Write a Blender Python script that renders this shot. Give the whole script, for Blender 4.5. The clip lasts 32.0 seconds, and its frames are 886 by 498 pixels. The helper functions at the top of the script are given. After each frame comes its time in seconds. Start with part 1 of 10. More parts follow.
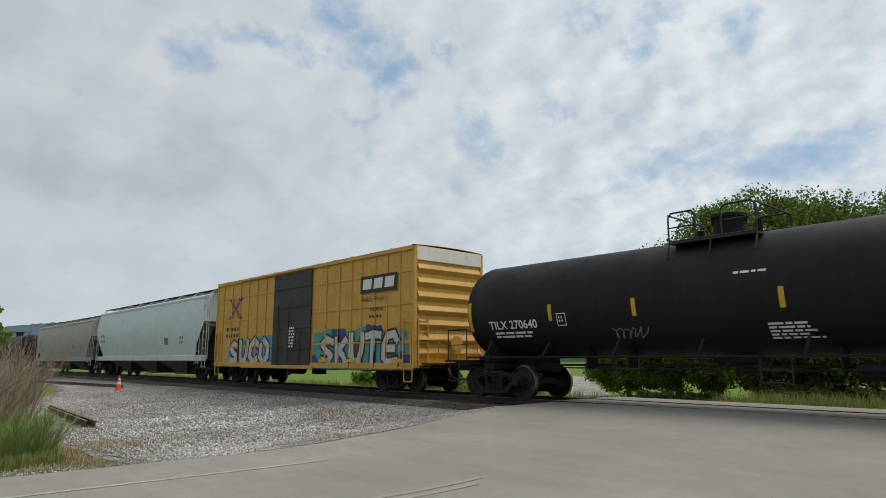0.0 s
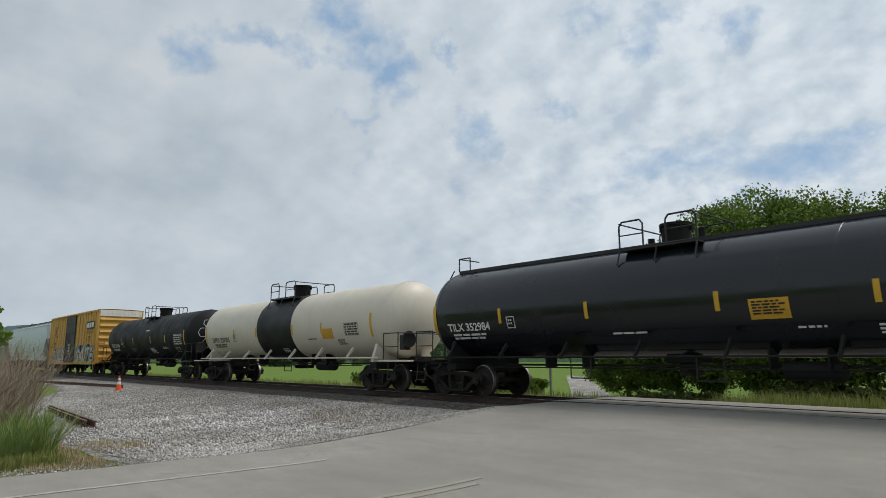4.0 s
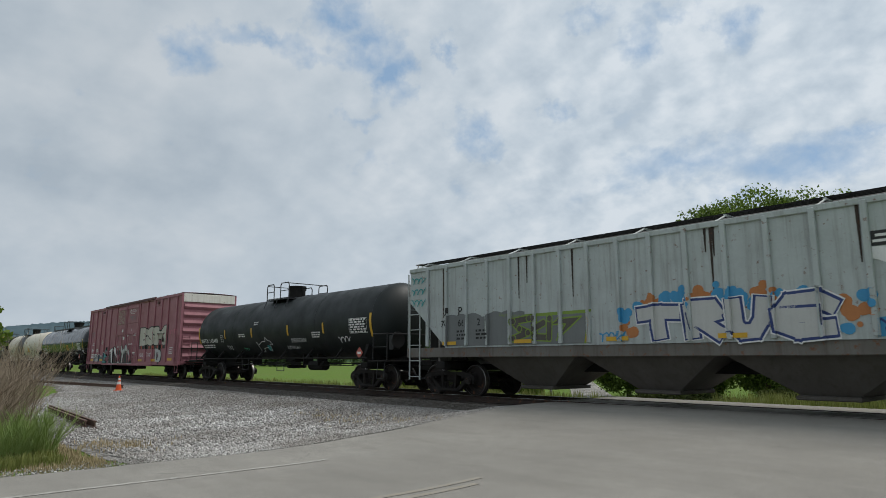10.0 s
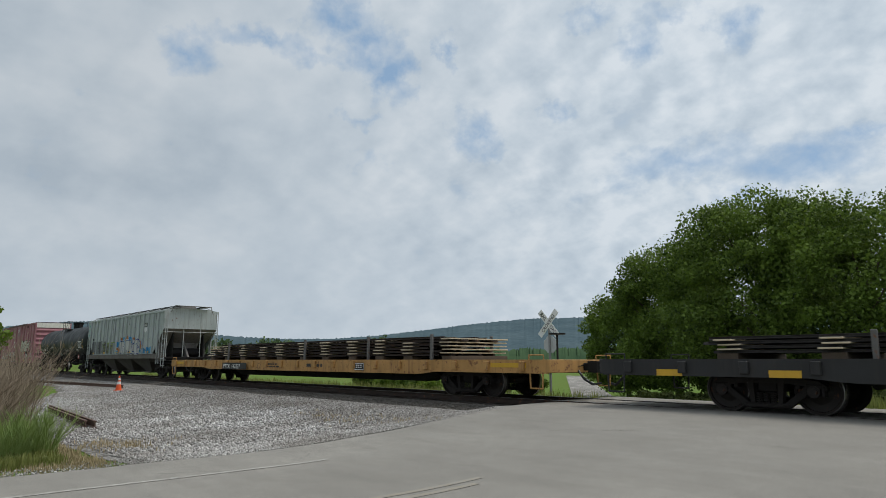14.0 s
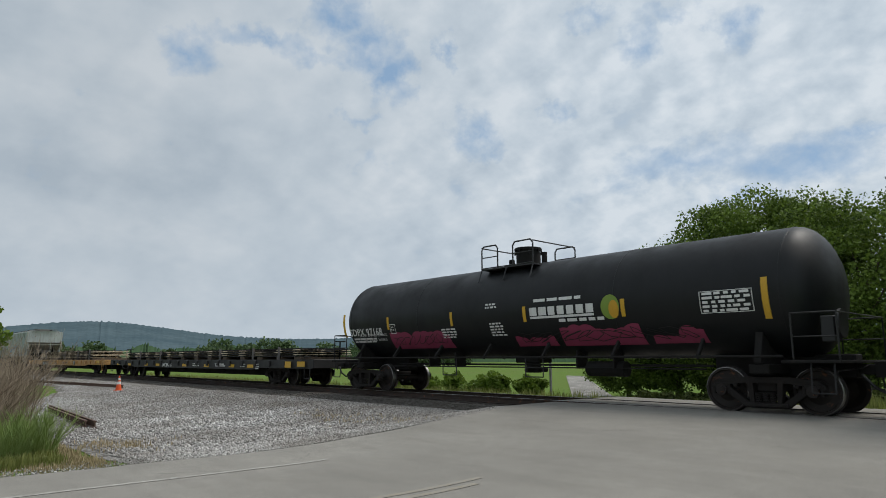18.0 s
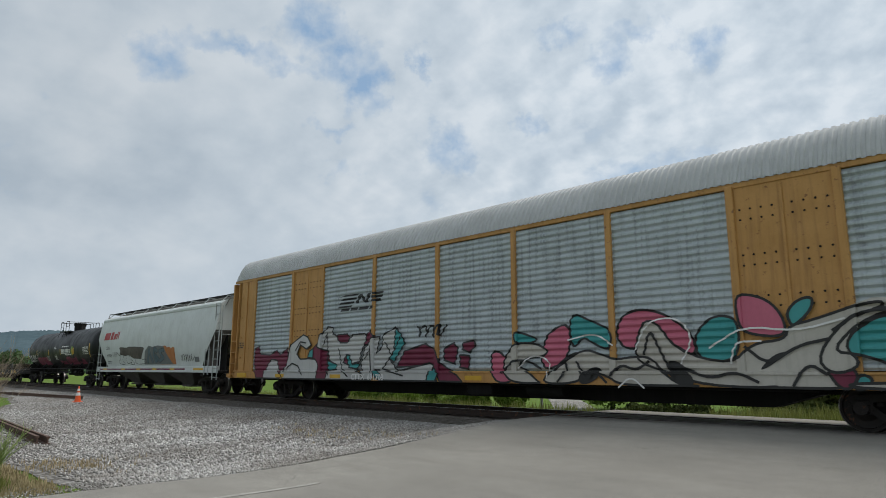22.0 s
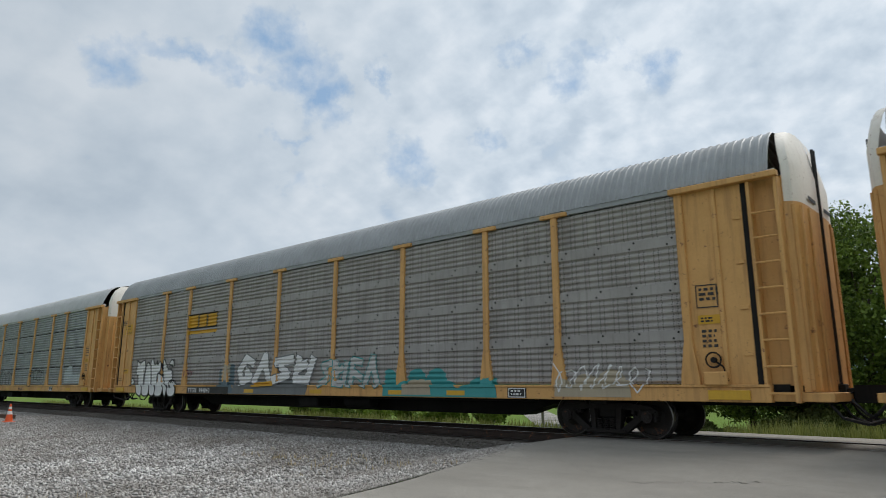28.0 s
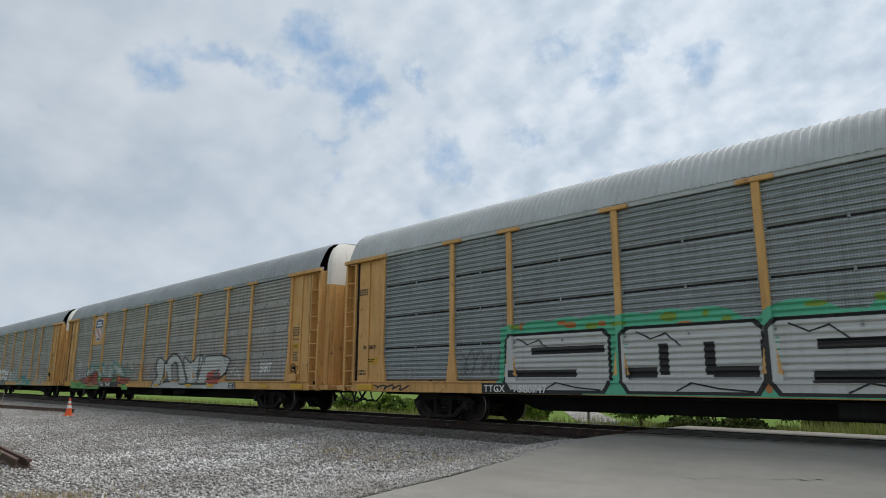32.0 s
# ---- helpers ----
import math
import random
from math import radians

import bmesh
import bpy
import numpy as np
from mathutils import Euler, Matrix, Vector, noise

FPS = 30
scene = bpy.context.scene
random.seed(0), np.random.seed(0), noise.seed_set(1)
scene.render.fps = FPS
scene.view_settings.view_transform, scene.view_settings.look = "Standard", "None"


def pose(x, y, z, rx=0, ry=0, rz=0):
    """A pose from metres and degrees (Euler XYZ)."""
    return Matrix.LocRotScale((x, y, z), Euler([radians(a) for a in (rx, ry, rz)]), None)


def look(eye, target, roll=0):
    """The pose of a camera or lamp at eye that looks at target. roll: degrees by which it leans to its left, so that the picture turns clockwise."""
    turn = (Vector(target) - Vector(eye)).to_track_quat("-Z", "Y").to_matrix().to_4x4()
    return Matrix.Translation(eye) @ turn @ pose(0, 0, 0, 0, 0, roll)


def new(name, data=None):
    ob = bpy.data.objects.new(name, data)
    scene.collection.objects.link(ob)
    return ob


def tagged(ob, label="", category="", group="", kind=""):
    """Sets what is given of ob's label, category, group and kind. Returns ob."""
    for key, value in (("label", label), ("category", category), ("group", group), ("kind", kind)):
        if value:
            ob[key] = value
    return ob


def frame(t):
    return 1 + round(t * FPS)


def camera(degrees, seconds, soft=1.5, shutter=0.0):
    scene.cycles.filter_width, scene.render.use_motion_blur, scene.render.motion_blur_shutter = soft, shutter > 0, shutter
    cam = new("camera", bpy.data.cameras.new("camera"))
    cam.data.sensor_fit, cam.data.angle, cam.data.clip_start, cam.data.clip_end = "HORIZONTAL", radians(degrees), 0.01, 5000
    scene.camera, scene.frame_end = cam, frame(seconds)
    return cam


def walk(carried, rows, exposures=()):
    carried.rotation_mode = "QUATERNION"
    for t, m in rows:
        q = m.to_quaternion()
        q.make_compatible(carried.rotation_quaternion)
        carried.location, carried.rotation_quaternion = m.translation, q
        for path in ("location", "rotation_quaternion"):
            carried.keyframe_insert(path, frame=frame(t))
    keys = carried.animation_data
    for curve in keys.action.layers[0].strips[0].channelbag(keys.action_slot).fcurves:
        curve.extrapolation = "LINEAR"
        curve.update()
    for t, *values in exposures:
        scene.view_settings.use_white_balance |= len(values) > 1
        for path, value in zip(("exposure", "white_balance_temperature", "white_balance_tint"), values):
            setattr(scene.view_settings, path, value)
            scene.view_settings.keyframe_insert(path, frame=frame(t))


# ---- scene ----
cam = camera(68.51, 32.0, soft=0.8, shutter=0.06)
CAM_ROWS = [
    (0.0, pose(0, -14.813, 1.057, 99.69, 0, 48.13)),
    (20.5, pose(0, -14.813, 1.057, 99.69, 0, 48.13)),
    (21.0, pose(-0.564, -14.605, 1.017, 100.14, -0.22, 47.14)),
    (21.5, pose(-1.121, -14.420, 1.005, 100.62, -0.28, 46.04)),
    (22.0, pose(-1.280, -14.375, 1.018, 100.69, -0.21, 45.57)),
    (22.5, pose(-1.571, -14.273, 1.018, 100.91, -0.14, 44.99)),
    (23.0, pose(-2.274, -14.016, 1.012, 101.47, -0.16, 43.83)),
    (23.5, pose(-2.763, -13.833, 1.017, 101.76, -0.17, 43.02)),
    (24.0, pose(-3.068, -13.706, 1.019, 101.88, -0.12, 42.50)),
    (24.5, pose(-3.464, -13.534, 1.006, 101.81, 0.04, 42.13)),
    (25.0, pose(-3.563, -13.480, 0.999, 101.76, 0.09, 41.97)),
    (25.5, pose(-3.683, -13.436, 1.004, 101.83, 0.11, 41.79)),
    (26.0, pose(-3.715, -13.424, 1.003, 101.82, 0.11, 41.80)),
    (26.5, pose(-3.766, -13.411, 1.006, 101.85, 0.02, 41.80)),
    (28.5, pose(-3.757, -13.425, 1.011, 101.90, -0.02, 41.84)),
    (29.0, pose(-3.776, -13.419, 1.010, 101.90, -0.02, 41.85)),
    (29.5, pose(-3.784, -13.419, 1.011, 101.91, -0.04, 41.87)),
    (30.0, pose(-3.819, -13.426, 1.012, 101.91, -0.19, 42.09)),
    (30.5, pose(-3.817, -13.457, 1.010, 101.94, -0.17, 42.51)),
    (31.0, pose(-3.843, -13.484, 0.999, 101.91, -0.10, 43.19)),
    (31.5, pose(-3.847, -13.525, 0.982, 101.82, -0.07, 44.15)),
    (32.0, pose(-3.851, -13.575, 0.967, 101.70, -0.24, 45.21)),
]
walk(cam, CAM_ROWS, exposures=[(0.0, 0.13, 6500, 10), (2.5, 0.12, 6450, 10), (5.0, 0.02, 6270, 10), (20.0, 0.0, 6250, 10), (24.0, 0.14, 6230, 10), (32.0, 0.15, 6180, 11)])

# ---------------------------------------------------------------- node helpers
def add(nt, kind, **kw):
    n = nt.nodes.new(kind)
    for k, v in kw.items():
        n.inputs[k].default_value = v
    return n


def mixcol(nt, fac, a, b, blend="MIX"):
    m = nt.nodes.new("ShaderNodeMix")
    m.data_type, m.blend_type = "RGBA", blend
    for sock, val in ((m.inputs[0], fac), (m.inputs[6], a), (m.inputs[7], b)):
        if isinstance(val, (int, float)):
            sock.default_value = val
        elif isinstance(val, (tuple, list)):
            sock.default_value = (*val, 1.0)[:4]
        else:
            nt.links.new(val, sock)
    return m.outputs[2]


def mathn(nt, op, a, b=0.0, c=0.0, clamp=False):
    m = nt.nodes.new("ShaderNodeMath")
    m.operation, m.use_clamp = op, clamp
    for sock, val in zip(m.inputs, (a, b, c)):
        if isinstance(val, (int, float)):
            sock.default_value = val
        else:
            nt.links.new(val, sock)
    return m.outputs[0]


def ramp(nt, val, stops):
    r = nt.nodes.new("ShaderNodeValToRGB")
    e = r.color_ramp.elements
    while len(e) < len(stops):
        e.new(0.5)
    for el, (p, c) in zip(e, stops):
        el.position = p
        el.color = (c, c, c, 1) if isinstance(c, (int, float)) else (*c, 1)
    nt.links.new(val, r.inputs[0])
    return r.outputs[0]


def noise_tex(nt, vec, scale, detail=4.0, rough=0.55, dist=0.0):
    n = nt.nodes.new("ShaderNodeTexNoise")
    n.inputs["Scale"].default_value, n.inputs["Detail"].default_value = scale, detail
    n.inputs["Roughness"].default_value, n.inputs["Distortion"].default_value = rough, dist
    if vec is not None:
        nt.links.new(vec, n.inputs["Vector"])
    return n.outputs["Fac"]


def scaled(nt, vec, s, loc=(0, 0, 0)):
    m = nt.nodes.new("ShaderNodeMapping")
    m.inputs["Scale"].default_value = s
    m.inputs["Location"].default_value = loc
    nt.links.new(vec, m.inputs["Vector"])
    return m.outputs[0]


# ---------------------------------------------------------------- world: sky with broken cloud
SUN_EL, SUN_AZ = radians(58), radians(28)      # azimuth from +y towards +x
world = bpy.data.worlds.new("sky")
scene.world = world
world.use_nodes = True
wt = world.node_tree
for n in list(wt.nodes):
    wt.nodes.remove(n)
sky = wt.nodes.new("ShaderNodeTexSky")
sky.sky_type, sky.sun_disc = "NISHITA", False
sky.sun_elevation, sky.sun_rotation = SUN_EL, SUN_AZ
sky.altitude, sky.air_density, sky.dust_density, sky.ozone_density = 200, 1.0, 2.0, 1.2
geo = wt.nodes.new("ShaderNodeTexCoord").outputs["Generated"]
sep = wt.nodes.new("ShaderNodeSeparateXYZ")
wt.links.new(geo, sep.inputs[0])
dz = mathn(wt, "ADD", mathn(wt, "MAXIMUM", sep.outputs[2], 0.0), 0.55)
flat = wt.nodes.new("ShaderNodeCombineXYZ")
wt.links.new(mathn(wt, "DIVIDE", sep.outputs[0], dz), flat.inputs[0])
wt.links.new(mathn(wt, "DIVIDE", sep.outputs[1], dz), flat.inputs[1])
fv = flat.outputs[0]

def vmath(op, a, b=None, c=None):
    m = wt.nodes.new("ShaderNodeVectorMath")
    m.operation = op
    for sock, val in zip(m.inputs, (a, b, c)):
        if isinstance(val, tuple):
            sock.default_value = val
        elif val is not None:
            wt.links.new(val, sock)
    return m.outputs["Value" if op == "LENGTH" else "Vector"]


# direction as compass bearing and height in degrees, frayed by noise so that the gaps get ragged edges
polar = wt.nodes.new("ShaderNodeCombineXYZ")
wt.links.new(mathn(wt, "MULTIPLY", mathn(wt, "ARCTAN2", sep.outputs[0], sep.outputs[1]), 57.2958), polar.inputs[0])
wt.links.new(mathn(wt, "MULTIPLY", mathn(wt, "ARCSINE", sep.outputs[2]), 57.2958), polar.inputs[1])
fray = wt.nodes.new("ShaderNodeTexNoise")
fray.inputs["Scale"].default_value, fray.inputs["Detail"].default_value, fray.inputs["Roughness"].default_value = 0.42, 6.0, 0.62
wt.links.new(polar.outputs[0], fray.inputs["Vector"])
where = vmath("ADD", polar.outputs[0], vmath("MULTIPLY", vmath("SUBTRACT", fray.outputs["Color"], (0.5, 0.5, 0.5)), (6.5, 4.5, 0.0)))

# gaps between the clouds: bearing, height, half width, half height, depth
GAPS_WEST = ((-71.0, 25.0, 2.7, 1.7, 0.85), (-57.9, 29.0, 3.3, 1.9, 1.00), (-55.0, 27.2, 2.8, 1.8, 1.00), (-64.4, 26.5, 4.9, 0.9, 0.75), (-52.8, 24.5, 1.8, 2.2, 0.95), (-60.6, 25.9, 3.1, 0.9, 0.70), (-55.6, 20.8, 2.5, 0.6, 0.65), (-54.8, 17.2, 2.4, 1.2, 0.50), (-45.0, 19.7, 2.4, 1.7, 0.85), (-43.6, 18.3, 1.9, 0.6, 0.50), (-47.7, 26.4, 0.9, 1.4, 0.75))
GAPS_NORTH = ((-37.7, 21.3, 1.2, 0.8, 0.60), (-34.4, 28.6, 2.5, 0.8, 0.65), (-30.3, 26.1, 2.2, 1.5, 0.80), (-26.5, 28.1, 3.5, 1.0, 0.70), (-22.2, 26.1, 2.0, 1.6, 0.90), (-27.1, 16.3, 6.3, 1.8, 0.75), (-17.5, 14.9, 6.2, 1.8, 0.85), (-22.1, 13.7, 5.5, 1.3, 0.65), (-32.3, 14.4, 4.2, 1.7, 0.45), (-13.8, 16.4, 3.0, 1.0, 0.80), (-44.2, 14.4, 3.6, 1.2, 0.40))
gap = 0.0
for ga, ge, gw, gh, gk in GAPS_WEST + GAPS_NORTH:
    far = vmath("LENGTH", vmath("MULTIPLY_ADD", where, (1 / gw, 1 / gh, 0.0), (-ga / gw, -ge / gh, 0.0)))
    gap = mathn(wt, "MAXIMUM", mathn(wt, "MULTIPLY_ADD", far, -0.62 * gk, 1.05 * gk), gap)

# puffs seen from below, and the same a step towards the sun: where they thin out sunwards they are bright
toward = (0.026 * math.sin(SUN_AZ), 0.026 * math.cos(SUN_AZ), 0.0)
puff = noise_tex(wt, scaled(wt, fv, (1, 1, 1), (1.7, 9.2, 2.0)), 5.5, 6.0, 0.52)
flock = noise_tex(wt, scaled(wt, fv, (1, 1, 1), (2.9, 0.4, 1.0)), 13.0, 6.0, 0.52, 0.1)
sunward = noise_tex(wt, scaled(wt, fv, (1, 1, 1), (2.9 + toward[0], 0.4 + toward[1], 1.0)), 13.0, 6.0, 0.52, 0.1)
band = noise_tex(wt, scaled(wt, geo, (2.2, 2.2, 10.0), (4.1, 0.6, 2.0)), 1.0, 4.0, 0.45)
east = mathn(wt, "ADD", mathn(wt, "MULTIPLY", sep.outputs[0], 0.62), mathn(wt, "ADD", mathn(wt, "MULTIPLY", sep.outputs[1], 0.6), 0.42))
cover = mathn(wt, "ADD", gap, mathn(wt, "MULTIPLY", mathn(wt, "SUBTRACT", 0.5, mathn(wt, "ADD", mathn(wt, "MULTIPLY", puff, 0.4), mathn(wt, "MULTIPLY", flock, 0.6))), 2.0))
mask = ramp(wt, cover, [(0.25, 1.0), (0.6, 0.55), (1.1, 0.0)])
# the sheet of cloud is smooth and banded away from the sun, broken into small puffs towards it
relief = mathn(wt, "MULTIPLY", mathn(wt, "SUBTRACT", flock, sunward), 0.42)
lumpy = mathn(wt, "ADD", mathn(wt, "ADD", mathn(wt, "MULTIPLY", puff, 0.4), mathn(wt, "MULTIPLY", flock, 0.6)), relief)
veil = mathn(wt, "ADD", mathn(wt, "ADD", mathn(wt, "MULTIPLY", band, 0.5), mathn(wt, "MULTIPLY", puff, 0.5)), mathn(wt, "MULTIPLY", relief, 0.35))
mx = wt.nodes.new("ShaderNodeMix")
wt.links.new(ramp(wt, east, [(0.15, 0.08), (0.62, 0.95)]), mx.inputs[0])
wt.links.new(veil, mx.inputs[2])
wt.links.new(lumpy, mx.inputs[3])
cloud = ramp(wt, mx.outputs[0], [(0.33, (0.475, 0.545, 0.605)), (0.49, (0.58, 0.642, 0.688)), (0.63, (0.685, 0.73, 0.758))])
blue = mixcol(wt, 0.72, mixcol(wt, 1.0, sky.outputs[0], (0.10, 0.10, 0.10), "MULTIPLY"), (0.30, 0.44, 0.60))
cloud = mixcol(wt, 1.0, cloud, ramp(wt, east, [(0.0, 0.80), (0.6, 1.0)]), "MULTIPLY")
low = ramp(wt, sep.outputs[2], [(0.0, 0.75), (0.10, 0.42), (0.26, 0.0)])
skycol = mixcol(wt, mathn(wt, "MULTIPLY", low, 0.75), mixcol(wt, mask, blue, cloud), (0.53, 0.59, 0.635))
bg = wt.nodes.new("ShaderNodeBackground")
wt.links.new(skycol, bg.inputs[0])
bg.inputs[1].default_value = 1.0
wo = wt.nodes.new("ShaderNodeOutputWorld")
wt.links.new(bg.outputs[0], wo.inputs[0])

sun = new("sun", bpy.data.lights.new("sun", "SUN"))
sun.data.energy, sun.data.angle, sun.data.color = 2.0, radians(28), (1.0, 0.93, 0.83)
sdir = Vector((math.cos(SUN_EL) * math.sin(SUN_AZ), math.cos(SUN_EL) * math.cos(SUN_AZ), math.sin(SUN_EL)))
sun.matrix_world = look(sdir * 60, (0, 0, 0))


# ---------------------------------------------------------------- materials
def base_mat(name, rough=0.6, metal=0.0):
    m = bpy.data.materials.new(name)
    m.use_nodes = True
    b = m.node_tree.nodes["Principled BSDF"]
    b.inputs["Roughness"].default_value, b.inputs["Metallic"].default_value = rough, metal
    return m, m.node_tree, b


def objvec(nt):
    return nt.nodes.new("ShaderNodeTexCoord").outputs["Object"]


def bump(nt, b, height, strength=0.3, dist=0.01):
    k = nt.nodes.new("ShaderNodeBump")
    k.inputs["Strength"].default_value, k.inputs["Distance"].default_value = strength, dist
    nt.links.new(height, k.inputs["Height"])
    nt.links.new(k.outputs[0], b.inputs["Normal"])


def paint(name, col, rough=0.5, dirt=0.35, dirtcol=(0.10, 0.075, 0.05), streak=0.4, rust=0.0, metal=0.0, spec=0.5):
    """Weathered paint: blotches, fine grain, streaks that run down, rust spots."""
    m, nt, b = base_mat(name, rough, metal)
    v = objvec(nt)
    blot = noise_tex(nt, v, 1.3, 5, 0.6)
    fine = noise_tex(nt, v, 22, 4, 0.6)
    run = noise_tex(nt, scaled(nt, v, (5.5, 5.5, 0.35)), 1.6, 5, 0.62)
    c = mixcol(nt, ramp(nt, blot, [(0.38, 0.0), (0.72, dirt)]), col, tuple(x * 0.62 + d * 0.25 for x, d in zip(col, dirtcol)))
    c = mixcol(nt, ramp(nt, run, [(0.5, 0.0), (0.74, streak)]), c, dirtcol)
    c = mixcol(nt, ramp(nt, fine, [(0.3, 0.16), (0.7, 0.0)]), c, tuple(x * 0.55 for x in col))
    if rust:
        spots = noise_tex(nt, v, 7.0, 6, 0.7)
        c = mixcol(nt, ramp(nt, spots, [(0.62 - rust * 0.1, 0.0), (0.70 - rust * 0.1, 0.9)]), c, (0.16, 0.065, 0.03))
    nt.links.new(c, b.inputs["Base Color"])
    nt.links.new(ramp(nt, blot, [(0.3, max(rough - 0.08, 0.05)), (0.75, min(rough + 0.2, 1.0))]), b.inputs["Roughness"])
    b.inputs["Specular IOR Level"].default_value = spec
    bump(nt, b, fine, 0.08, 0.004)
    return m


def perforate(m, px=0.30, pz=0.046, depth=0.85):
    """Rows of small dark holes punched in a side screen."""
    nt = m.node_tree
    b = nt.nodes["Principled BSDF"]
    src = b.inputs["Base Color"].links[0].from_socket
    s = nt.nodes.new("ShaderNodeSeparateXYZ")
    nt.links.new(objvec(nt), s.inputs[0])
    fx = mathn(nt, "FRACT", mathn(nt, "DIVIDE", s.outputs[0], px))
    d1 = mathn(nt, "ABSOLUTE", mathn(nt, "SUBTRACT", fx, 0.3))
    d2 = mathn(nt, "ABSOLUTE", mathn(nt, "SUBTRACT", fx, 0.62))
    dx = mathn(nt, "MULTIPLY", mathn(nt, "MINIMUM", d1, d2), px)
    fz = mathn(nt, "FRACT", mathn(nt, "DIVIDE", s.outputs[2], pz))
    dz = mathn(nt, "MULTIPLY", mathn(nt, "ABSOLUTE", mathn(nt, "SUBTRACT", fz, 0.5)), pz)
    dd = mathn(nt, "SQRT", mathn(nt, "ADD", mathn(nt, "MULTIPLY", dx, dx), mathn(nt, "MULTIPLY", dz, dz)))
    hole = mathn(nt, "LESS_THAN", dd, 0.0125)
    nt.links.new(mixcol(nt, mathn(nt, "MULTIPLY", hole, depth), src, (0.012, 0.012, 0.012)), b.inputs["Base Color"])
    return m


M = {}
M["tank_black"] = paint("satin_black_paint", (0.008, 0.009, 0.010), 0.45, 0.25, (0.03, 0.027, 0.025), 0.12, spec=0.3)
M["tank_dusty"] = paint("dusty_black_paint", (0.008, 0.008, 0.009), 0.55, 0.4, (0.035, 0.03, 0.026), 0.2, spec=0.25)
M["tank_gloss"] = paint("glossy_black_paint", (0.007, 0.009, 0.012), 0.16, 0.12, (0.03, 0.03, 0.03), 0.05, spec=0.5)
M["tank_green"] = paint("black_green_paint", (0.012, 0.016, 0.016), 0.5, 0.35, (0.04, 0.04, 0.035), 0.12, spec=0.3)
M["cream"] = paint("cream_white_paint", (0.64, 0.585, 0.485), 0.45, 0.18, (0.30, 0.23, 0.15), 0.12)
M["frame_black"] = paint("sooty_black_steel", (0.011, 0.0105, 0.010), 0.75, 0.6, (0.035, 0.028, 0.024), 0.3, spec=0.25)
M["truck"] = paint("cast_steel_grime", (0.016, 0.014, 0.013), 0.8, 0.6, (0.045, 0.033, 0.026), 0.2, spec=0.25)
M["wheel"] = paint("wheel_steel", (0.022, 0.018, 0.016), 0.65, 0.5, (0.05, 0.035, 0.027), 0.0, 0.15, spec=0.3)
M["tread"] = paint("polished_tread", (0.26, 0.25, 0.24), 0.35, 0.2, (0.2, 0.15, 0.1), 0.0, metal=1.0)
M["ttx"] = paint("yellow_boxcar_paint", (0.60, 0.33, 0.055), 0.55, 0.4, (0.16, 0.08, 0.02), 0.3, 0.1)
M["ttx_door"] = paint("charcoal_door_paint", (0.028, 0.026, 0.025), 0.6, 0.5, (0.07, 0.05, 0.04), 0.3)
M["maroon"] = paint("faded_maroon_paint", (0.345, 0.138, 0.163), 0.6, 0.5, (0.15, 0.065, 0.065), 0.3, 0.04)
M["maroon_roof"] = paint("dark_maroon_roof_paint", (0.10, 0.035, 0.035), 0.6, 0.5, (0.06, 0.03, 0.03), 0.2)
M["white_cap"] = paint("chalky_white_paint", (0.80, 0.76, 0.69), 0.6, 0.3, (0.35, 0.25, 0.18), 0.3, 0.02)
M["hop_blue"] = paint("pale_blue_grey_paint", (0.54, 0.62, 0.64), 0.5, 0.25, (0.22, 0.21, 0.19), 0.2)
M["hop_grey"] = paint("warm_grey_paint", (0.33, 0.32, 0.285), 0.6, 0.35, (0.16, 0.13, 0.10), 0.25)
M["hop_grime"] = paint("rusty_grey_sill_paint", (0.15, 0.14, 0.125), 0.7, 0.7, (0.07, 0.045, 0.03), 0.6, 0.5)
M["hop_up"] = paint("weathered_grey_paint", (0.44, 0.48, 0.475), 0.6, 0.5, (0.13, 0.11, 0.09), 0.5, 0.12)
M["hop_soo"] = paint("light_grey_paint", (0.60, 0.63, 0.62), 0.5, 0.35, (0.26, 0.25, 0.22), 0.25)
M["hop_under"] = paint("dark_brown_grey", (0.10, 0.09, 0.08), 0.8, 0.6, (0.06, 0.045, 0.035), 0.5)
# grimy, and darkened: shade under the hopper ends is put into this grey
M["slope"] = paint("grimy_darkened_sheet", (0.20, 0.19, 0.175), 0.7, 0.6, (0.07, 0.055, 0.04), 0.6)
M["flat_yellow"] = paint("worn_yellow_flatcar_paint", (0.50, 0.275, 0.085), 0.65, 0.7, (0.13, 0.062, 0.03), 0.7, 0.6)
M["flat_black"] = paint("black_flatcar_paint", (0.017, 0.017, 0.018), 0.6, 0.4, (0.06, 0.05, 0.04), 0.25)
M["rust_rail"] = paint("rusty_rail_steel", (0.036, 0.025, 0.020), 0.8, 0.6, (0.09, 0.05, 0.03), 0.3, 0.3)
M["old_rail"] = paint("dark_old_rail_steel", (0.022, 0.018, 0.016), 0.65, 0.5, (0.06, 0.04, 0.03), 0.1)
M["timber"] = paint("raw_timber", (0.60, 0.50, 0.36), 0.85, 0.5, (0.12, 0.08, 0.05), 0.3)
M["bearer"] = paint("dark_hardwood_bearer", (0.09, 0.065, 0.045), 0.85, 0.5, (0.05, 0.035, 0.025), 0.3)
M["stake"] = paint("grimy_grey_stake", (0.13, 0.125, 0.12), 0.6, 0.6, (0.06, 0.045, 0.035), 0.5, 0.2)
M["strap"] = paint("galvanised_strap", (0.30, 0.30, 0.30), 0.5, 0.4, (0.1, 0.08, 0.06), 0.3, metal=0.4)
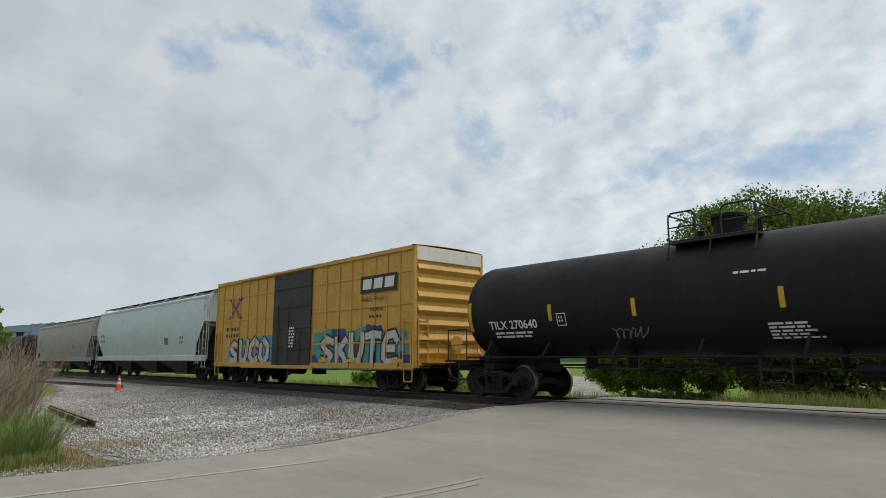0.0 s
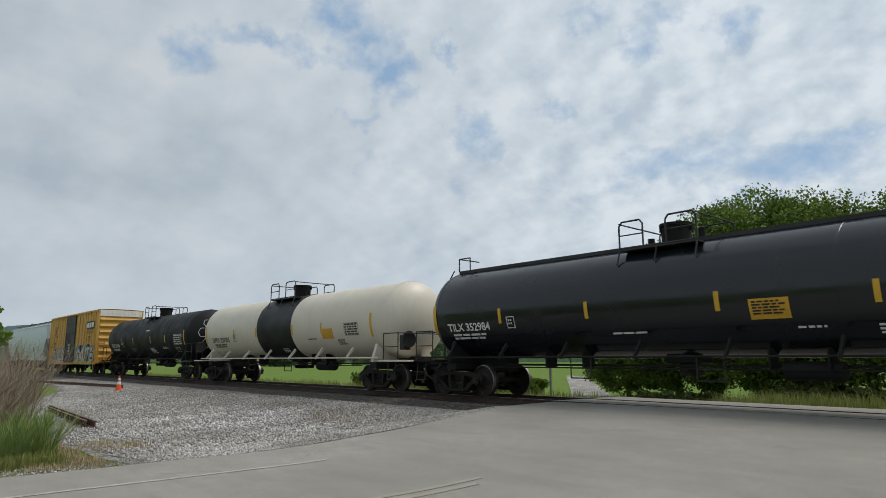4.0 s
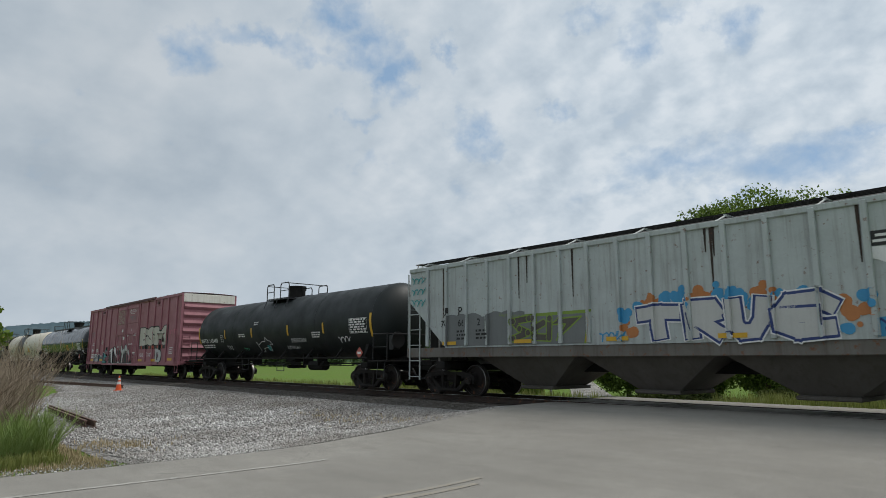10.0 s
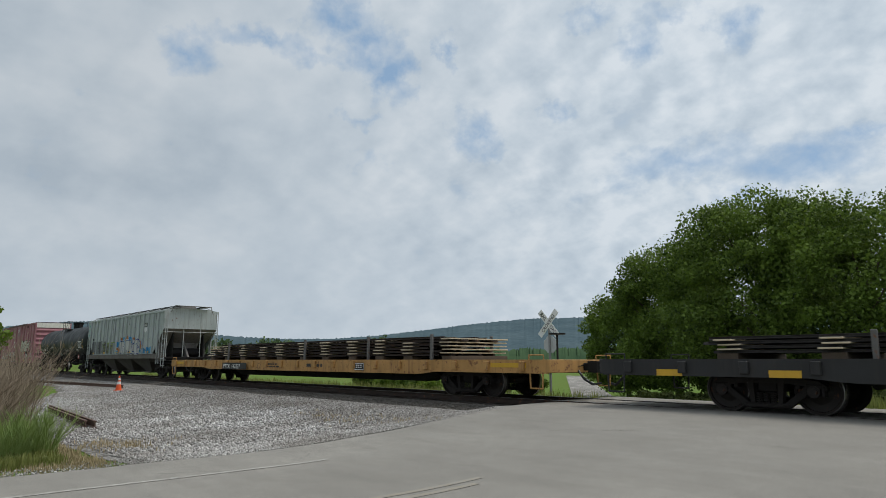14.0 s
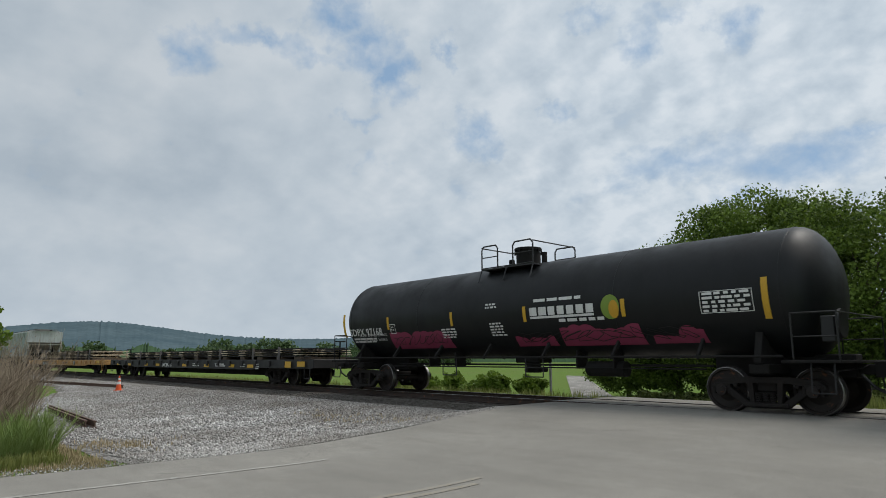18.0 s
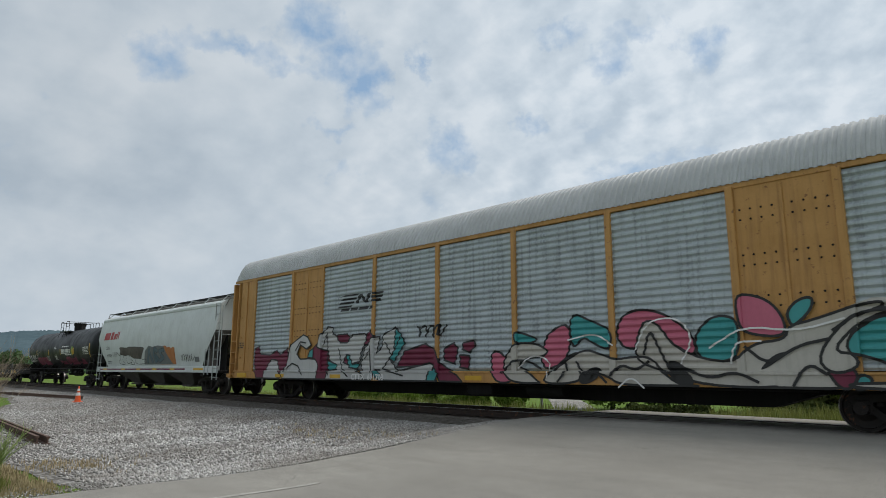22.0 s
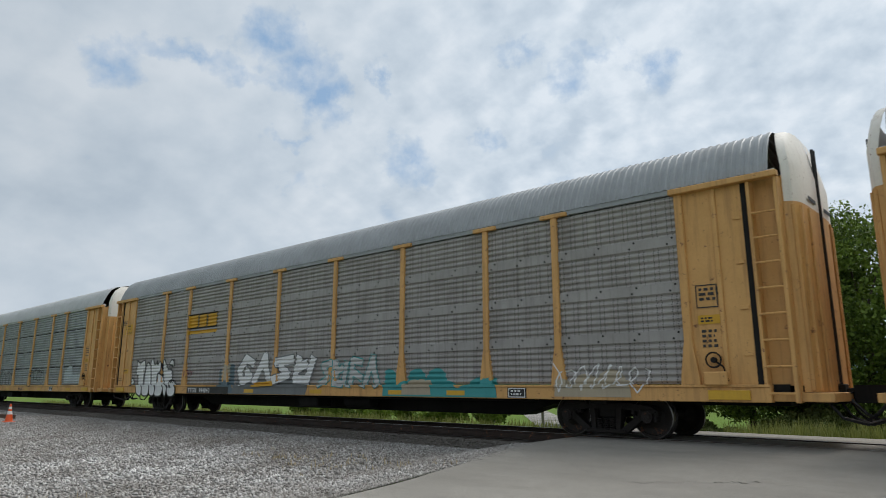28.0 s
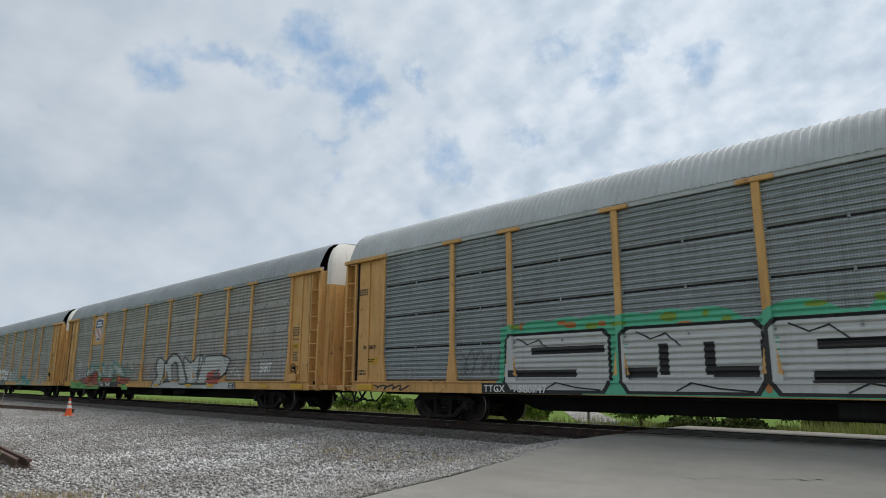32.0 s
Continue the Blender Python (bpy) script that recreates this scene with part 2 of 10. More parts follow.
M["rack_yellow"] = paint("autorack_yellow_paint", (0.63, 0.35, 0.115), 0.58, 0.45, (0.16, 0.07, 0.025), 0.5, 0.12)
M["rack_yellow2"] = paint("mustard_yellow_paint", (0.49, 0.26, 0.075), 0.6, 0.5, (0.15, 0.065, 0.025), 0.45, 0.16)
M["rack_panel"] = paint("galvanised_side_screen", (0.36, 0.39, 0.395), 0.5, 0.5, (0.13, 0.115, 0.10), 0.45, metal=0.2)
M["rack_panel_light"] = paint("bright_galvanised_screen", (0.46, 0.51, 0.53), 0.5, 0.5, (0.13, 0.14, 0.15), 0.75, metal=0.2)
M["rack_panel_dark"] = paint("sooty_side_screen", (0.38, 0.36, 0.34), 0.6, 0.6, (0.10, 0.085, 0.075), 0.5, metal=0.15)
M["spray_warm"] = paint("warm_silver_spray", (0.47, 0.445, 0.395), 0.55, 0.45, (0.20, 0.17, 0.14), 0.35)
M["rack_strap"] = paint("sooty_screen_strap", (0.355, 0.338, 0.32), 0.6, 0.6, (0.10, 0.085, 0.075), 0.4, metal=0.15)
perforate(M["rack_panel_dark"])
perforate(M["rack_panel"], 0.05, 0.05, 0.6)
M["rack_roof"] = paint("galvanised_roof_sheet", (0.33, 0.345, 0.355), 0.55, 0.4, (0.17, 0.165, 0.16), 0.3, metal=0.2)
M["rack_roof_light"] = paint("pale_galvanised_roof_sheet", (0.47, 0.48, 0.48), 0.6, 0.4, (0.24, 0.235, 0.225), 0.3, metal=0.1)
M["yellow_mark"] = paint("reflective_yellow", (0.62, 0.36, 0.02), 0.4, 0.2, (0.2, 0.1, 0.03), 0.2)
M["white_mark"] = paint("white_lettering", (0.72, 0.72, 0.70), 0.5, 0.25, (0.3, 0.28, 0.25), 0.2)
M["black_mark"] = paint("black_lettering", (0.012, 0.012, 0.012), 0.5, 0.2, (0.05, 0.045, 0.04), 0.1)
M["red_mark"] = paint("red_lettering", (0.40, 0.025, 0.03), 0.5, 0.25, (0.2, 0.08, 0.06), 0.2)
M["handrail"] = paint("black_handrail_paint", (0.012, 0.012, 0.013), 0.5, 0.3, (0.05, 0.04, 0.03), 0.1)
M["grey_rail"] = paint("pale_grey_ladder_paint", (0.40, 0.43, 0.42), 0.55, 0.4, (0.16, 0.12, 0.09), 0.4, 0.1)

for nm, col in (("silver", (0.50, 0.50, 0.485)), ("teal", (0.05, 0.30, 0.30)), ("pink", (0.52, 0.13, 0.20)), ("wine", (0.16, 0.015, 0.045)), ("green", (0.14, 0.38, 0.10)), ("mint", (0.10, 0.42, 0.26)), ("red", (0.46, 0.10, 0.07)), ("navy", (0.025, 0.045, 0.17)), ("blue", (0.05, 0.27, 0.50)), ("orange", (0.45, 0.17, 0.05)), ("chalk", (0.74, 0.74, 0.73)), ("ash", (0.16, 0.17, 0.17)), ("tan", (0.42, 0.36, 0.26)), ("magenta", (0.26, 0.035, 0.085)), ("gold", (0.60, 0.33, 0.02)), ("leafgreen", (0.20, 0.30, 0.04)), ("slate", (0.10, 0.15, 0.18)), ("putty", (0.52, 0.49, 0.42)), ("umber", (0.085, 0.068, 0.058))):
    M["spray_" + nm] = paint("sprayed_" + nm + "_paint", col, 0.55, 0.3, tuple(c * 0.5 for c in col), 0.25)


# ---------------------------------------------------------------- mesh helpers
class MB:
    """Collects boxes, prisms, tubes and sheets of one part."""

    def __init__(self):
        self.v, self.f = [], []

    def put(self, vs, fs):
        n = len(self.v)
        self.v += [tuple(p) for p in vs]
        self.f += [tuple(i + n for i in q) for q in fs]
        return self

    def box(self, x0, x1, y0, y1, z0, z1, c=0.0):
        if c <= 0:
            vs = [(x, y, z) for x in (x0, x1) for y in (y0, y1) for z in (z0, z1)]
            return self.put(vs, [(0, 1, 3, 2), (4, 6, 7, 5), (0, 4, 5, 1), (2, 3, 7, 6), (0, 2, 6, 4), (1, 5, 7, 3)])
        vs = []
        for a, sx in ((x0, 1), (x1, -1)):
            for b, sy in ((y0, 1), (y1, -1)):
                for d, sz in ((z0, 1), (z1, -1)):
                    vs += [(a, b + sy * c, d + sz * c), (a + sx * c, b, d + sz * c), (a + sx * c, b + sy * c, d)]
        i = lambda a, b, d, k: (a * 4 + b * 2 + d) * 3 + k
        fs = [tuple(i(a, b, d, 0) for b, d in ((0, 0), (0, 1), (1, 1), (1, 0))) for a in (0, 1)]
        fs += [tuple(i(a, b, d, 1) for a, d in ((0, 0), (0, 1), (1, 1), (1, 0))) for b in (0, 1)]
        fs += [tuple(i(a, b, d, 2) for a, b in ((0, 0), (0, 1), (1, 1), (1, 0))) for d in (0, 1)]
        for a in (0, 1):
            for b in (0, 1):
                fs.append((i(a, b, 0, 0), i(a, b, 1, 0), i(a, b, 1, 1), i(a, b, 0, 1)))
                fs.append((i(a, 0, b, 0), i(a, 1, b, 0), i(a, 1, b, 2), i(a, 0, b, 2)))
                fs.append((i(0, a, b, 1), i(1, a, b, 1), i(1, a, b, 2), i(0, a, b, 2)))
                for d in (0, 1):
                    fs.append((i(a, b, d, 0), i(a, b, d, 1), i(a, b, d, 2)))
        return self.put(vs, fs)

    def prism(self, prof, x0, x1, axis="x"):
        """A closed outline drawn out along an axis: x takes (y, z), y takes (x, z), z takes (x, y)."""
        n = len(prof)
        place = {"x": lambda a, p: (a, p[0], p[1]), "y": lambda a, p: (p[0], a, p[1]), "z": lambda a, p: (p[0], p[1], a)}[axis]
        vs = [place(a, q) for a in (x0, x1) for q in prof]
        fs = [(i, (i + 1) % n, n + (i + 1) % n, n + i) for i in range(n)]
        fs += [tuple(range(n - 1, -1, -1)), tuple(range(n, 2 * n))]
        return self.put(vs, fs)

    def cyl(self, p0, p1, r, n=8, r2=None):
        a, b = Vector(p0), Vector(p1)
        d = (b - a).normalized()
        u = d.orthogonal().normalized()
        w = d.cross(u)
        r2 = r if r2 is None else r2
        vs = []
        for c, rr in ((a, r), (b, r2)):
            vs += [tuple(c + rr * (math.cos(6.28319 * k / n) * u + math.sin(6.28319 * k / n) * w)) for k in range(n)]
        fs = [(i, (i + 1) % n, n + (i + 1) % n, n + i) for i in range(n)]
        fs += [tuple(range(n - 1, -1, -1)), tuple(range(n, 2 * n))]
        return self.put(vs, fs)

    def tube(self, pts, r=0.018, n=6):
        for a, b in zip(pts, pts[1:]):
            self.cyl(a, b, r, n)
        return self

    def grid(self, rows):
        """Rows of points joined into a sheet."""
        w = len(rows[0])
        fs = [(i * w + j, i * w + j + 1, (i + 1) * w + j + 1, (i + 1) * w + j) for i in range(len(rows) - 1) for j in range(w - 1)]
        return self.put([p for r in rows for p in r], fs)

    def revolve(self, prof, n=40, cy=0.0, cz=0.0):
        """(x, radius) pairs turned round an axis along x."""
        rows = [[(x, cy + r * math.sin(6.283185 * k / n), cz + r * math.cos(6.283185 * k / n)) for k in range(n + 1)] for x, r in prof]
        return self.grid(rows)

    def mesh(self, name, mat, smooth=True, angle=32):
        me = bpy.data.meshes.new(name)
        me.from_pydata(self.v, [], self.f)
        bm = bmesh.new()
        bm.from_mesh(me)
        if len(self.v) < 60000:
            bmesh.ops.remove_doubles(bm, verts=bm.verts, dist=0.0004)
            bmesh.ops.recalc_face_normals(bm, faces=bm.faces)
        bm.to_mesh(me)
        bm.free()
        me.materials.append(mat)
        if smooth:
            me.shade_smooth()
            me.set_sharp_from_angle(angle=radians(angle))
        return me

    def done(self, name, mat, parent=None, label="", smooth=True):
        return tagged(under(new(name, self.mesh(name, mat, smooth)), parent), label)


def under(ob, parent):
    if parent is not None:
        ob.parent = parent
    return ob


def thing(name, label, category, group="", m=None, kind=""):
    e = new(name)
    e.empty_display_size = 0.3
    if m is not None:
        e.matrix_basis = m
    return tagged(e, label, category, group, kind)


def text_mesh(txt, size, mat, bold=0.0, shear=0.0, gap=1.0, align="LEFT"):
    """Lettering as a flat mesh in x and z (y is 0), with its baseline at the origin."""
    cu = bpy.data.curves.new("lettering", "FONT")
    cu.body, cu.size, cu.offset, cu.shear, cu.space_character, cu.align_x = txt, size, bold, shear, gap, align
    cu.resolution_u = 3
    ob = bpy.data.objects.new("lettering", cu)
    scene.collection.objects.link(ob)
    bpy.context.view_layer.update()
    me = bpy.data.meshes.new_from_object(ob.evaluated_get(bpy.context.evaluated_depsgraph_get()))
    bpy.data.objects.remove(ob)
    bpy.data.curves.remove(cu)
    return me


# ---------------------------------------------------------------- the way of the train
KNOTS = [(0, 8.987), (4, 9.399), (8, 9.638), (12, 9.729), (16, 9.970), (20, 10.260), (24, 10.599), (28, 10.801), (32, 10.928)]


def speed(t):
    for (a, va), (b, vb) in zip(KNOTS, KNOTS[1:]):
        if t <= b:
            return va + (vb - va) * (t - a) / (b - a)
    return KNOTS[-1][1]


def travel(t):
    n = 64
    k = min(max((t - 20.5) / 2.0, 0.0), 1.0)
    return sum(speed(t * (k + 0.5) / n) for k in range(n)) * t / n - 0.28 * k * k * (3 - 2 * k)


ROLLING = []       # (object, its x at the start) for all that goes with the train
AXLES = {0.889: [], -0.889: []}

# ---------------------------------------------------------------- trucks (bogies), shared meshes
SHARED = {}


def truck_meshes():
    b = MB()
    b.box(-0.2, 0.2, -1.0, 1.0, 0.42, 0.66, 0.03)
    b.cyl((0, 0, 0.6), (0, 0, 0.78), 0.2, 16)
    b.box(-1.0, -0.6, -0.5, 0.5, 0.5, 0.54)
    b.box(0.6, 1.0, -0.5, 0.5, 0.5, 0.54)
    SHARED["bolster"] = b.mesh("truck", M["truck"])
    s = MB()
    y0, y1 = -0.08, 0.08
    s.prism([(-1.12, 0.56), (-0.98, 0.66), (-0.45, 0.72), (0.45, 0.72), (0.98, 0.66), (1.12, 0.56), (1.12, 0.47), (0.98, 0.52), (0.42, 0.60), (-0.42, 0.60), (-0.98, 0.52), (-1.12, 0.47)], y0, y1, "y")
    for k in (-1, 1):
        s.prism([(k * 0.98, 0.56), (k * 0.78, 0.56), (k * 0.28, 0.17), (k * 0.44, 0.14)], y0, y1, "y")
        s.prism([(k * 0.30, 0.16), (k * 0.22, 0.16), (k * 0.24, 0.66), (k * 0.36, 0.66)], y0 - 0.01, y1 + 0.01, "y")
        s.box(k * 0.889 - 0.15, k * 0.889 + 0.15, -0.1, 0.1, 0.5, 0.60, 0.02)
        s.box(k * 0.889 - 0.19, k * 0.889 - 0.13, -0.09, 0.09, 0.36, 0.56, 0.01)
        s.box(k * 0.889 + 0.13, k * 0.889 + 0.19, -0.09, 0.09, 0.36, 0.56, 0.01)
        s.box(k * 0.60 - 0.04, k * 0.60 + 0.04, -0.095, 0.095, 0.50, 0.58, 0.015)
    s.box(-0.44, 0.44, -0.13, 0.13, 0.12, 0.21, 0.025)
    SHARED["side_frame"] = s.mesh("side_frame", M["truck"])
    g = MB()
    for x in (-0.14, 0.0, 0.14):
        for y in (-0.07, 0.07):
            for k in range(6):
                g.cyl((x, y, 0.21 + k * 0.036), (x, y, 0.232 + k * 0.036), 0.058, 10)
    SHARED["spring_group"] = g.mesh("spring_nest", M["truck"])
    for key, R in (("wheel_large", 0.457), ("wheel_small", 0.42)):
        w = MB()
        n = 36
        for sy in (-1, 1):
            prof = [(0.0, 0.62), (0.11, 0.62), (0.15, 0.66), (R * 0.55, 0.74), (R - 0.09, 0.70), (R - 0.06, 0.68), (R + 0.025, 0.685), (R + 0.028, 0.705), (R, 0.725), (R - 0.006, 0.83), (R - 0.06, 0.835), (R - 0.075, 0.80), (R * 0.55, 0.79), (0.15, 0.86), (0.11, 0.88), (0.0, 0.88)]
            rows = [[(r * math.sin(6.283185 * k / n), sy * y, r * math.cos(6.283185 * k / n)) for k in range(n + 1)] for r, y in prof]
            w.grid(rows)
            w.cyl((0, sy * 0.86, 0), (0, sy * 1.0, 0), 0.085, 14)
            w.cyl((0, sy * 0.98, 0), (0, sy * 1.13, 0), 0.115, 16)
            w.cyl((0, sy * 1.13, 0), (0, sy * 1.155, 0), 0.075, 12)
            for k in range(3):
                a = 2.0944 * k
                w.cyl((0.05 * math.sin(a), sy * 1.15, 0.05 * math.cos(a)), (0.05 * math.sin(a), sy * 1.175, 0.05 * math.cos(a)), 0.016, 6)
        w.cyl((0, -0.66, 0), (0, 0.66, 0), 0.085, 14)
        SHARED[key] = w.mesh("wheelset", M["wheel"])
        rim = MB()
        for sy in (-1, 1):
            rows = [[(r * math.sin(6.283185 * k / n), sy * y, r * math.cos(6.283185 * k / n)) for k in range(n + 1)] for r, y in ((R + 0.002, 0.742), (R - 0.003, 0.832), (R - 0.018, 0.838))]
            rim.grid(rows)
        SHARED[key + "_rim"] = rim.mesh("tread", M["tread"])


truck_meshes()


def truck(car, x, small=False):
    z = 0.42 if small else 0.457
    t = under(new("truck", SHARED["bolster"]), car)
    t.location = (x, 0, z - 0.457)
    for y in (-1.01, 1.01):
        s = under(new("side_frame", SHARED["side_frame"]), t)
        s.location = (0, y, 0)
        p = tagged(under(new("spring_nest", SHARED["spring_group"]), t), kind="stuff")
        p.location = (0, y, 0)
    key = "wheel_small" if small else "wheel_large"
    for dx in (-0.889, 0.889):
        w = under(new("wheelset", SHARED[key]), t)
        w.location = (dx, 0, 0.457)
        me = SHARED[key]
        AXLES[dx].append(w)
    return t


for key in ("wheel_large", "wheel_small"):
    # the bright running surface belongs to the wheel's own mesh
    a, r = SHARED[key], SHARED[key + "_rim"]
    bm = bmesh.new()
    bm.from_mesh(a)
    n0 = len(bm.faces)
    bm.from_mesh(r)
    bm.faces.ensure_lookup_table()
    for q in bm.faces[n0:]:
        q.material_index = 1
    bm.to_mesh(a)
    bm.free()
    a.materials.append(M["tread"])


def coupler(car, xe, sgn, mat=None, z=0.88):
    """Draft gear, coupler head, air hose and uncoupling lever at one end."""
    mat = mat or M["frame_black"]
    b = MB()
    b.box(min(xe - sgn * 0.9, xe), max(xe - sgn * 0.9, xe), -0.17, 0.17, z - 0.17, z + 0.17, 0.02)
    b.box(min(xe, xe + sgn * 0.35), max(xe, xe + sgn * 0.35), -0.08, 0.08, z - 0.1, z + 0.1, 0.02)
    b.prism([(xe + sgn * 0.3, -0.16), (xe + sgn * 0.62, -0.2), (xe + sgn * 0.66, -0.02), (xe + sgn * 0.5, 0.04), (xe + sgn * 0.62, 0.17), (xe + sgn * 0.42, 0.2), (xe + sgn * 0.3, 0.12)], z - 0.15, z + 0.15, "z")
    c = b.done("coupler", mat, car)
    h = MB()
    pts = [(xe + sgn * 0.1, -0.3, z - 0.1), (xe + sgn * 0.3, -0.33, z - 0.32), (xe + sgn * 0.5, -0.25, z - 0.45), (xe + sgn * 0.7, -0.12, z - 0.42)]
    h.tube(pts, 0.03, 7)
    h.done("air_hose", M["handrail"], car, "black rubber air hose")
    u = MB()
    u.tube([(xe, -1.35, z - 0.18), (xe, -1.3, z - 0.02), (xe + sgn * 0.1, -0.2, z + 0.02), (xe + sgn * 0.2, 0, z + 0.1)], 0.015, 5)
    u.done("cut_lever", mat, car)
    return c


def ladder(car, x, y, z0, z1, w=0.42, n=6, mat=None, along="x", r=0.016, name="ladder", label=""):
    b = MB()
    off = -0.06 if y < 0 else 0.06
    if along == "x":
        for k in range(n):
            z = z0 + (z1 - z0) * k / max(n - 1, 1)
            b.tube([(x - w / 2, y - off * 0.2, z), (x - w / 2, y + off, z), (x + w / 2, y + off, z), (x + w / 2, y - off * 0.2, z)], r, 5)
        for s in (-1, 1):
            b.box(x + s * w / 2 - 0.02, x + s * w / 2 + 0.02, min(y + off * 0.5, y + off), max(y + off * 0.5, y + off), z0 - 0.1, z1 + 0.1)
    else:
        for k in range(n):
            z = z0 + (z1 - z0) * k / max(n - 1, 1)
            b.tube([(x, y - w / 2, z), (x + 0.07, y - w / 2, z), (x + 0.07, y + w / 2, z), (x, y + w / 2, z)], r, 5)
        for s in (-1, 1):
            b.box(x + 0.03, x + 0.08, y + s * w / 2 - 0.02, y + s * w / 2 + 0.02, z0 - 0.1, z1 + 0.1)
    return b.done(name, mat or M["handrail"], car, label)


def start_car(name, xc, label, category="freight car", group="cars of the freight train"):
    car = thing(name, label, category, group)
    car.matrix_basis = pose(xc, 0, 0)
    ROLLING.append((car, xc))
    return car


# ---------------------------------------------------------------- lettering and marks on the cars
def lay(car, me, place, mat, name="lettering", label="", cuts_x=(), cuts_z=()):
    """Lays a flat mesh of x and z on a side; place(x, z) gives the y and z of the surface there."""
    bm = bmesh.new()
    bm.from_mesh(me)
    for axis, cuts in ((0, cuts_x), (1, cuts_z)):
        for c in cuts:
            no = (1, 0, 0) if axis == 0 else (0, 1, 0)
            co = (c, 0, 0) if axis == 0 else (0, c, 0)
            bmesh.ops.bisect_plane(bm, geom=bm.verts[:] + bm.edges[:] + bm.faces[:], plane_co=co, plane_no=no)
    bmesh.ops.triangulate(bm, faces=bm.faces[:])
    for v in list(bm.verts):
        x, z = v.co.x, v.co.y
        y, zz = place(x, z)
        v.co = (x, y - v.co.z, zz)
    bmesh.ops.recalc_face_normals(bm, faces=bm.faces)
    out = bpy.data.meshes.new(name)
    bm.to_mesh(out)
    bm.free()
    out.materials.append(mat)
    return tagged(under(new(name, out), car), label)


def moved(me, x, z, sx=1.0, sz=1.0, turn=0.0):
    c, s = math.cos(turn), math.sin(turn)
    for v in me.vertices:
        a, b = v.co.x * sx, v.co.y * sz
        v.co = (x + a * c - b * s, z + a * s + b * c, 0)
    return me


def poly_mesh(polys):
    """Flat mesh of closed outlines in x and z."""
    me = bpy.data.meshes.new("mark")
    vs, fs = [], []
    for i, q in enumerate(polys):
        fs.append(tuple(range(len(vs), len(vs) + len(q))))
        vs += [(a, b, (i % 12) * 0.0003) for a, b in q]
    me.from_pydata(vs, [], fs)
    return me


def rect(x0, x1, z0, z1):
    return [(x0, z0), (x1, z0), (x1, z1), (x0, z1)]


def bars(x, z, w, h, n, seed=0, words=4):
    """Rows of plain bars for small print that cannot be read."""
    rnd = random.Random(seed)
    out = []
    for k in range(n):
        zz, a = z - k * h * 1.75, x
        end = x + w * rnd.uniform(0.75, 1.0)
        while a < end - w * 0.05:
            b = min(a + w * rnd.uniform(0.1, 0.3), end)
            out.append(rect(a, b, zz, zz + h))
            a = b + h * 0.8
    return out


def stroke(pts, w):
    """A painted line of width w through points, as one outline for each stretch."""
    out = []
    for (a, b), (c, d) in zip(pts, pts[1:]):
        L = math.hypot(c - a, d - b) or 1e-6
        nx, nz = -(d - b) / L * w / 2, (c - a) / L * w / 2
        ex, ez = (c - a) / L * w * 0.3, (d - b) / L * w * 0.3
        out.append([(a - ex + nx, b - ez + nz), (a - ex - nx, b - ez - nz), (c + ex - nx, d + ez - nz), (c + ex + nx, d + ez + nz)])
    return out


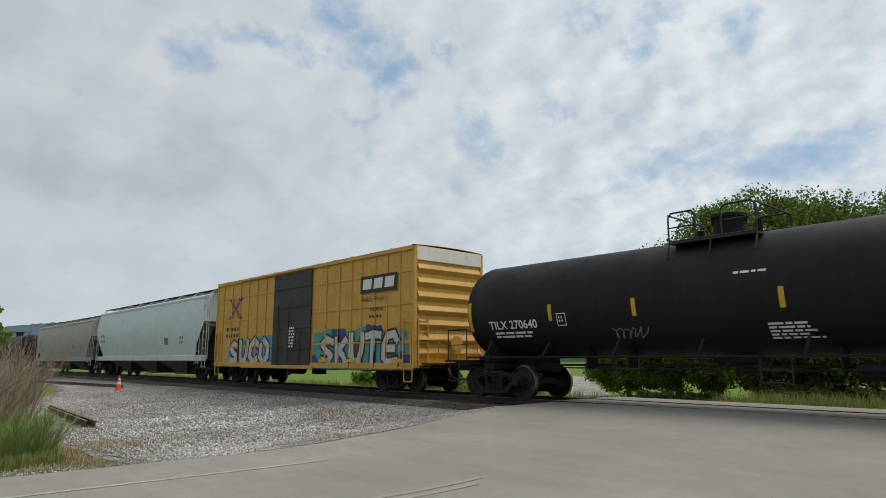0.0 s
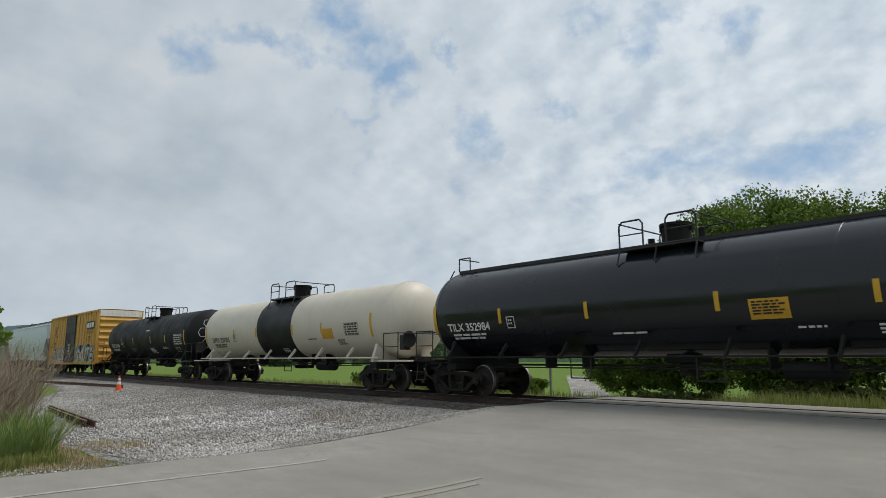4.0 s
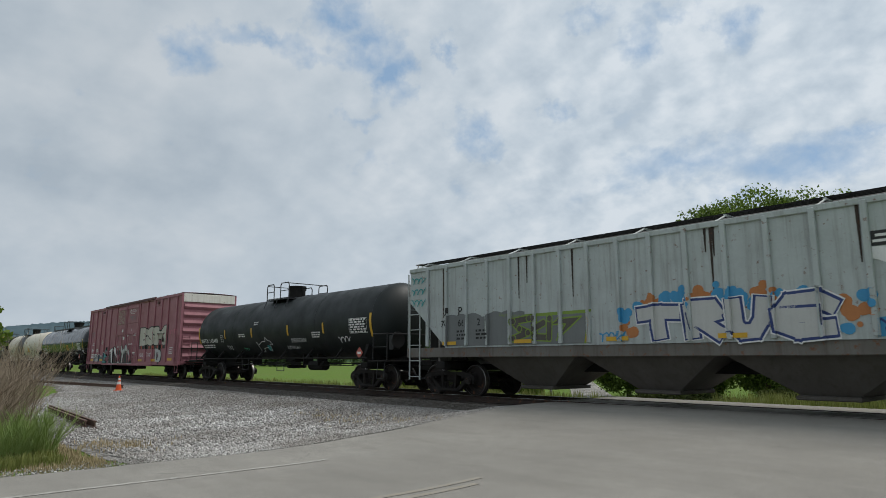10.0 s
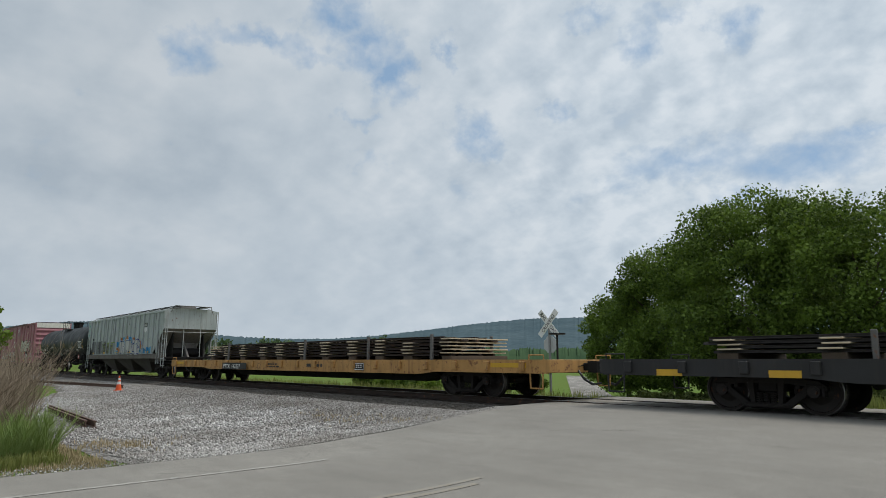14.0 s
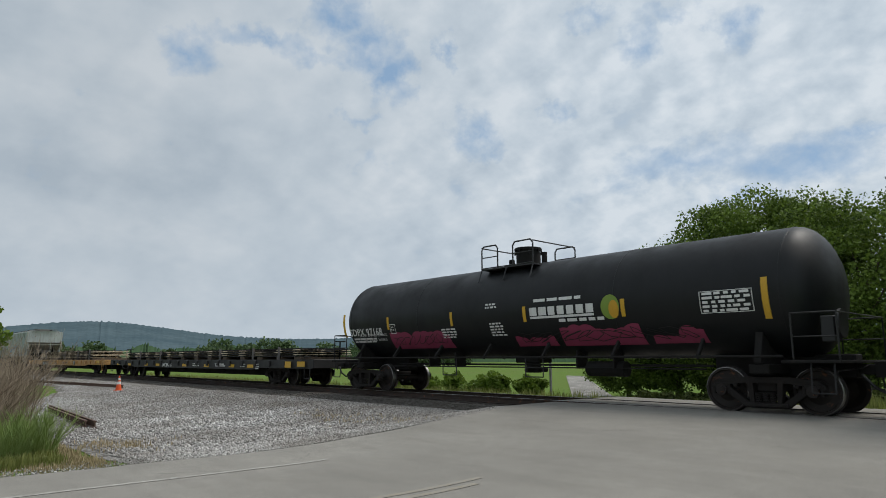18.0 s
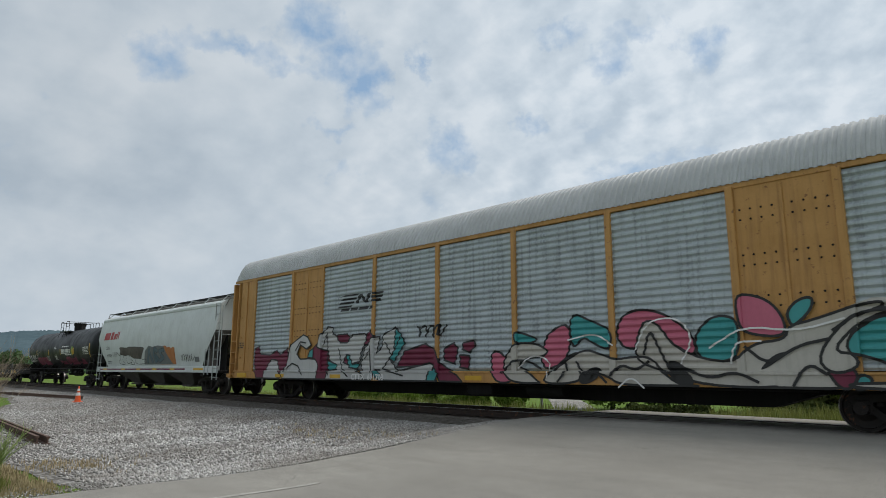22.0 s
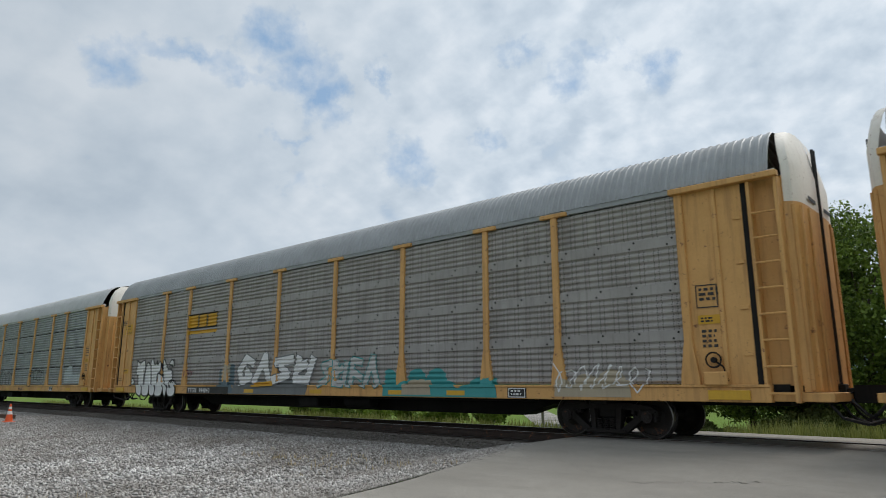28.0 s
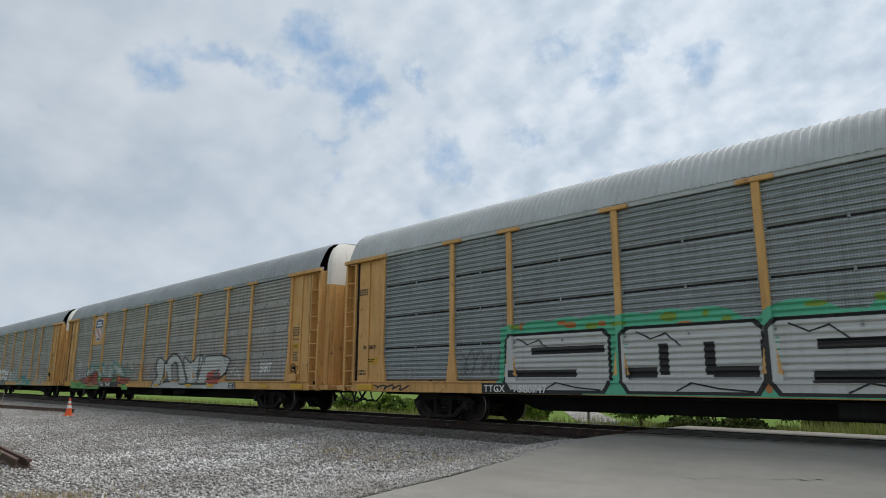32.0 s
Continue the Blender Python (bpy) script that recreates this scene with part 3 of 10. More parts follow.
# ---------------------------------------------------------------- tank cars
def tank_car(name, xc, label, mat, half=8.05, hs=6.8, r=1.38, cz=2.48, band=None, walkway=False, plat=1.0, plat_x=-0.12, rail_mat=None, sill=None, stripe_z=0.0):
    car = start_car(name, xc, label, "tank car")
    rail = rail_mat or M["handrail"]
    sill = sill or M["frame_black"]
    hd = 0.72
    ends = [(-half + hd * (1 - math.cos(a)), r * math.sin(a)) for a in [k * math.pi / 2 / 8 for k in range(9)]]
    prof = ends + [(x, r) for x in [-half + hd + (2 * (half - hd)) * k / 14 for k in range(1, 14)]] + [(-x, q) for x, q in reversed(ends)]
    MB().revolve(prof, 56, 0, cz).done("shell", mat, car)
    # weld seams stand proud as thin rings
    for x in (-half + hd, -half * 0.45, half * 0.45, half - hd):
        b = MB()
        b.revolve([(x - 0.02, r), (x - 0.01, r + 0.006), (x + 0.01, r + 0.006), (x + 0.02, r)], 56, 0, cz)
        b.done("weld_seam", mat, car)
    if band:
        b = MB()
        b.revolve([(band[0], r + 0.001), (band[0] + 0.01, r + 0.012), (band[1] - 0.01, r + 0.012), (band[1], r + 0.001)], 56, 0, cz)
        b.done("painted_band", band[2], car, "black band painted round the tank")
    # stub sills, saddles, bolsters
    for s in (-1, 1):
        x0, x1 = sorted((s * (hs - 1.4), s * (half + 0.15)))
        b = MB()
        b.box(x0, x1, -0.22, 0.22, 0.72, 1.18, 0.02)
        xs = s * hs
        b.box(xs - 0.2, xs + 0.2, -1.3, 1.3, 0.78, 0.98, 0.02)
        b.done("bolster", M["frame_black"], car)
        b = MB()
        b.prism([(-1.35, 1.0), (1.35, 1.0), (1.35, 1.05), (1.15, 1.62), (0.8, 1.35), (-0.8, 1.35), (-1.15, 1.62), (-1.35, 1.05)], xs - 0.07, xs + 0.07)
        b.box(min(s * (half - 0.75), s * (half + 0.3)), max(s * (half - 0.75), s * (half + 0.3)), -1.5, 1.5, 1.0, 1.06, 0.01)
        b.done("saddle", sill, car)
        truck(car, xs)
        coupler(car, s * (half + 0.15), s)
        # end platform rail and grab irons
        xa, xb = s * (half - 0.55), s * (half + 0.25)
        for y in (-1.42, 1.42):
            e = MB()
            e.tube([(xa, y, 1.05), (xa, y, 1.95), (xb, y, 1.95), (xb, y, 1.05)], 0.018)
            er = e.done("end_railing", rail, car)
            e = MB()
            e.tube([(xb, y, 1.5), (xa, y, 1.5)], 0.014)
            e.done("rail_bar", rail, er)
            e = MB()
            e.tube([(xb - s * 0.1, y, 1.05), (xb - s * 0.1, y * 1.04, 0.45), (xb - s * 0.5, y * 1.04, 0.45), (xb - s * 0.5, y, 1.05)], 0.016)
            e.done("sill_step", rail, car)
        e = MB()
        e.tube([(xb, -1.42, 1.95), (xb, 1.42, 1.95)], 0.018)
        e.done("cross_rail", rail, car)
        if s > 0:
            bw = MB()
            bw.cyl((xb - 0.1, -0.9, 1.75), (xb - 0.04, -0.9, 1.75), 0.28, 18)
            bw.cyl((xb - 0.16, -0.9, 1.75), (xb - 0.1, -0.9, 1.75), 0.05, 8)
            bw.box(xb - 0.4, xb - 0.15, -1.05, -0.75, 1.4, 1.9, 0.02)
            bw.done("brake_wheel", rail, car)
    # side handrails along the tank with brackets
    for y in (-1.53, 1.53):
        b = MB()
        b.tube([(-half + 0.7, y, 1.13), (half - 0.7, y, 1.13)], 0.026, 7)
        b.done("side_handrail", sill, car)
    k = -half + 1.4
    while k < half - 1.0:
        for y in (-1, 1):
            b = MB()
            b.prism([(y * 1.55, 1.08), (y * 1.55, 1.18), (y * 1.27, 1.52), (y * 1.21, 1.44)], k - 0.03, k + 0.03)
            b.done("handrail_bracket", sill, car)
        k += 2.1
    # underframe piping, outlet valve, air reservoir
    b = MB()
    b.tube([(-hs + 1.3, -0.5, 0.93), (hs - 1.3, -0.5, 0.93)], 0.03)
    b.tube([(-hs + 1.3, -0.85, 0.86), (hs - 1.3, -0.85, 0.86)], 0.018)
    for x in (-3.6, -2.4, 2.2, 3.3):
        b.box(x - 0.02, x + 0.02, -0.9, -0.45, 0.84, 1.3)
    b.done("brake_piping", M["frame_black"], car)
    b = MB()
    b.cyl((0, 0, 0.7), (0, 0, 1.2), 0.22, 14)
    b.box(-0.45, 0.45, -0.3, 0.3, 0.98, 1.16, 0.03)
    b.cyl((0.1, -0.45, 0.78), (0.1, 0.45, 0.78), 0.07, 10)
    b.done("outlet_valve", M["frame_black"], car)
    b = MB()
    b.cyl((2.4, -0.62, 0.84), (3.5, -0.62, 0.84), 0.19, 14)
    b.done("air_reservoir", M["frame_black"], car)
    for x in (-2.1, 1.2):
        b = MB()
        b.tube([(x - 0.3, -1.4, 1.1), (x - 0.3, -1.4, 0.62), (x + 0.3, -1.4, 0.62), (x + 0.3, -1.4, 1.1)], 0.016)
        b.tube([(x - 0.3, -1.4, 0.86), (x + 0.3, -1.4, 0.86)], 0.014)
        b.done("side_step", rail, car)
    # manway with platform and safety rails
    zt, px = cz + r, plat_x
    b = MB()
    b.cyl((px, 0, zt - 0.1), (px, 0, zt + 0.44), 0.36, 20)
    b.cyl((px, 0, zt + 0.44), (px, 0, zt + 0.51), 0.40, 20)
    for q in range(8):
        a = 0.785 * q
        b.cyl((px + 0.39 * math.cos(a), 0.39 * math.sin(a), zt + 0.3), (px + 0.39 * math.cos(a), 0.39 * math.sin(a), zt + 0.5), 0.025, 6)
    b.cyl((px - 0.75, 0.1, zt - 0.05), (px - 0.75, 0.1, zt + 0.25), 0.09, 10)
    b.cyl((px + 0.7, -0.1, zt - 0.05), (px + 0.7, -0.1, zt + 0.3), 0.08, 10)
    b.done("manway", M["frame_black"], car)
    b = MB()
    for y in (-1, 1):
        b.box(px - plat, px + plat, min(y * 0.5, y * 0.98), max(y * 0.5, y * 0.98), zt - 0.16, zt - 0.12)
        for x in (px - plat, px, px + plat):
            b.tube([(x, y * 0.97, zt - 0.15), (x, y * 1.12, zt - 0.52)], 0.02, 5)
    b.done("platform", rail, car)
    for y in (-0.97, 0.97):
        for x0, x1 in ((px - plat, px - 0.35), (px + 0.25, px + plat)):
            b = MB()
            b.tube([(x0, y, zt - 0.14), (x0, y, zt + 0.46), (x0 + 0.08, y, zt + 0.56), (x1 - 0.08, y, zt + 0.56), (x1, y, zt + 0.46), (x1, y, zt - 0.14)], 0.022)
            sr = b.done("safety_rail", rail, car)
            b = MB()
            b.tube([(x0, y, zt + 0.22), (x1, y, zt + 0.22)], 0.016)
            b.done("mid_rail", rail, sr)
        b = MB()
        b.tube([(px - plat, y, zt - 0.1), (px + plat, y, zt - 0.1)], 0.016)
        b.done("toe_board", rail, car)
    for x in (px - plat, px + plat):
        b = MB()
        b.tube([(x, -0.97, zt + 0.52), (x, 0.97, zt + 0.52)], 0.02)
        b.done("end_bar", rail, car)
    if walkway:
        b = MB()
        for y in (-0.42, 0.10):
            b.box(-half + 0.75, px - plat, y, y + 0.32, zt - 0.02, zt + 0.015)
            b.box(px + plat, half - 0.75, y, y + 0.32, zt - 0.02, zt + 0.015)
        b.box(-half + 0.75, half - 0.75, -0.45, -0.43, zt - 0.07, zt + 0.03)
        b.done("top_walkway", rail, car)
        for s in (-1, 1):
            e = MB()
            for dx in (0.75,):
                x = s * (half - dx)
                e.tube([(x, -0.45, zt), (x, -0.45, zt + 0.42), (x - s * 0.5, -0.45, zt + 0.42), (x - s * 0.5, -0.45, zt)], 0.02)
            e.tube([(s * (half - 0.75), -0.45, zt + 0.42), (s * (half - 0.75), 0.45, zt + 0.42)], 0.02)
            for y in (-0.25, 0.25):
                e.tube([(s * (half + 0.2), y, 1.1), (s * (half + 0.12), y, zt - 0.4), (s * (half - 0.3), y, zt + 0.1)], 0.02)
            e.done("end_rail", rail, car)
    for s in (-1, 1):
        b = MB()
        for q in range(7):
            z = 1.3 + q * 0.32
            x = s * (half + 0.12)
            b.tube([(x, 0.45, z), (x, 0.85, z)], 0.014, 5)
        for y in (0.45, 0.85):
            b.tube([(s * (half + 0.12), y, 1.1), (s * (half + 0.12), y, 3.3)], 0.016, 5)
        b.done("end_ladder", rail, car) if walkway else None
    car["r"], car["cz"] = r, cz
    return car


def on_tank(car, d=0.008):
    r, cz = car["r"], car["cz"]

    def place(x, z):
        a = (z - cz) / r
        return (-(r + d) * math.cos(a), cz + (r + d) * math.sin(a))
    return place


def tank_text(car, txt, x, z, size, mat, **kw):
    me = text_mesh(txt, size, mat, **kw)
    lay(car, moved(me, x, z), on_tank(car), mat, "lettering", cuts_z=(z + size * 0.2, z + size * 0.5))


def tank_marks(car, polys, mat, name="marking", label="", d=0.008):
    zs = [q[1] for p in polys for q in p]
    lo, hi = min(zs), max(zs)
    cuts = [lo + (hi - lo) * k / 6 for k in range(1, 6)] if hi - lo > 0.15 else []
    lay(car, poly_mesh(polys), on_tank(car, d), mat, name, label, cuts_z=cuts)


def stripes(car, xs, z=None, h=0.45, w=0.11):
    z = car["cz"] - 0.05 if z is None else z
    for x in xs:
        tank_marks(car, [rect(x - w / 2, x + w / 2, z - h / 2, z + h / 2)], M["yellow_mark"], "reflective_stripe", "yellow reflective stripe")


# ---------------------------------------------------------------- covered hoppers
def hopper(name, xc, label, mat, half=7.3, hs=6.0, ztop=4.15, zsill=1.22, bulge=True, ribs=0, sill_mat=None, rail_mat=None, bays=3, cut=1.5, roof_h=0.32):
    car = start_car(name, xc, label, "hopper car")
    rail = rail_mat or M["grey_rail"]
    sill_mat = sill_mat or mat
    zm = zsill + 0.5 * (ztop - zsill)

    def y_of(z):
        if not bulge:
            return 1.56
        k = (z - zsill) / (ztop - zsill)
        return 1.35 + 0.27 * math.sin(min(max(k, 0), 1) * math.pi * 0.86 + 0.25)
    # side sheets: lower corners are cut away over the trucks
    nz = 10
    for s, nm in ((-1, "side_sheet"), (1, "side_sheet")):
        cols = []
        xs = [-half, -half + cut * 0.5, -half + cut, 0, half - cut, half - cut * 0.5, half]
        for x in xs:
            e = max(0.0, (abs(x) - (half - cut)) / cut)
            zb = zsill + e * (zm + 0.2 - zsill)
            cols.append([(x, s * y_of(zb + (ztop - zb) * k / nz), zb + (ztop - zb) * k / nz) for k in range(nz + 1)])
        MB().grid(cols).done(nm, mat, car)
    # ends: upper end sheet and sloped floor sheet
    for s in (-1, 1):
        b = MB()
        zc = zm + 0.2
        b.grid([[(s * half, -y_of(z), z), (s * half, y_of(z), z)] for z in [zc + (ztop - zc) * k / 5 for k in range(6)]])
        b.done("end_sheet", mat, car)
        b = MB()
        b.grid([[(s * half, -y_of(zc), zc), (s * half, y_of(zc), zc)], [(s * (half - cut - 1.2), -1.3, 0.95), (s * (half - cut - 1.2), 1.3, 0.95)]])
        b.done("slope_sheet", M["slope"], car)
        b = MB()
        b.box(min(s * (half - cut * 0.75), s * (half - cut * 0.7)), max(s * (half - cut * 0.75), s * (half - cut * 0.7)), -1.4, 1.4, 1.0, zm - 0.35)
        b.prism([(s * (half - cut * 0.72), zm - 0.35), (s * (half - cut * 0.72), 1.1), (s * half, 1.1)], -0.05, 0.05, "y")
        b.done("end_bulkhead", M["slope"], car)
    # roof
    b = MB()
    rows = []
    for x in (-half, half):
        rows.append([(x, y_of(ztop) * math.cos(a), ztop + roof_h * math.sin(a)) for a in [math.pi * k / 14 for k in range(15)]])
    b.grid(rows)
    for x in (-half, half):
        b.put([(x, y_of(ztop) * math.cos(a), ztop + roof_h * math.sin(a)) for a in [math.pi * k / 14 for k in range(15)]], [tuple(range(15))])
    b.done("roof", mat, car)
    for y in (-1, 1):
        b = MB()
        b.box(-half, half, min(y * (y_of(ztop) - 0.01), y * (y_of(ztop) + 0.05)), max(y * (y_of(ztop) - 0.01), y * (y_of(ztop) + 0.05)), ztop - 0.09, ztop + 0.03, 0.01)
        b.done("top_chord", mat, car)
    # running boards on posts, hatches between
    zr = ztop + roof_h + 0.1
    for y in (-1.0, 0.62):
        for k in range(4):
            rb = MB()
            rb.box(-half - 0.2, half + 0.2, y + k * 0.1, y + k * 0.1 + 0.06, zr, zr + 0.03)
            rb.done("running_board", M["frame_black"], car)
    k = -half + 0.3
    while k < half:
        for y in (-1, 1):
            p = MB()
            p.tube([(k, y * 1.0, zr - 0.02), (k, y * (y_of(ztop) - 0.02), ztop + 0.02)], 0.022, 5)
            p.box(k - 0.025, k + 0.025, min(y * 0.62, y * 1.06), max(y * 0.62, y * 1.06), zr - 0.04, zr)
            p.done("running_board_bracket", rail, car)
        k += (2 * half - 0.6) / 8
    h = MB()
    h.box(-half + 0.6, half - 0.6, -0.45, 0.45, ztop + roof_h - 0.05, ztop + roof_h + 0.16, 0.03)
    h.done("hatch_cover", M["slope"], car)
    for s in (-1, 1):
        e = MB()
        for y in (-1.05, 1.05):
            e.tube([(s * (half + 0.2), y, zr + 0.02), (s * (half + 0.05), y * 1.2, ztop - 0.1)], 0.02, 5)
        e.box(min(s * half, s * (half + 0.35)), max(s * half, s * (half + 0.35)), -1.05, 1.05, zr, zr + 0.03)
        e.done("end_running_board", M["slope"], car)
    if ribs:
        for k in range(ribs + 1):
            x = -half + 0.9 + (2 * half - 1.8) * k / ribs
            for y in (-1, 1):
                b = MB()
                b.box(x - 0.055, x + 0.055, min(y * 1.555, y * 1.64), max(y * 1.555, y * 1.64), zsill + 0.05, ztop - 0.02, 0.012)
                b.done("side_post", mat, car)
    # side sill and hopper bays
    for y in (-1, 1):
        b = MB()
        b.box(-half - 0.2, half + 0.2, min(y * 1.42, y * 1.53), max(y * 1.42, y * 1.53), zsill - 0.28, zsill + 0.01, 0.015)
        b.done("side_sill", sill_mat, car)
    inner = half - cut - 1.1
    for k in range(bays):
        w = 2 * inner / bays
        x0 = -inner + k * w
        b = MB()
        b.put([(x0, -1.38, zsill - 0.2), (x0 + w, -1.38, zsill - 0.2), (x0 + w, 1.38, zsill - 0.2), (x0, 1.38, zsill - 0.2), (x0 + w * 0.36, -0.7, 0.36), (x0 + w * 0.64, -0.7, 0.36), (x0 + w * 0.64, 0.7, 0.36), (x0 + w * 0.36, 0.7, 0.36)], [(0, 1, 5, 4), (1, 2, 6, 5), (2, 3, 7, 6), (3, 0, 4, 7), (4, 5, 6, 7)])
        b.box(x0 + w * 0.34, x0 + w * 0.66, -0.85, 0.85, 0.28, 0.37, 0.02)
        # bays are much darker than the side sheets
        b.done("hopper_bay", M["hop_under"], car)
    b = MB()
    b.box(-half, half, -0.18, 0.18, 0.75, 1.02, 0.02)
    for s in (-1, 1):
        b.box(s * hs - 0.2, s * hs + 0.2, -1.45, 1.45, 0.78, 1.02, 0.03)
        b.box(min(s * (half - 0.1), s * (half + 0.25)), max(s * (half - 0.1), s * (half + 0.25)), -1.5, 1.5, zsill - 0.28, zsill - 0.18, 0.01)
    b.done("centre_sill", M["frame_black"], car)
    for s in (-1, 1):
        truck(car, s * hs)
        coupler(car, s * (half + 0.25), s)
        for y in (-1.5, 1.5):
            if s > 0:
                ladder(car, s * (half - 0.02), y, 0.75, ztop - 0.1, 0.42, 9, rail)
                ladder(car, s * (half - 0.85), y, 0.95, zm + 0.35, 0.36, 5, rail)
            else:
                ladder(car, s * (half - 0.22), y, 0.55, zm + 0.3, 0.5, 6, rail)
        tk = MB()
        tk.cyl((s * (half - 0.95), -0.95, 1.5), (s * (half - 0.95), 0.95, 1.5), 0.26, 16)
        tk.done("air_tank", M["frame_black"], car)
        tk = MB()
        for y in (-0.9, 0.9):
            tk.prism([(s * (half - 0.25), 1.05), (s * (half - cut - 0.3), 1.05), (s * (half - 0.3), zm)], y - 0.03, y + 0.03, "y")
        tagged(tk.done("slope_brace", M["frame_black"], car), kind="stuff")
        e = MB()
        for y in (-1.45, -0.5, 0.5, 1.45):
            e.tube([(s * (half + 0.22), y, zsill - 0.2), (s * (half + 0.22), y, ztop - 0.1)], 0.022, 6)
        e.tube([(s * (half + 0.22), -1.45, zm), (s * (half + 0.22), 1.45, zm)], 0.018)
        e.done("end_post", rail, car)
    car["half"], car["zsill"], car["ztop"], car["bulge"] = half, zsill, ztop, bulge
    return car


def on_hopper(car, d=0.010, posts=()):
    zsill, ztop, bulge = car["zsill"], car["ztop"], car["bulge"]

    def place(x, z):
        if not bulge:
            for a, b in posts:
                if a < x < b:
                    return (-1.64 - d, z)
            return (-1.56 - d, z)
        k = (z - zsill) / (ztop - zsill)
        return (-(1.35 + 0.27 * math.sin(min(max(k, 0), 1) * math.pi * 0.86 + 0.25)) - d, z)
    return place


# ---------------------------------------------------------------- boxcars
def boxcar(name, xc, label, mat, half, hs, zb, ztop, roof_mat, end_ribs=7, cap=True):
    car = start_car(name, xc, label, "boxcar")
    W = 1.53
    for y in (-1, 1):
        b = MB()
        b.box(-half, half, min(y * (W - 0.03), y * W), max(y * (W - 0.03), y * W), zb, ztop)
        b.done("side_sheet", mat, car)
        b = MB()
        b.box(-half, half, min(y * W, y * (W + 0.07)), max(y * W, y * (W + 0.07)), ztop - 0.12, ztop + 0.02, 0.012)
        b.box(-half, half, min(y * W, y * (W + 0.05)), max(y * W, y * (W + 0.05)), zb - 0.04, zb + 0.16, 0.012)
        b.done("side_plate", mat, car)
    for s in (-1, 1):
        b = MB()
        b.box(min(s * half, s * (half - 0.03)), max(s * half, s * (half - 0.03)), -W, W, zb, ztop)
        b.done("end_sheet", mat, car)
        n = end_ribs
        zr0, zr1 = zb + 0.25, ztop - 0.5
        for k in range(n):
            z = zr0 + (zr1 - zr0) * (k + 0.5) / n
            h = (zr1 - zr0) / n * 0.36
            b = MB()
            pf = [(s * half, z - h), (s * (half + 0.06), z - h * 0.45), (s * (half + 0.09), z), (s * (half + 0.06), z + h * 0.45), (s * half, z + h)]
            b.prism(pf, -W + 0.12, W - 0.12, "y")
            b.done("end_corrugation", mat, car)
        for y in (-1, 1):
            b = MB()
            b.box(min(s * (half - 0.06), s * (half + 0.05)), max(s * (half - 0.06), s * (half + 0.05)), min(y * (W - 0.09), y * (W + 0.05)), max(y * (W - 0.09), y * (W + 0.05)), zb, ztop, 0.015)
            b.done("corner_post", mat, car)
        if cap:
            b = MB()
            b.box(min(s * half, s * (half + 0.055)), max(s * half, s * (half + 0.055)), -W + 0.06, W - 0.06, ztop - 0.46, ztop + 0.01, 0.01)
            b.done("height_warning_panel", M["white_cap"], car, "chalky white excess height panel")
        # end walk, brake gear and ladders
        b = MB()
        b.box(min(s * half, s * (half + 0.32)), max(s * half, s * (half + 0.32)), -1.2, 1.2, zb + 0.16, zb + 0.2)
        b.tube([(s * (half + 0.1), -1.5, zb + 0.9), (s * (half + 0.14), 1.5, zb + 0.9)], 0.02)
        for y in (-1.45, -0.6, 0.3, 1.2):
            b.tube([(s * (half + 0.12), y, zb + 0.2), (s * (half + 0.12), y, zb + 0.9)], 0.016)
        b.done("end_walk", M["frame_black"] if roof_mat is not M["ttx"] else mat, car)
        b = MB()
        b.cyl((s * (half + 0.1), 0.2, zb + 0.8), (s * (half + 0.16), 0.2, zb + 0.8), 0.26, 16)
        b.box(min(s * half, s * (half + 0.14)), max(s * half, s * (half + 0.14)), 0.05, 0.4, zb + 0.45, zb + 0.75, 0.02)
        b.done("hand_brake", mat, car) if s > 0 else None
        for y in (-W - 0.02, W + 0.02):
            ladder(car, s * (half - 0.28), y, zb + 0.1, zb + 1.5, 0.4, 5, mat)
            st = MB()
            q = s * (half - 0.28)
            st.tube([(q - 0.22, y, zb), (q - 0.2, y, zb - 0.42), (q + 0.2, y, zb - 0.42), (q + 0.22, y, zb)], 0.02)
            st.done("sill_step", mat, car)
        ladder(car, s * half, -1.2 if s > 0 else 1.2, zb + 0.1, zb + 1.5, 0.4, 5, mat, "y") if s > 0 else None
        truck(car, s * hs)
        coupler(car, s * (half + 0.15), s)
    b = MB()
    rows = [[(x, y, ztop + 0.02 + 0.05 * (1 - (y / 1.6) ** 2)) for y in [-1.6 + 3.2 * k / 10 for k in range(11)]] for x in (-half, half)]
    b.grid(rows)
    n = int(half * 2 / 1.1)
    for k in range(n + 1):
        x = -half + 2 * half * k / n
        b.grid([[(xx, y, ztop + 0.025 + dz + 0.05 * (1 - (y / 1.6) ** 2)) for y in [-1.6 + 3.2 * q / 10 for q in range(11)]] for xx, dz in ((x - 0.06, 0), (x - 0.03, 0.022), (x + 0.03, 0.022), (x + 0.06, 0))])
    b.done("roof", roof_mat, car)
    b = MB()
    b.box(-half, half, -0.2, 0.2, zb - 0.12, zb + 0.1, 0.02)
    b.box(-half, half, -1.45, 1.45, zb - 0.02, zb + 0.06)
    for s in (-1, 1):
        b.box(s * hs - 0.2, s * hs + 0.2, -1.45, 1.45, zb - 0.14, zb + 0.02, 0.02)
    b.done("underframe", M["frame_black"], car)
    b = MB()
    b.cyl((-1.6, -0.7, zb - 0.15), (-0.6, -0.7, zb - 0.15), 0.17, 12)
    b.box(0.4, 0.9, -0.9, -0.5, zb - 0.3, zb - 0.05, 0.03)
    b.tube([(-hs + 1.2, -0.9, zb - 0.1), (hs - 1.2, -0.9, zb - 0.1)], 0.02)
    b.done("brake_gear", M["frame_black"], car)
    return car


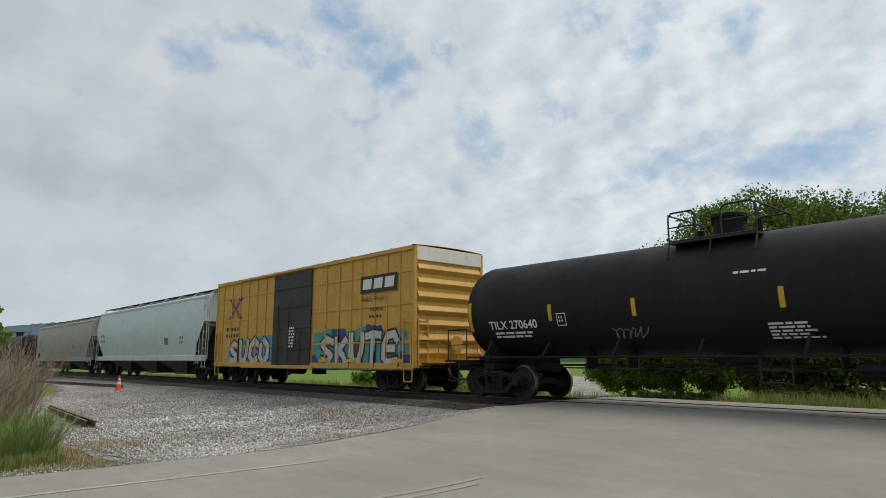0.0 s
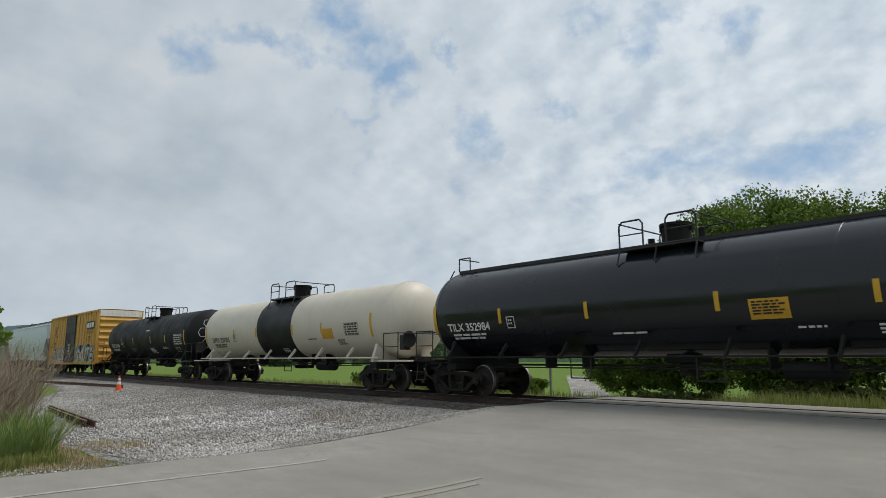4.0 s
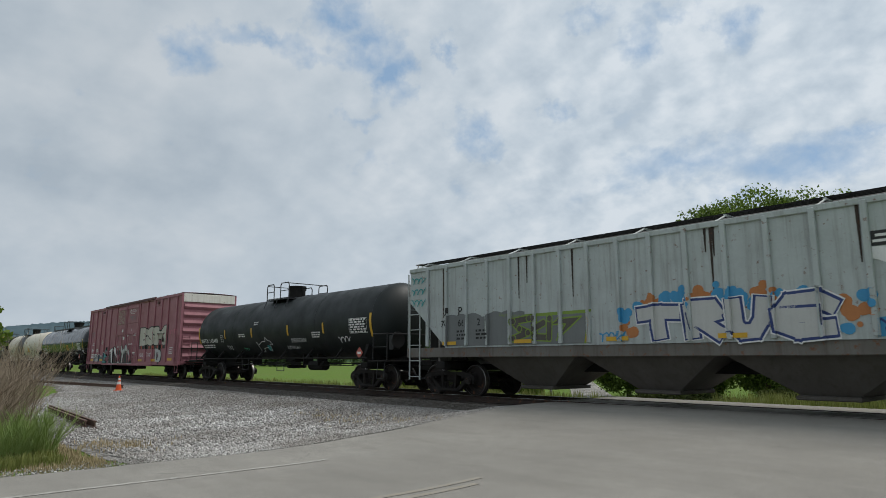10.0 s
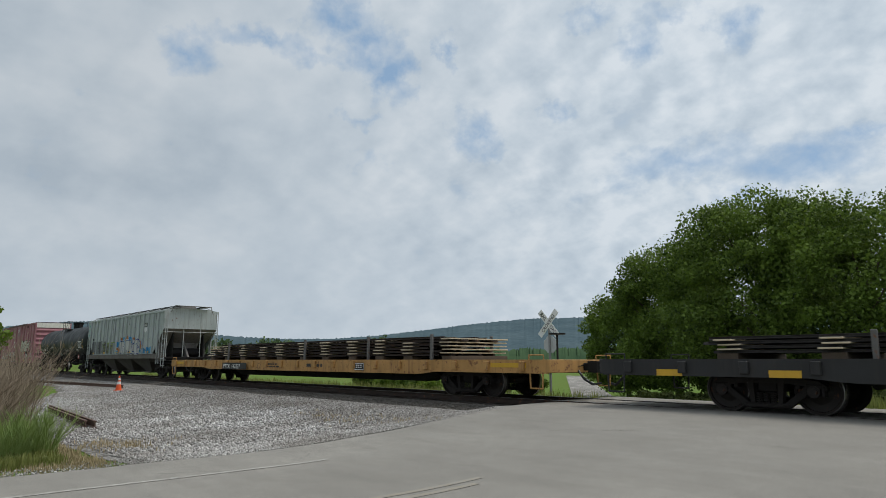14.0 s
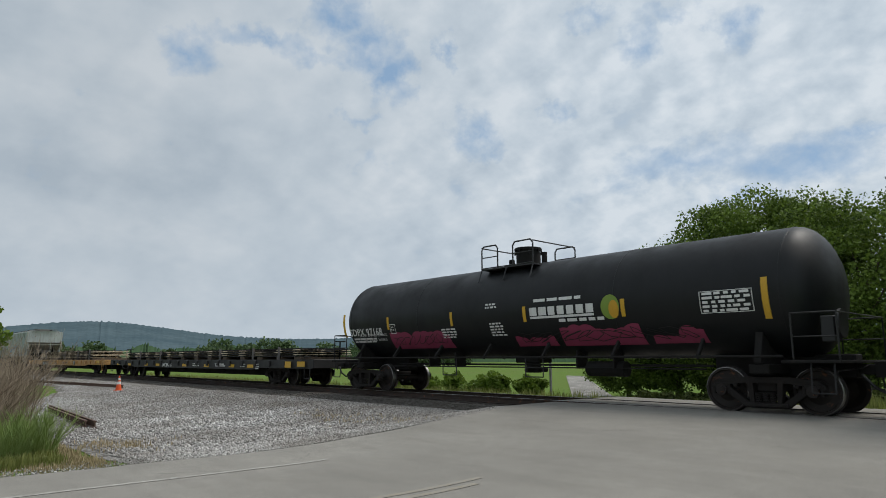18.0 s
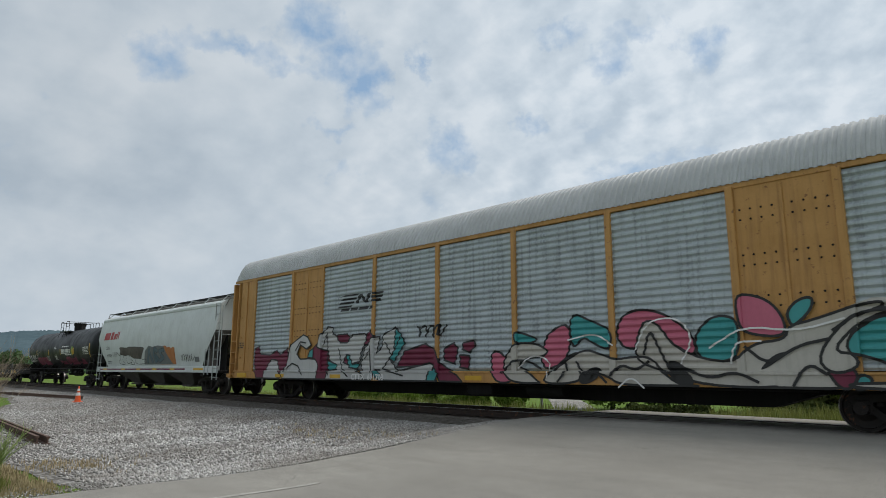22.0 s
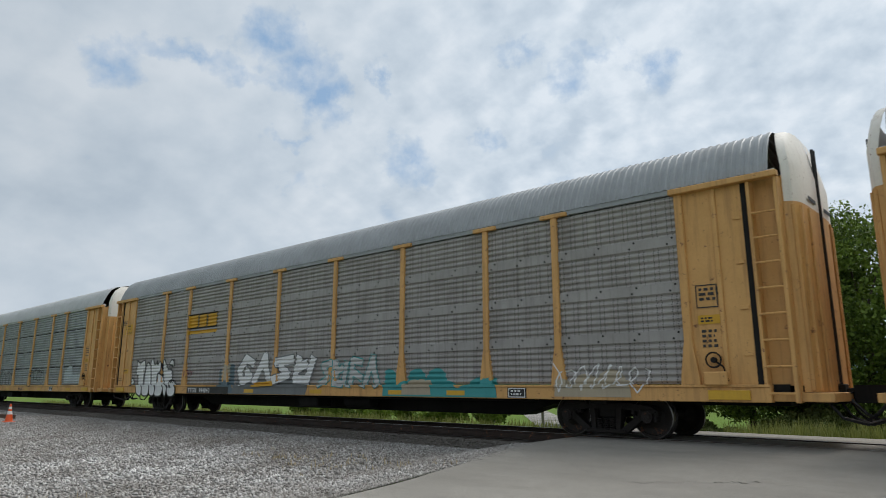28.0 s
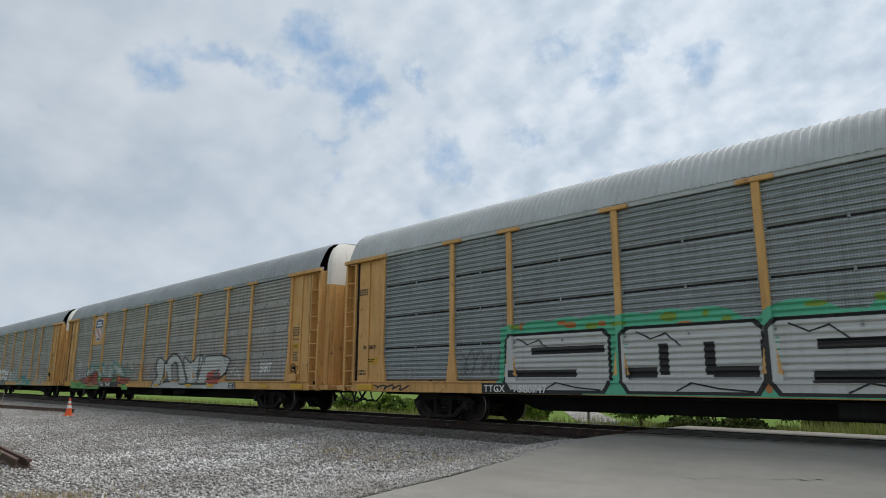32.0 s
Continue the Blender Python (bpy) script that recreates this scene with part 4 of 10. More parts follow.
def post(car, x, z0, z1, mat, w=0.11, d=0.07, W=1.53, name="side_post"):
    for y in (-1, 1):
        b = MB()
        b.box(x - w / 2, x + w / 2, min(y * W, y * (W + d)), max(y * W, y * (W + d)), z0, z1, 0.012)
        b.done(name, mat, car)


def side_bar(car, x0, x1, z0, z1, mat, d=0.03, W=1.53, name="side_rib", label="", far=True):
    for y in ((-1, 1) if far else (-1,)):
        b = MB()
        b.box(x0, x1, min(y * W, y * (W + d)), max(y * W, y * (W + d)), z0, z1, min(0.008, d * 0.3))
        b.done(name, mat, car, label)


# ---------------------------------------------------------------- flat cars
def flatcar(name, xc, label, mat, half=13.5, hs=9.8, zd=1.05):
    car = start_car(name, xc, label, "flatcar")
    b = MB()
    b.box(-half, half, -1.42, 1.42, zd - 0.09, zd, 0.01)
    b.done("deck", M["timber"] if mat is M["flat_yellow"] else mat, car)
    for y in (-1, 1):
        b = MB()
        xa, xb = hs - 1.5, half
        pf = [(-xb, zd + 0.02), (xb, zd + 0.02), (xb, zd - 0.34), (xa + 0.55, zd - 0.34), (xa, zd - 0.40), (xa - 0.3, zd - 0.42), (-xa + 0.3, zd - 0.42), (-xa, zd - 0.40), (-xa - 0.55, zd - 0.34), (-xb, zd - 0.34)]
        b.prism(pf, min(y * 1.42, y * 1.50), max(y * 1.42, y * 1.50), "y")
        b.done("side_sill", mat, car)
    b = MB()
    pf = [(-half + 0.6, zd - 0.1), (half - 0.6, zd - 0.1), (half - 0.6, 0.72), (hs - 1.7, 0.66), (hs - 2.8, 0.36), (-hs + 2.8, 0.36), (-hs + 1.7, 0.66), (-half + 0.6, 0.72)]
    b.prism(pf, -0.3, 0.3, "y")
    for s in (-1, 1):
        b.box(s * hs - 0.2, s * hs + 0.2, -1.4, 1.4, 0.72, 0.92, 0.02)
    for k in range(9):
        x = -half + 2.6 + (2 * half - 5.2) * k / 8
        b.prism([(-1.42, zd - 0.1), (1.42, zd - 0.1), (0.3, 0.5), (-0.3, 0.5)], x - 0.03, x + 0.03)
    b.done("underframe", M["frame_black"], car)
    k = -half + 0.7
    while k < half - 0.3:
        for y in (-1, 1):
            b = MB()
            b.box(k - 0.09, k + 0.09, min(y * 1.5, y * 1.58), max(y * 1.5, y * 1.58), zd - 0.28, zd - 0.02, 0.015)
            b.done("stake_pocket", mat, car)
        k += 1.32
    for s in (-1, 1):
        truck(car, s * hs)
        coupler(car, s * half, s)
        b = MB()
        b.box(min(s * (half - 0.05), s * (half + 0.1)), max(s * (half - 0.05), s * (half + 0.1)), -1.5, 1.5, zd - 0.32, zd + 0.02, 0.015)
        b.done("end_sill", mat, car)
        for y in (-1.5, 1.5):
            b = MB()
            q = s * (half - 0.35)
            b.tube([(q - 0.22, y, zd - 0.3), (q - 0.2, y, zd - 0.72), (q + 0.2, y, zd - 0.72), (q + 0.22, y, zd - 0.3)], 0.02)
            b.done("sill_step", mat, car)
            b = MB()
            b.tube([(q - 0.25, y, zd + 0.02), (q - 0.25, y, zd + 0.14), (q + 0.25, y, zd + 0.14), (q + 0.25, y, zd + 0.02)], 0.016)
            b.done("grab_iron", mat, car)
        if s > 0:
            b = MB()
            b.tube([(s * (half - 1.3), 0.6, zd), (s * (half - 1.3), 0.6, zd + 0.75)], 0.03)
            b.cyl((s * (half - 1.3), 0.6, zd + 0.75), (s * (half - 1.3), 0.6, zd + 0.79), 0.25, 14)
            b.done("brake_wheel", M["frame_black"], car)
    car["zd"] = zd
    return car


RAIL_PROF = [(-0.07, 0), (0.07, 0), (0.07, 0.012), (0.014, 0.03), (0.009, 0.12), (0.035, 0.135), (0.035, 0.17), (-0.035, 0.17), (-0.035, 0.135), (-0.009, 0.12), (-0.014, 0.03), (-0.07, 0.012)]


def rail_stack(name, label, xc, x0, x1, zd, tiers, seed, mat, spacers=True, stakes=(), width=1.15, jag=0.5, step=0.19):
    """A load of old rails lying on a flat car in tiers, with timber between them."""
    t = thing(name, label, "rail load", "loads on the flat cars")
    t.matrix_basis = pose(xc, 0, zd)
    ROLLING.append((t, xc))
    rnd = random.Random(seed)
    z = 0.14
    n = int(width * 2 / 0.17)
    hh = step * 0.62
    for k in range(tiers):
        a, c = x0 + rnd.uniform(0, jag), x1 - rnd.uniform(0, jag)
        for q in range(n):
            y = -width + 0.17 * q + rnd.uniform(-0.02, 0.02)
            b = MB()
            pf = [(y + p[0], z + p[1] * hh / 0.17) for p in (RAIL_PROF if q < 2 or k == tiers - 1 else [(-0.07, 0), (0.07, 0), (0.035, 0.17), (-0.035, 0.17)])]
            b.prism(pf, a + rnd.uniform(0, jag), c - rnd.uniform(0, jag))
            b.done("rail", mat, t)
        z += step
    if spacers:
        x = x0 + 0.9
        while x < x1 - 0.4:
            b = MB()
            b.box(x - 0.22, x + 0.22, -width - 0.12, width + 0.1, 0.0, 0.138, 0.015)
            b.done("bearer", M["bearer"], t)
            zz = 0.14 + hh
            for k in range(tiers - 1):
                if rnd.random() < 0.93:
                    b = MB()
                    dx = rnd.uniform(-0.07, 0.07)
                    w = rnd.uniform(0.15, 0.26)
                    b.box(x + dx - w, x + dx + w, -width - rnd.uniform(0.13, 0.24), width + 0.1, zz + 0.002, zz + step - hh - 0.002, 0.006)
                    b.done("timber_spacer", M["timber"], t)
                zz += step
            x += rnd.uniform(1.5, 2.1)
    for sx in stakes:
        for y in (-1, 1):
            b = MB()
            b.box(sx - 0.05, sx + 0.05, min(y * 1.30, y * 1.38), max(y * 1.30, y * 1.38), -0.02, z + 0.02, 0.01)
            b.done("stake", M["stake"], t)
    return t


# ---------------------------------------------------------------- autoracks
BAYS = [-11.72, -8.92, -7.0, -4.12, -1.23, 1.58, 4.35, 7.1, 9.0, 11.75]
YS = 1.56


def corrugated(b, x0, x1, z0, z1, y, pitch=0.125, depth=0.040, flat_every=0):
    """A side screen with ribs that run along the car."""
    n = max(1, int(round((z1 - z0) / pitch)))
    prof = []
    for k in range(n):
        z = z0 + (z1 - z0) * k / n
        h = (z1 - z0) / n
        up = 0.12 if flat_every and k % flat_every == flat_every - 1 else 1
        prof += [(z + h * 0.05, 0), (z + h * 0.35, up), (z + h * 0.60, up), (z + h * 0.92, 0)]
    prof = [(z0, 0)] + prof + [(z1, 0)]
    s = -1 if y < 0 else 1
    b.grid([[(x, y + s * depth * k, z) for z, k in prof] for x in (x0, x1)])


def autorack(name, xc, label, panel, yellow, tiers=4, closed_bays=(), old=False, half=13.62, hs=9.75, sill_h=0.30, roof=None, foot=True, pitch=0.125, straps=False):
    car = start_car(name, xc, label, "autorack")
    roof = roof or M["rack_roof"]
    zb, zt = 1.04, 4.60
    # flat car below
    for y in (-1, 1):
        b = MB()
        b.box(-half + 0.55, half - 0.55, min(y * 1.44, y * (YS + 0.06)), max(y * 1.44, y * (YS + 0.06)), zb - sill_h, zb - 0.002, 0.012)
        b.box(-half + 0.55, half - 0.55, min(y * 1.44, y * (YS + 0.09)), max(y * 1.44, y * (YS + 0.09)), zb - 0.05, zb - 0.002, 0.008)
        b.done("side_sill", yellow, car)
    b = MB()
    b.box(-half + 0.3, half - 0.3, -1.44, 1.44, zb - 0.12, zb)
    b.prism([(-half + 0.6, zb - 0.1), (half - 0.6, zb - 0.1), (half - 0.6, 0.66), (hs - 1.7, 0.62), (hs - 2.6, 0.34), (-hs + 2.6, 0.34), (-hs + 1.7, 0.62), (-half + 0.6, 0.66)], -0.3, 0.3, "y")
    for s in (-1, 1):
        b.box(s * hs - 0.2, s * hs + 0.2, -1.4, 1.4, 0.66, 0.9, 0.02)
    b.tube([(-hs + 1.5, -1.2, 0.7), (hs - 1.5, -1.2, 0.7)], 0.025)
    b.box(-0.4, 0.5, -1.25, -0.7, 0.42, 0.72, 0.03)
    b.cyl((1.5, -0.9, 0.58), (2.6, -0.9, 0.58), 0.17, 12)
    b.done("underframe", M["frame_black"], car)
    # top chord and roof
    for y in (-1, 1):
        b = MB()
        b.box(-half + 0.15, half - 0.15, min(y * (YS - 0.08), y * (YS + 0.02)), max(y * (YS - 0.08), y * (YS + 0.02)), zt, zt + 0.12, 0.01)
        b.done("top_chord", yellow if old else roof, car)
    b = MB()
    arc = [(YS + 0.03, zt + 0.10), (YS + 0.0, zt + 0.23), (1.42, zt + 0.56), (1.27, zt + 0.80), (1.06, zt + 0.95), (0.6, zt + 1.06), (0.0, zt + 1.10)]
    arc = arc + [(-y, z) for y, z in reversed(arc[:-1])]
    n = 176
    rows = []
    xr0, xr1 = -half + 0.25, half - 0.25
    for k in range(n):
        for f, up in ((0.0, 0.0), (0.38, 0.0), (0.5, 0.024 if old else 0.014), (0.88, 0.024 if old else 0.014)):
            x = xr0 + (xr1 - xr0) * (k + f) / n
            rows.append([(x, y * (1 + up / 1.6), z + up * (0.5 if abs(y) > 1.2 else 1)) for y, z in arc])
    rows.append([(xr1, y, z) for y, z in arc])
    b.grid(rows)
    b.done("roof", roof, car)
    # side bays
    for i, (a, c) in enumerate(zip(BAYS, BAYS[1:])):
        if i in closed_bays:
            for y in (-1, 1):
                b = MB()
                b.box(a + 0.06, c - 0.06, min(y * (YS - 0.03), y * YS), max(y * (YS - 0.03), y * YS), zb, zt)
                b.box((a + c) / 2 - 0.03, (a + c) / 2 + 0.03, min(y * (YS - 0.002), y * (YS + 0.03)), max(y * (YS - 0.002), y * (YS + 0.03)), zb + 0.1, zt - 0.05, 0.006)
                for q in (0.25, 0.75) if y < 0 else ():
                    for z in (2.25, 2.45, 3.05, 3.25, 3.95, 4.15):
                        for e in (-0.30, -0.1, 0.1, 0.30):
                            x = a + (c - a) * q + e
                            bolt = MB()
                            bolt.cyl((x, -YS + 0.004, z), (x, -YS - 0.014, z), 0.021, 7)
                            bolt.done("bolt", M["frame_black"], car)
                b.done("side_plate", yellow, car)
            continue
        h = (zt - zb) / tiers
        for k in range(tiers):
            for y in (-YS + 0.03, YS - 0.03):
                b = MB()
                corrugated(b, a + 0.03, c - 0.03, zb + k * h + 0.018, zb + (k + 1) * h - 0.018, y, pitch)
                b.done("side_screen", panel, car)
        for k in range(1, tiers):
            z = zb + k * h
            for y in (-1, 1):
                b = MB()
                if straps:
                    b.box(a + 0.06, c - 0.06, min(y * (YS - 0.03), y * (YS + 0.014)), max(y * (YS - 0.03), y * (YS + 0.014)), z - 0.105, z + 0.105, 0.008)
                    b.done("screen_strap", M["rack_strap"], car)
                else:
                    b.box(a + 0.03, c - 0.03, min(y * (YS - 0.05), y * (YS - 0.03)), max(y * (YS - 0.05), y * (YS - 0.03)), z - 0.03, z + 0.03)
                    b.done("screen_joint", M["frame_black"], car)
            n = max(2, int((c - a) / 0.62))
            for q in range(n if straps else 3):
                if straps:
                    x = a + 0.22 + (c - a - 0.44) * q / (n - 1)
                    for dz in (-0.055, 0.055):
                        cl = MB()
                        cl.cyl((x + dz * 0.9, -YS - 0.010, z + dz), (x + dz * 0.9, -YS - 0.030, z + dz), 0.020, 7)
                        cl.done("rivet", M["frame_black"], car)
                else:
                    cl = MB()
                    x = (a + 0.09, (a + c) / 2, c - 0.09)[q]
                    cl.box(x - 0.022, x + 0.022, -YS - 0.012, -YS + 0.02, z - 0.045, z + 0.045, 0.005)
                    cl.done("screen_clip", panel, car)
    for i, x in enumerate(BAYS):
        w = 0.075
        for y in (-1, 1):
            b = MB()
            y0, y1 = min(y * (YS - 0.02), y * (YS + 0.06)), max(y * (YS - 0.02), y * (YS + 0.06))
            b.box(x - w, x + w, y0, y1, zb, zt + 0.05, 0.012)
            if not old:
                if foot:
                    b.prism([(x - w, zb + 0.75), (x - 0.17, zb + 0.1), (x - 0.17, zb), (x + 0.17, zb), (x + 0.17, zb + 0.1), (x + w, zb + 0.75)], y0 - 0.003, y1 + 0.003, "y")
                if 0 < i < len(BAYS) - 1:
                    b.box(x - 0.33, x + 0.33, min(y * (YS + 0.0), y * (YS + 0.09)), max(y * YS, y * (YS + 0.09)), zt - 0.02, zt + 0.07, 0.012)
            b.done("side_post", yellow, car)
    # ends: fixed side plates, ladder bay, folding doors
    for s in (-1, 1):
        for y in (-1, 1):
            b = MB()
            b.box(min(s * 11.80, s * 12.90), max(s * 11.80, s * 12.90), min(y * (YS - 0.05), y * YS), max(y * (YS - 0.05), y * YS), zb - 0.02, zt + 0.02)
            b.box(min(s * 12.90, s * (half - 0.1)), max(s * 12.90, s * (half - 0.1)), min(y * (YS - 0.22), y * (YS - 0.17)), max(y * (YS - 0.22), y * (YS - 0.17)), zb - 0.02, zt + 0.02)
            b.box(min(s * 12.35, s * 12.43), max(s * 12.35, s * 12.43), min(y * YS, y * (YS + 0.04)), max(y * YS, y * (YS + 0.04)), zb, zt, 0.008)
            if not old:
                b.box(min(s * 11.6, s * (half - 0.1)), max(s * 11.6, s * (half - 0.1)), min(y * YS, y * (YS + 0.14)), max(y * YS, y * (YS + 0.14)), zt - 0.04, zt + 0.07, 0.012)
            b.done("end_side_plate", yellow, car)
            # solid dark strip in place of an open gap, black as its shade
            for q in () if old else (12.87,):
                b = MB()
                b.box(min(s * q, s * (q + 0.10)), max(s * q, s * (q + 0.10)), min(y * (YS - 0.16), y * (YS + 0.004)), max(y * (YS - 0.16), y * (YS + 0.004)), zb, zt - 0.03)
                b.done("gap_shade_strip", M["frame_black"], car, "dark strip put in for the shaded gap between plates")
        for y in (-1, 1):
            b = MB()
            b.box(min(s * 12.98, s * 13.04), max(s * 12.98, s * 13.04), min(y * (YS - 0.18), y * (YS + 0.07)), max(y * (YS - 0.18), y * (YS + 0.07)), zb - 0.3, zt - 0.02, 0.01)
            b.box(min(s * 13.43, s * 13.5), max(s * 13.42, s * 13.5), min(y * (YS - 0.18), y * (YS + 0.07)), max(y * (YS - 0.18), y * (YS + 0.07)), zb - 0.3, zt - 0.02, 0.01)
            for k in range(8 if not old else 4):
                z = zb - 0.15 + k * 0.44
                b.tube([(s * 12.98, y * (YS + 0.05), z), (s * 13.5, y * (YS + 0.05), z)], 0.02, 6)
            b.done("end_ladder", yellow, car)
        # folding end doors: rounded in plan
        for y in (-1, 1):
            d = MB()
            rim = [(s * (half - 0.1), y * (YS - 0.18)), (s * (half + 0.03), y * (YS - 0.24)), (s * (half + 0.10), y * 1.15), (s * (half + 0.14), y * 0.8), (s * (half + 0.15), y * 0.03)]
            d.grid([[(px, py, zb - 0.12), (px, py, zt - 0.45)] for px, py in rim])
            leaf = d.done("end_door", M["white_cap"] if old else yellow, car)
            for px, py in rim[1:4]:
                d = MB()
                d.box(px - 0.03, px + 0.03, py - 0.03, py + 0.03, zb - 0.1, zt - 0.5, 0.008)
                d.done("door_rib", M["white_cap"] if old else yellow, leaf)
            d = MB()
            d.grid([[(px, py, zt - 0.45), (px, py, zt + 0.20), (px - s * 0.05, py * 0.93, zt + 0.52), (px - s * 0.1, py * 0.81, zt + 0.80), (px - s * 0.15, py * 0.62, zt + 1.00)] for px, py in rim])
            d.done("end_door_top", yellow if old else M["white_cap"], car, "white excess height door top" if not old else "")
        d = MB()
        d.box(min(s * (half + 0.12), s * (half + 0.17)), max(s * (half + 0.12), s * (half + 0.17)), -0.02, 0.02, zb - 0.1, zt + 0.82)
        d.tube([(s * (half + 0.2), -0.12, zb), (s * (half + 0.2), -0.12, zt + 0.75)], 0.02, 6)
        d.done("door_lock_rod", M["handrail"], car)
        # end platform
        b = MB()
        b.box(min(s * (half - 0.7), s * (half + 0.35)), max(s * (half - 0.7), s * (half + 0.35)), -1.5, 1.5, zb - 0.28, zb - 0.13, 0.012)
        b.done("end_sill", yellow, car)
        truck(car, s * hs, True)
        coupler(car, s * (half + 0.25), s)
        for y in (-1, 1):
            for z in (1.55, 2.35, 3.15, 3.95):
                g = MB()
                g.box(min(s * 12.70, s * 12.84), max(s * 12.70, s * 12.84), min(y * (YS - 0.002), y * (YS + 0.025)), max(y * (YS - 0.002), y * (YS + 0.025)), z - 0.035, z + 0.035, 0.006)
                g.done("plate_hinge", yellow, car)
        for y in (-0.45, 0.3):
            h = MB()
            h.tube([(s * (half + 0.2), y, 0.80), (s * (half + 0.34), y - 0.05, 0.56), (s * (half + 0.5), y - 0.1, 0.42), (s * (half + 0.66), y - 0.05, 0.40)], 0.024)
            h.done("air_hose", M["frame_black"], car, "hanging black rubber air hose")
        h = MB()
        h.tube([(s * (half + 0.1), -0.9, 0.78), (s * (half + 0.3), -0.85, 0.5), (s * (half + 0.6), -0.6, 0.4), (s * (half + 0.9), -0.4, 0.5)], 0.028)
        h.done("brake_hose", M["handrail"], car)
    b = MB()
    b.box(12.02, 12.42, -YS - 0.16, -YS - 0.002, zb - 0.02, zb + 0.22, 0.02)
    b.prism([(12.1, zb + 0.2), (12.34, zb + 0.2), (12.28, zb + 0.5), (12.16, zb + 0.5)], -YS - 0.06, -YS - 0.002, "y")
    hb = b.done("hand_brake", yellow, car)
    b = MB()
    for k in range(16):
        p, q = 6.2832 * k / 16, 6.2832 * (k + 1) / 16
        b.cyl((12.2 + 0.13 * math.cos(p), -YS - 0.12, zb + 0.42 + 0.13 * math.sin(p)), (12.2 + 0.13 * math.cos(q), -YS - 0.12, zb + 0.42 + 0.13 * math.sin(q)), 0.016, 6)
    b.cyl((12.2, -YS - 0.14, zb + 0.42), (12.2, -YS - 0.04, zb + 0.42), 0.05, 8)
    b.tube([(12.2, -YS - 0.1, zb + 0.42), (12.36, -YS - 0.12, zb + 0.3), (12.42, -YS - 0.1, zb + 0.05)], 0.016)
    under(b.done("brake_lever", M["frame_black"]), hb)
    for x in (-12.4, 12.4):
        b = MB()
        b.box(x - 0.35, x + 0.35, -YS - 0.1, -YS - 0.062, zb - 0.26, zb - 0.1, 0.006)
        b.done("reflector", M["yellow_mark"], car, "yellow reflective panel")
    return car


# ---------------------------------------------------------------- the cars, from the head of the view to its tail
tank_lead = tank_car("tank_car", -93.0, "dark tank car far along the track", M["tank_dusty"])
hop_far = hopper("hopper_car", -64.0, "dusty warm grey covered hopper with curved sides", M["hop_grey"], half=9.7, hs=8.3, ztop=4.05, zsill=1.25, roof_h=0.25)
hop_white = hopper("hopper_car", -42.9, "pale blue-white covered hopper with curved sides", M["hop_blue"], half=9.9, hs=8.5, ztop=4.35, zsill=1.3, sill_mat=M["hop_soo"], roof_h=0.25)
box_ttx = boxcar("boxcar", -23.88, "yellow high-cube boxcar with black door and graffiti", M["ttx"], 7.68, 6.0, 0.80, 4.75, M["ttx"])
tank1 = tank_car("tank_car", -6.45, "dusty satin black tank car with yellow stripes", M["tank_dusty"], half=8.0, hs=6.7)
tank2 = tank_car("tank_car", 11.05, "cream white tank car with a black middle band", M["cream"], half=8.3, hs=7.0, sill=M["cream"], band=(-1.85, 1.24, M["tank_black"]), plat=1.1, plat_x=-0.3)
tank3 = tank_car("tank_car", 29.0, "glossy black tank car with full-length top walkway", M["tank_gloss"], half=8.2, hs=6.95, walkway=True)
box_ns = boxcar("boxcar", 48.4, "faded maroon boxcar with steel posts and white graffiti", M["maroon"], 9.33, 7.1, 0.80, 4.72, M["maroon_roof"])
tank4 = tank_car("tank_car", 67.8, "dark green-black tank car with white chalk graffiti", M["tank_green"], half=8.35, hs=7.1)
hop_up = hopper("hopper_car", 86.0, "weathered grey ribbed covered hopper with blue graffiti", M["hop_up"], half=8.2, hs=6.88, sill_mat=M["hop_grime"], ztop=3.92, zsill=1.42, bulge=False, ribs=17, cut=1.7, roof_h=0.16)
flat1 = flatcar("flatcar", 109.0, "worn yellow flat car loaded with old rails", M["flat_yellow"], 13.3, 9.85, 1.05)
flat2 = flatcar("flatcar", 137.3, "black flat car with yellow reflective panels", M["flat_black"], 13.3, 9.75, 1.06)
tank5 = tank_car("tank_car", 160.5, "matt black tank car with pink graffiti", M["tank_black"], half=8.2, hs=6.94)
hop_soo = hopper("hopper_car", 177.9, "light grey covered hopper with curved sides and graffiti", M["hop_soo"], half=7.68, hs=6.25, ztop=3.93, zsill=1.22, sill_mat=M["hop_soo"], roof_h=0.32)
rack1 = autorack("autorack_car", 200.55, "yellow autorack with bright screens and large graffiti", M["rack_panel_light"], M["rack_yellow2"], 1, (1, 7), True, pitch=0.15, roof=M["rack_roof_light"])
rack2 = autorack("autorack_car", 228.85, "yellow autorack with grey galvanised side screens", M["rack_panel"], M["rack_yellow"], 4, roof=M["rack_roof_light"])
rack3 = autorack("autorack_car", 257.55, "yellow autorack with sooty perforated side screens", M["rack_panel_dark"], M["rack_yellow"], 4, straps=True)
rack4 = autorack("autorack_car", 286.05, "yellow autorack with dark screens and red-green graffiti", M["rack_panel_dark"], M["rack_yellow"], 4, straps=True)
rack5 = autorack("autorack_car", 314.45, "yellow autorack with grey screens and silver-green graffiti", M["rack_panel"], M["rack_yellow"], 4, roof=M["rack_roof_light"])
load1 = rail_stack("rail_load", "tiers of rusty old rails with pale timber spacers", 109.0, -9.3, 10.0, 1.05, 6, 3, M["rust_rail"], stakes=(-6.3, 0.85, 5.2, 8.6), jag=1.1, step=0.108)
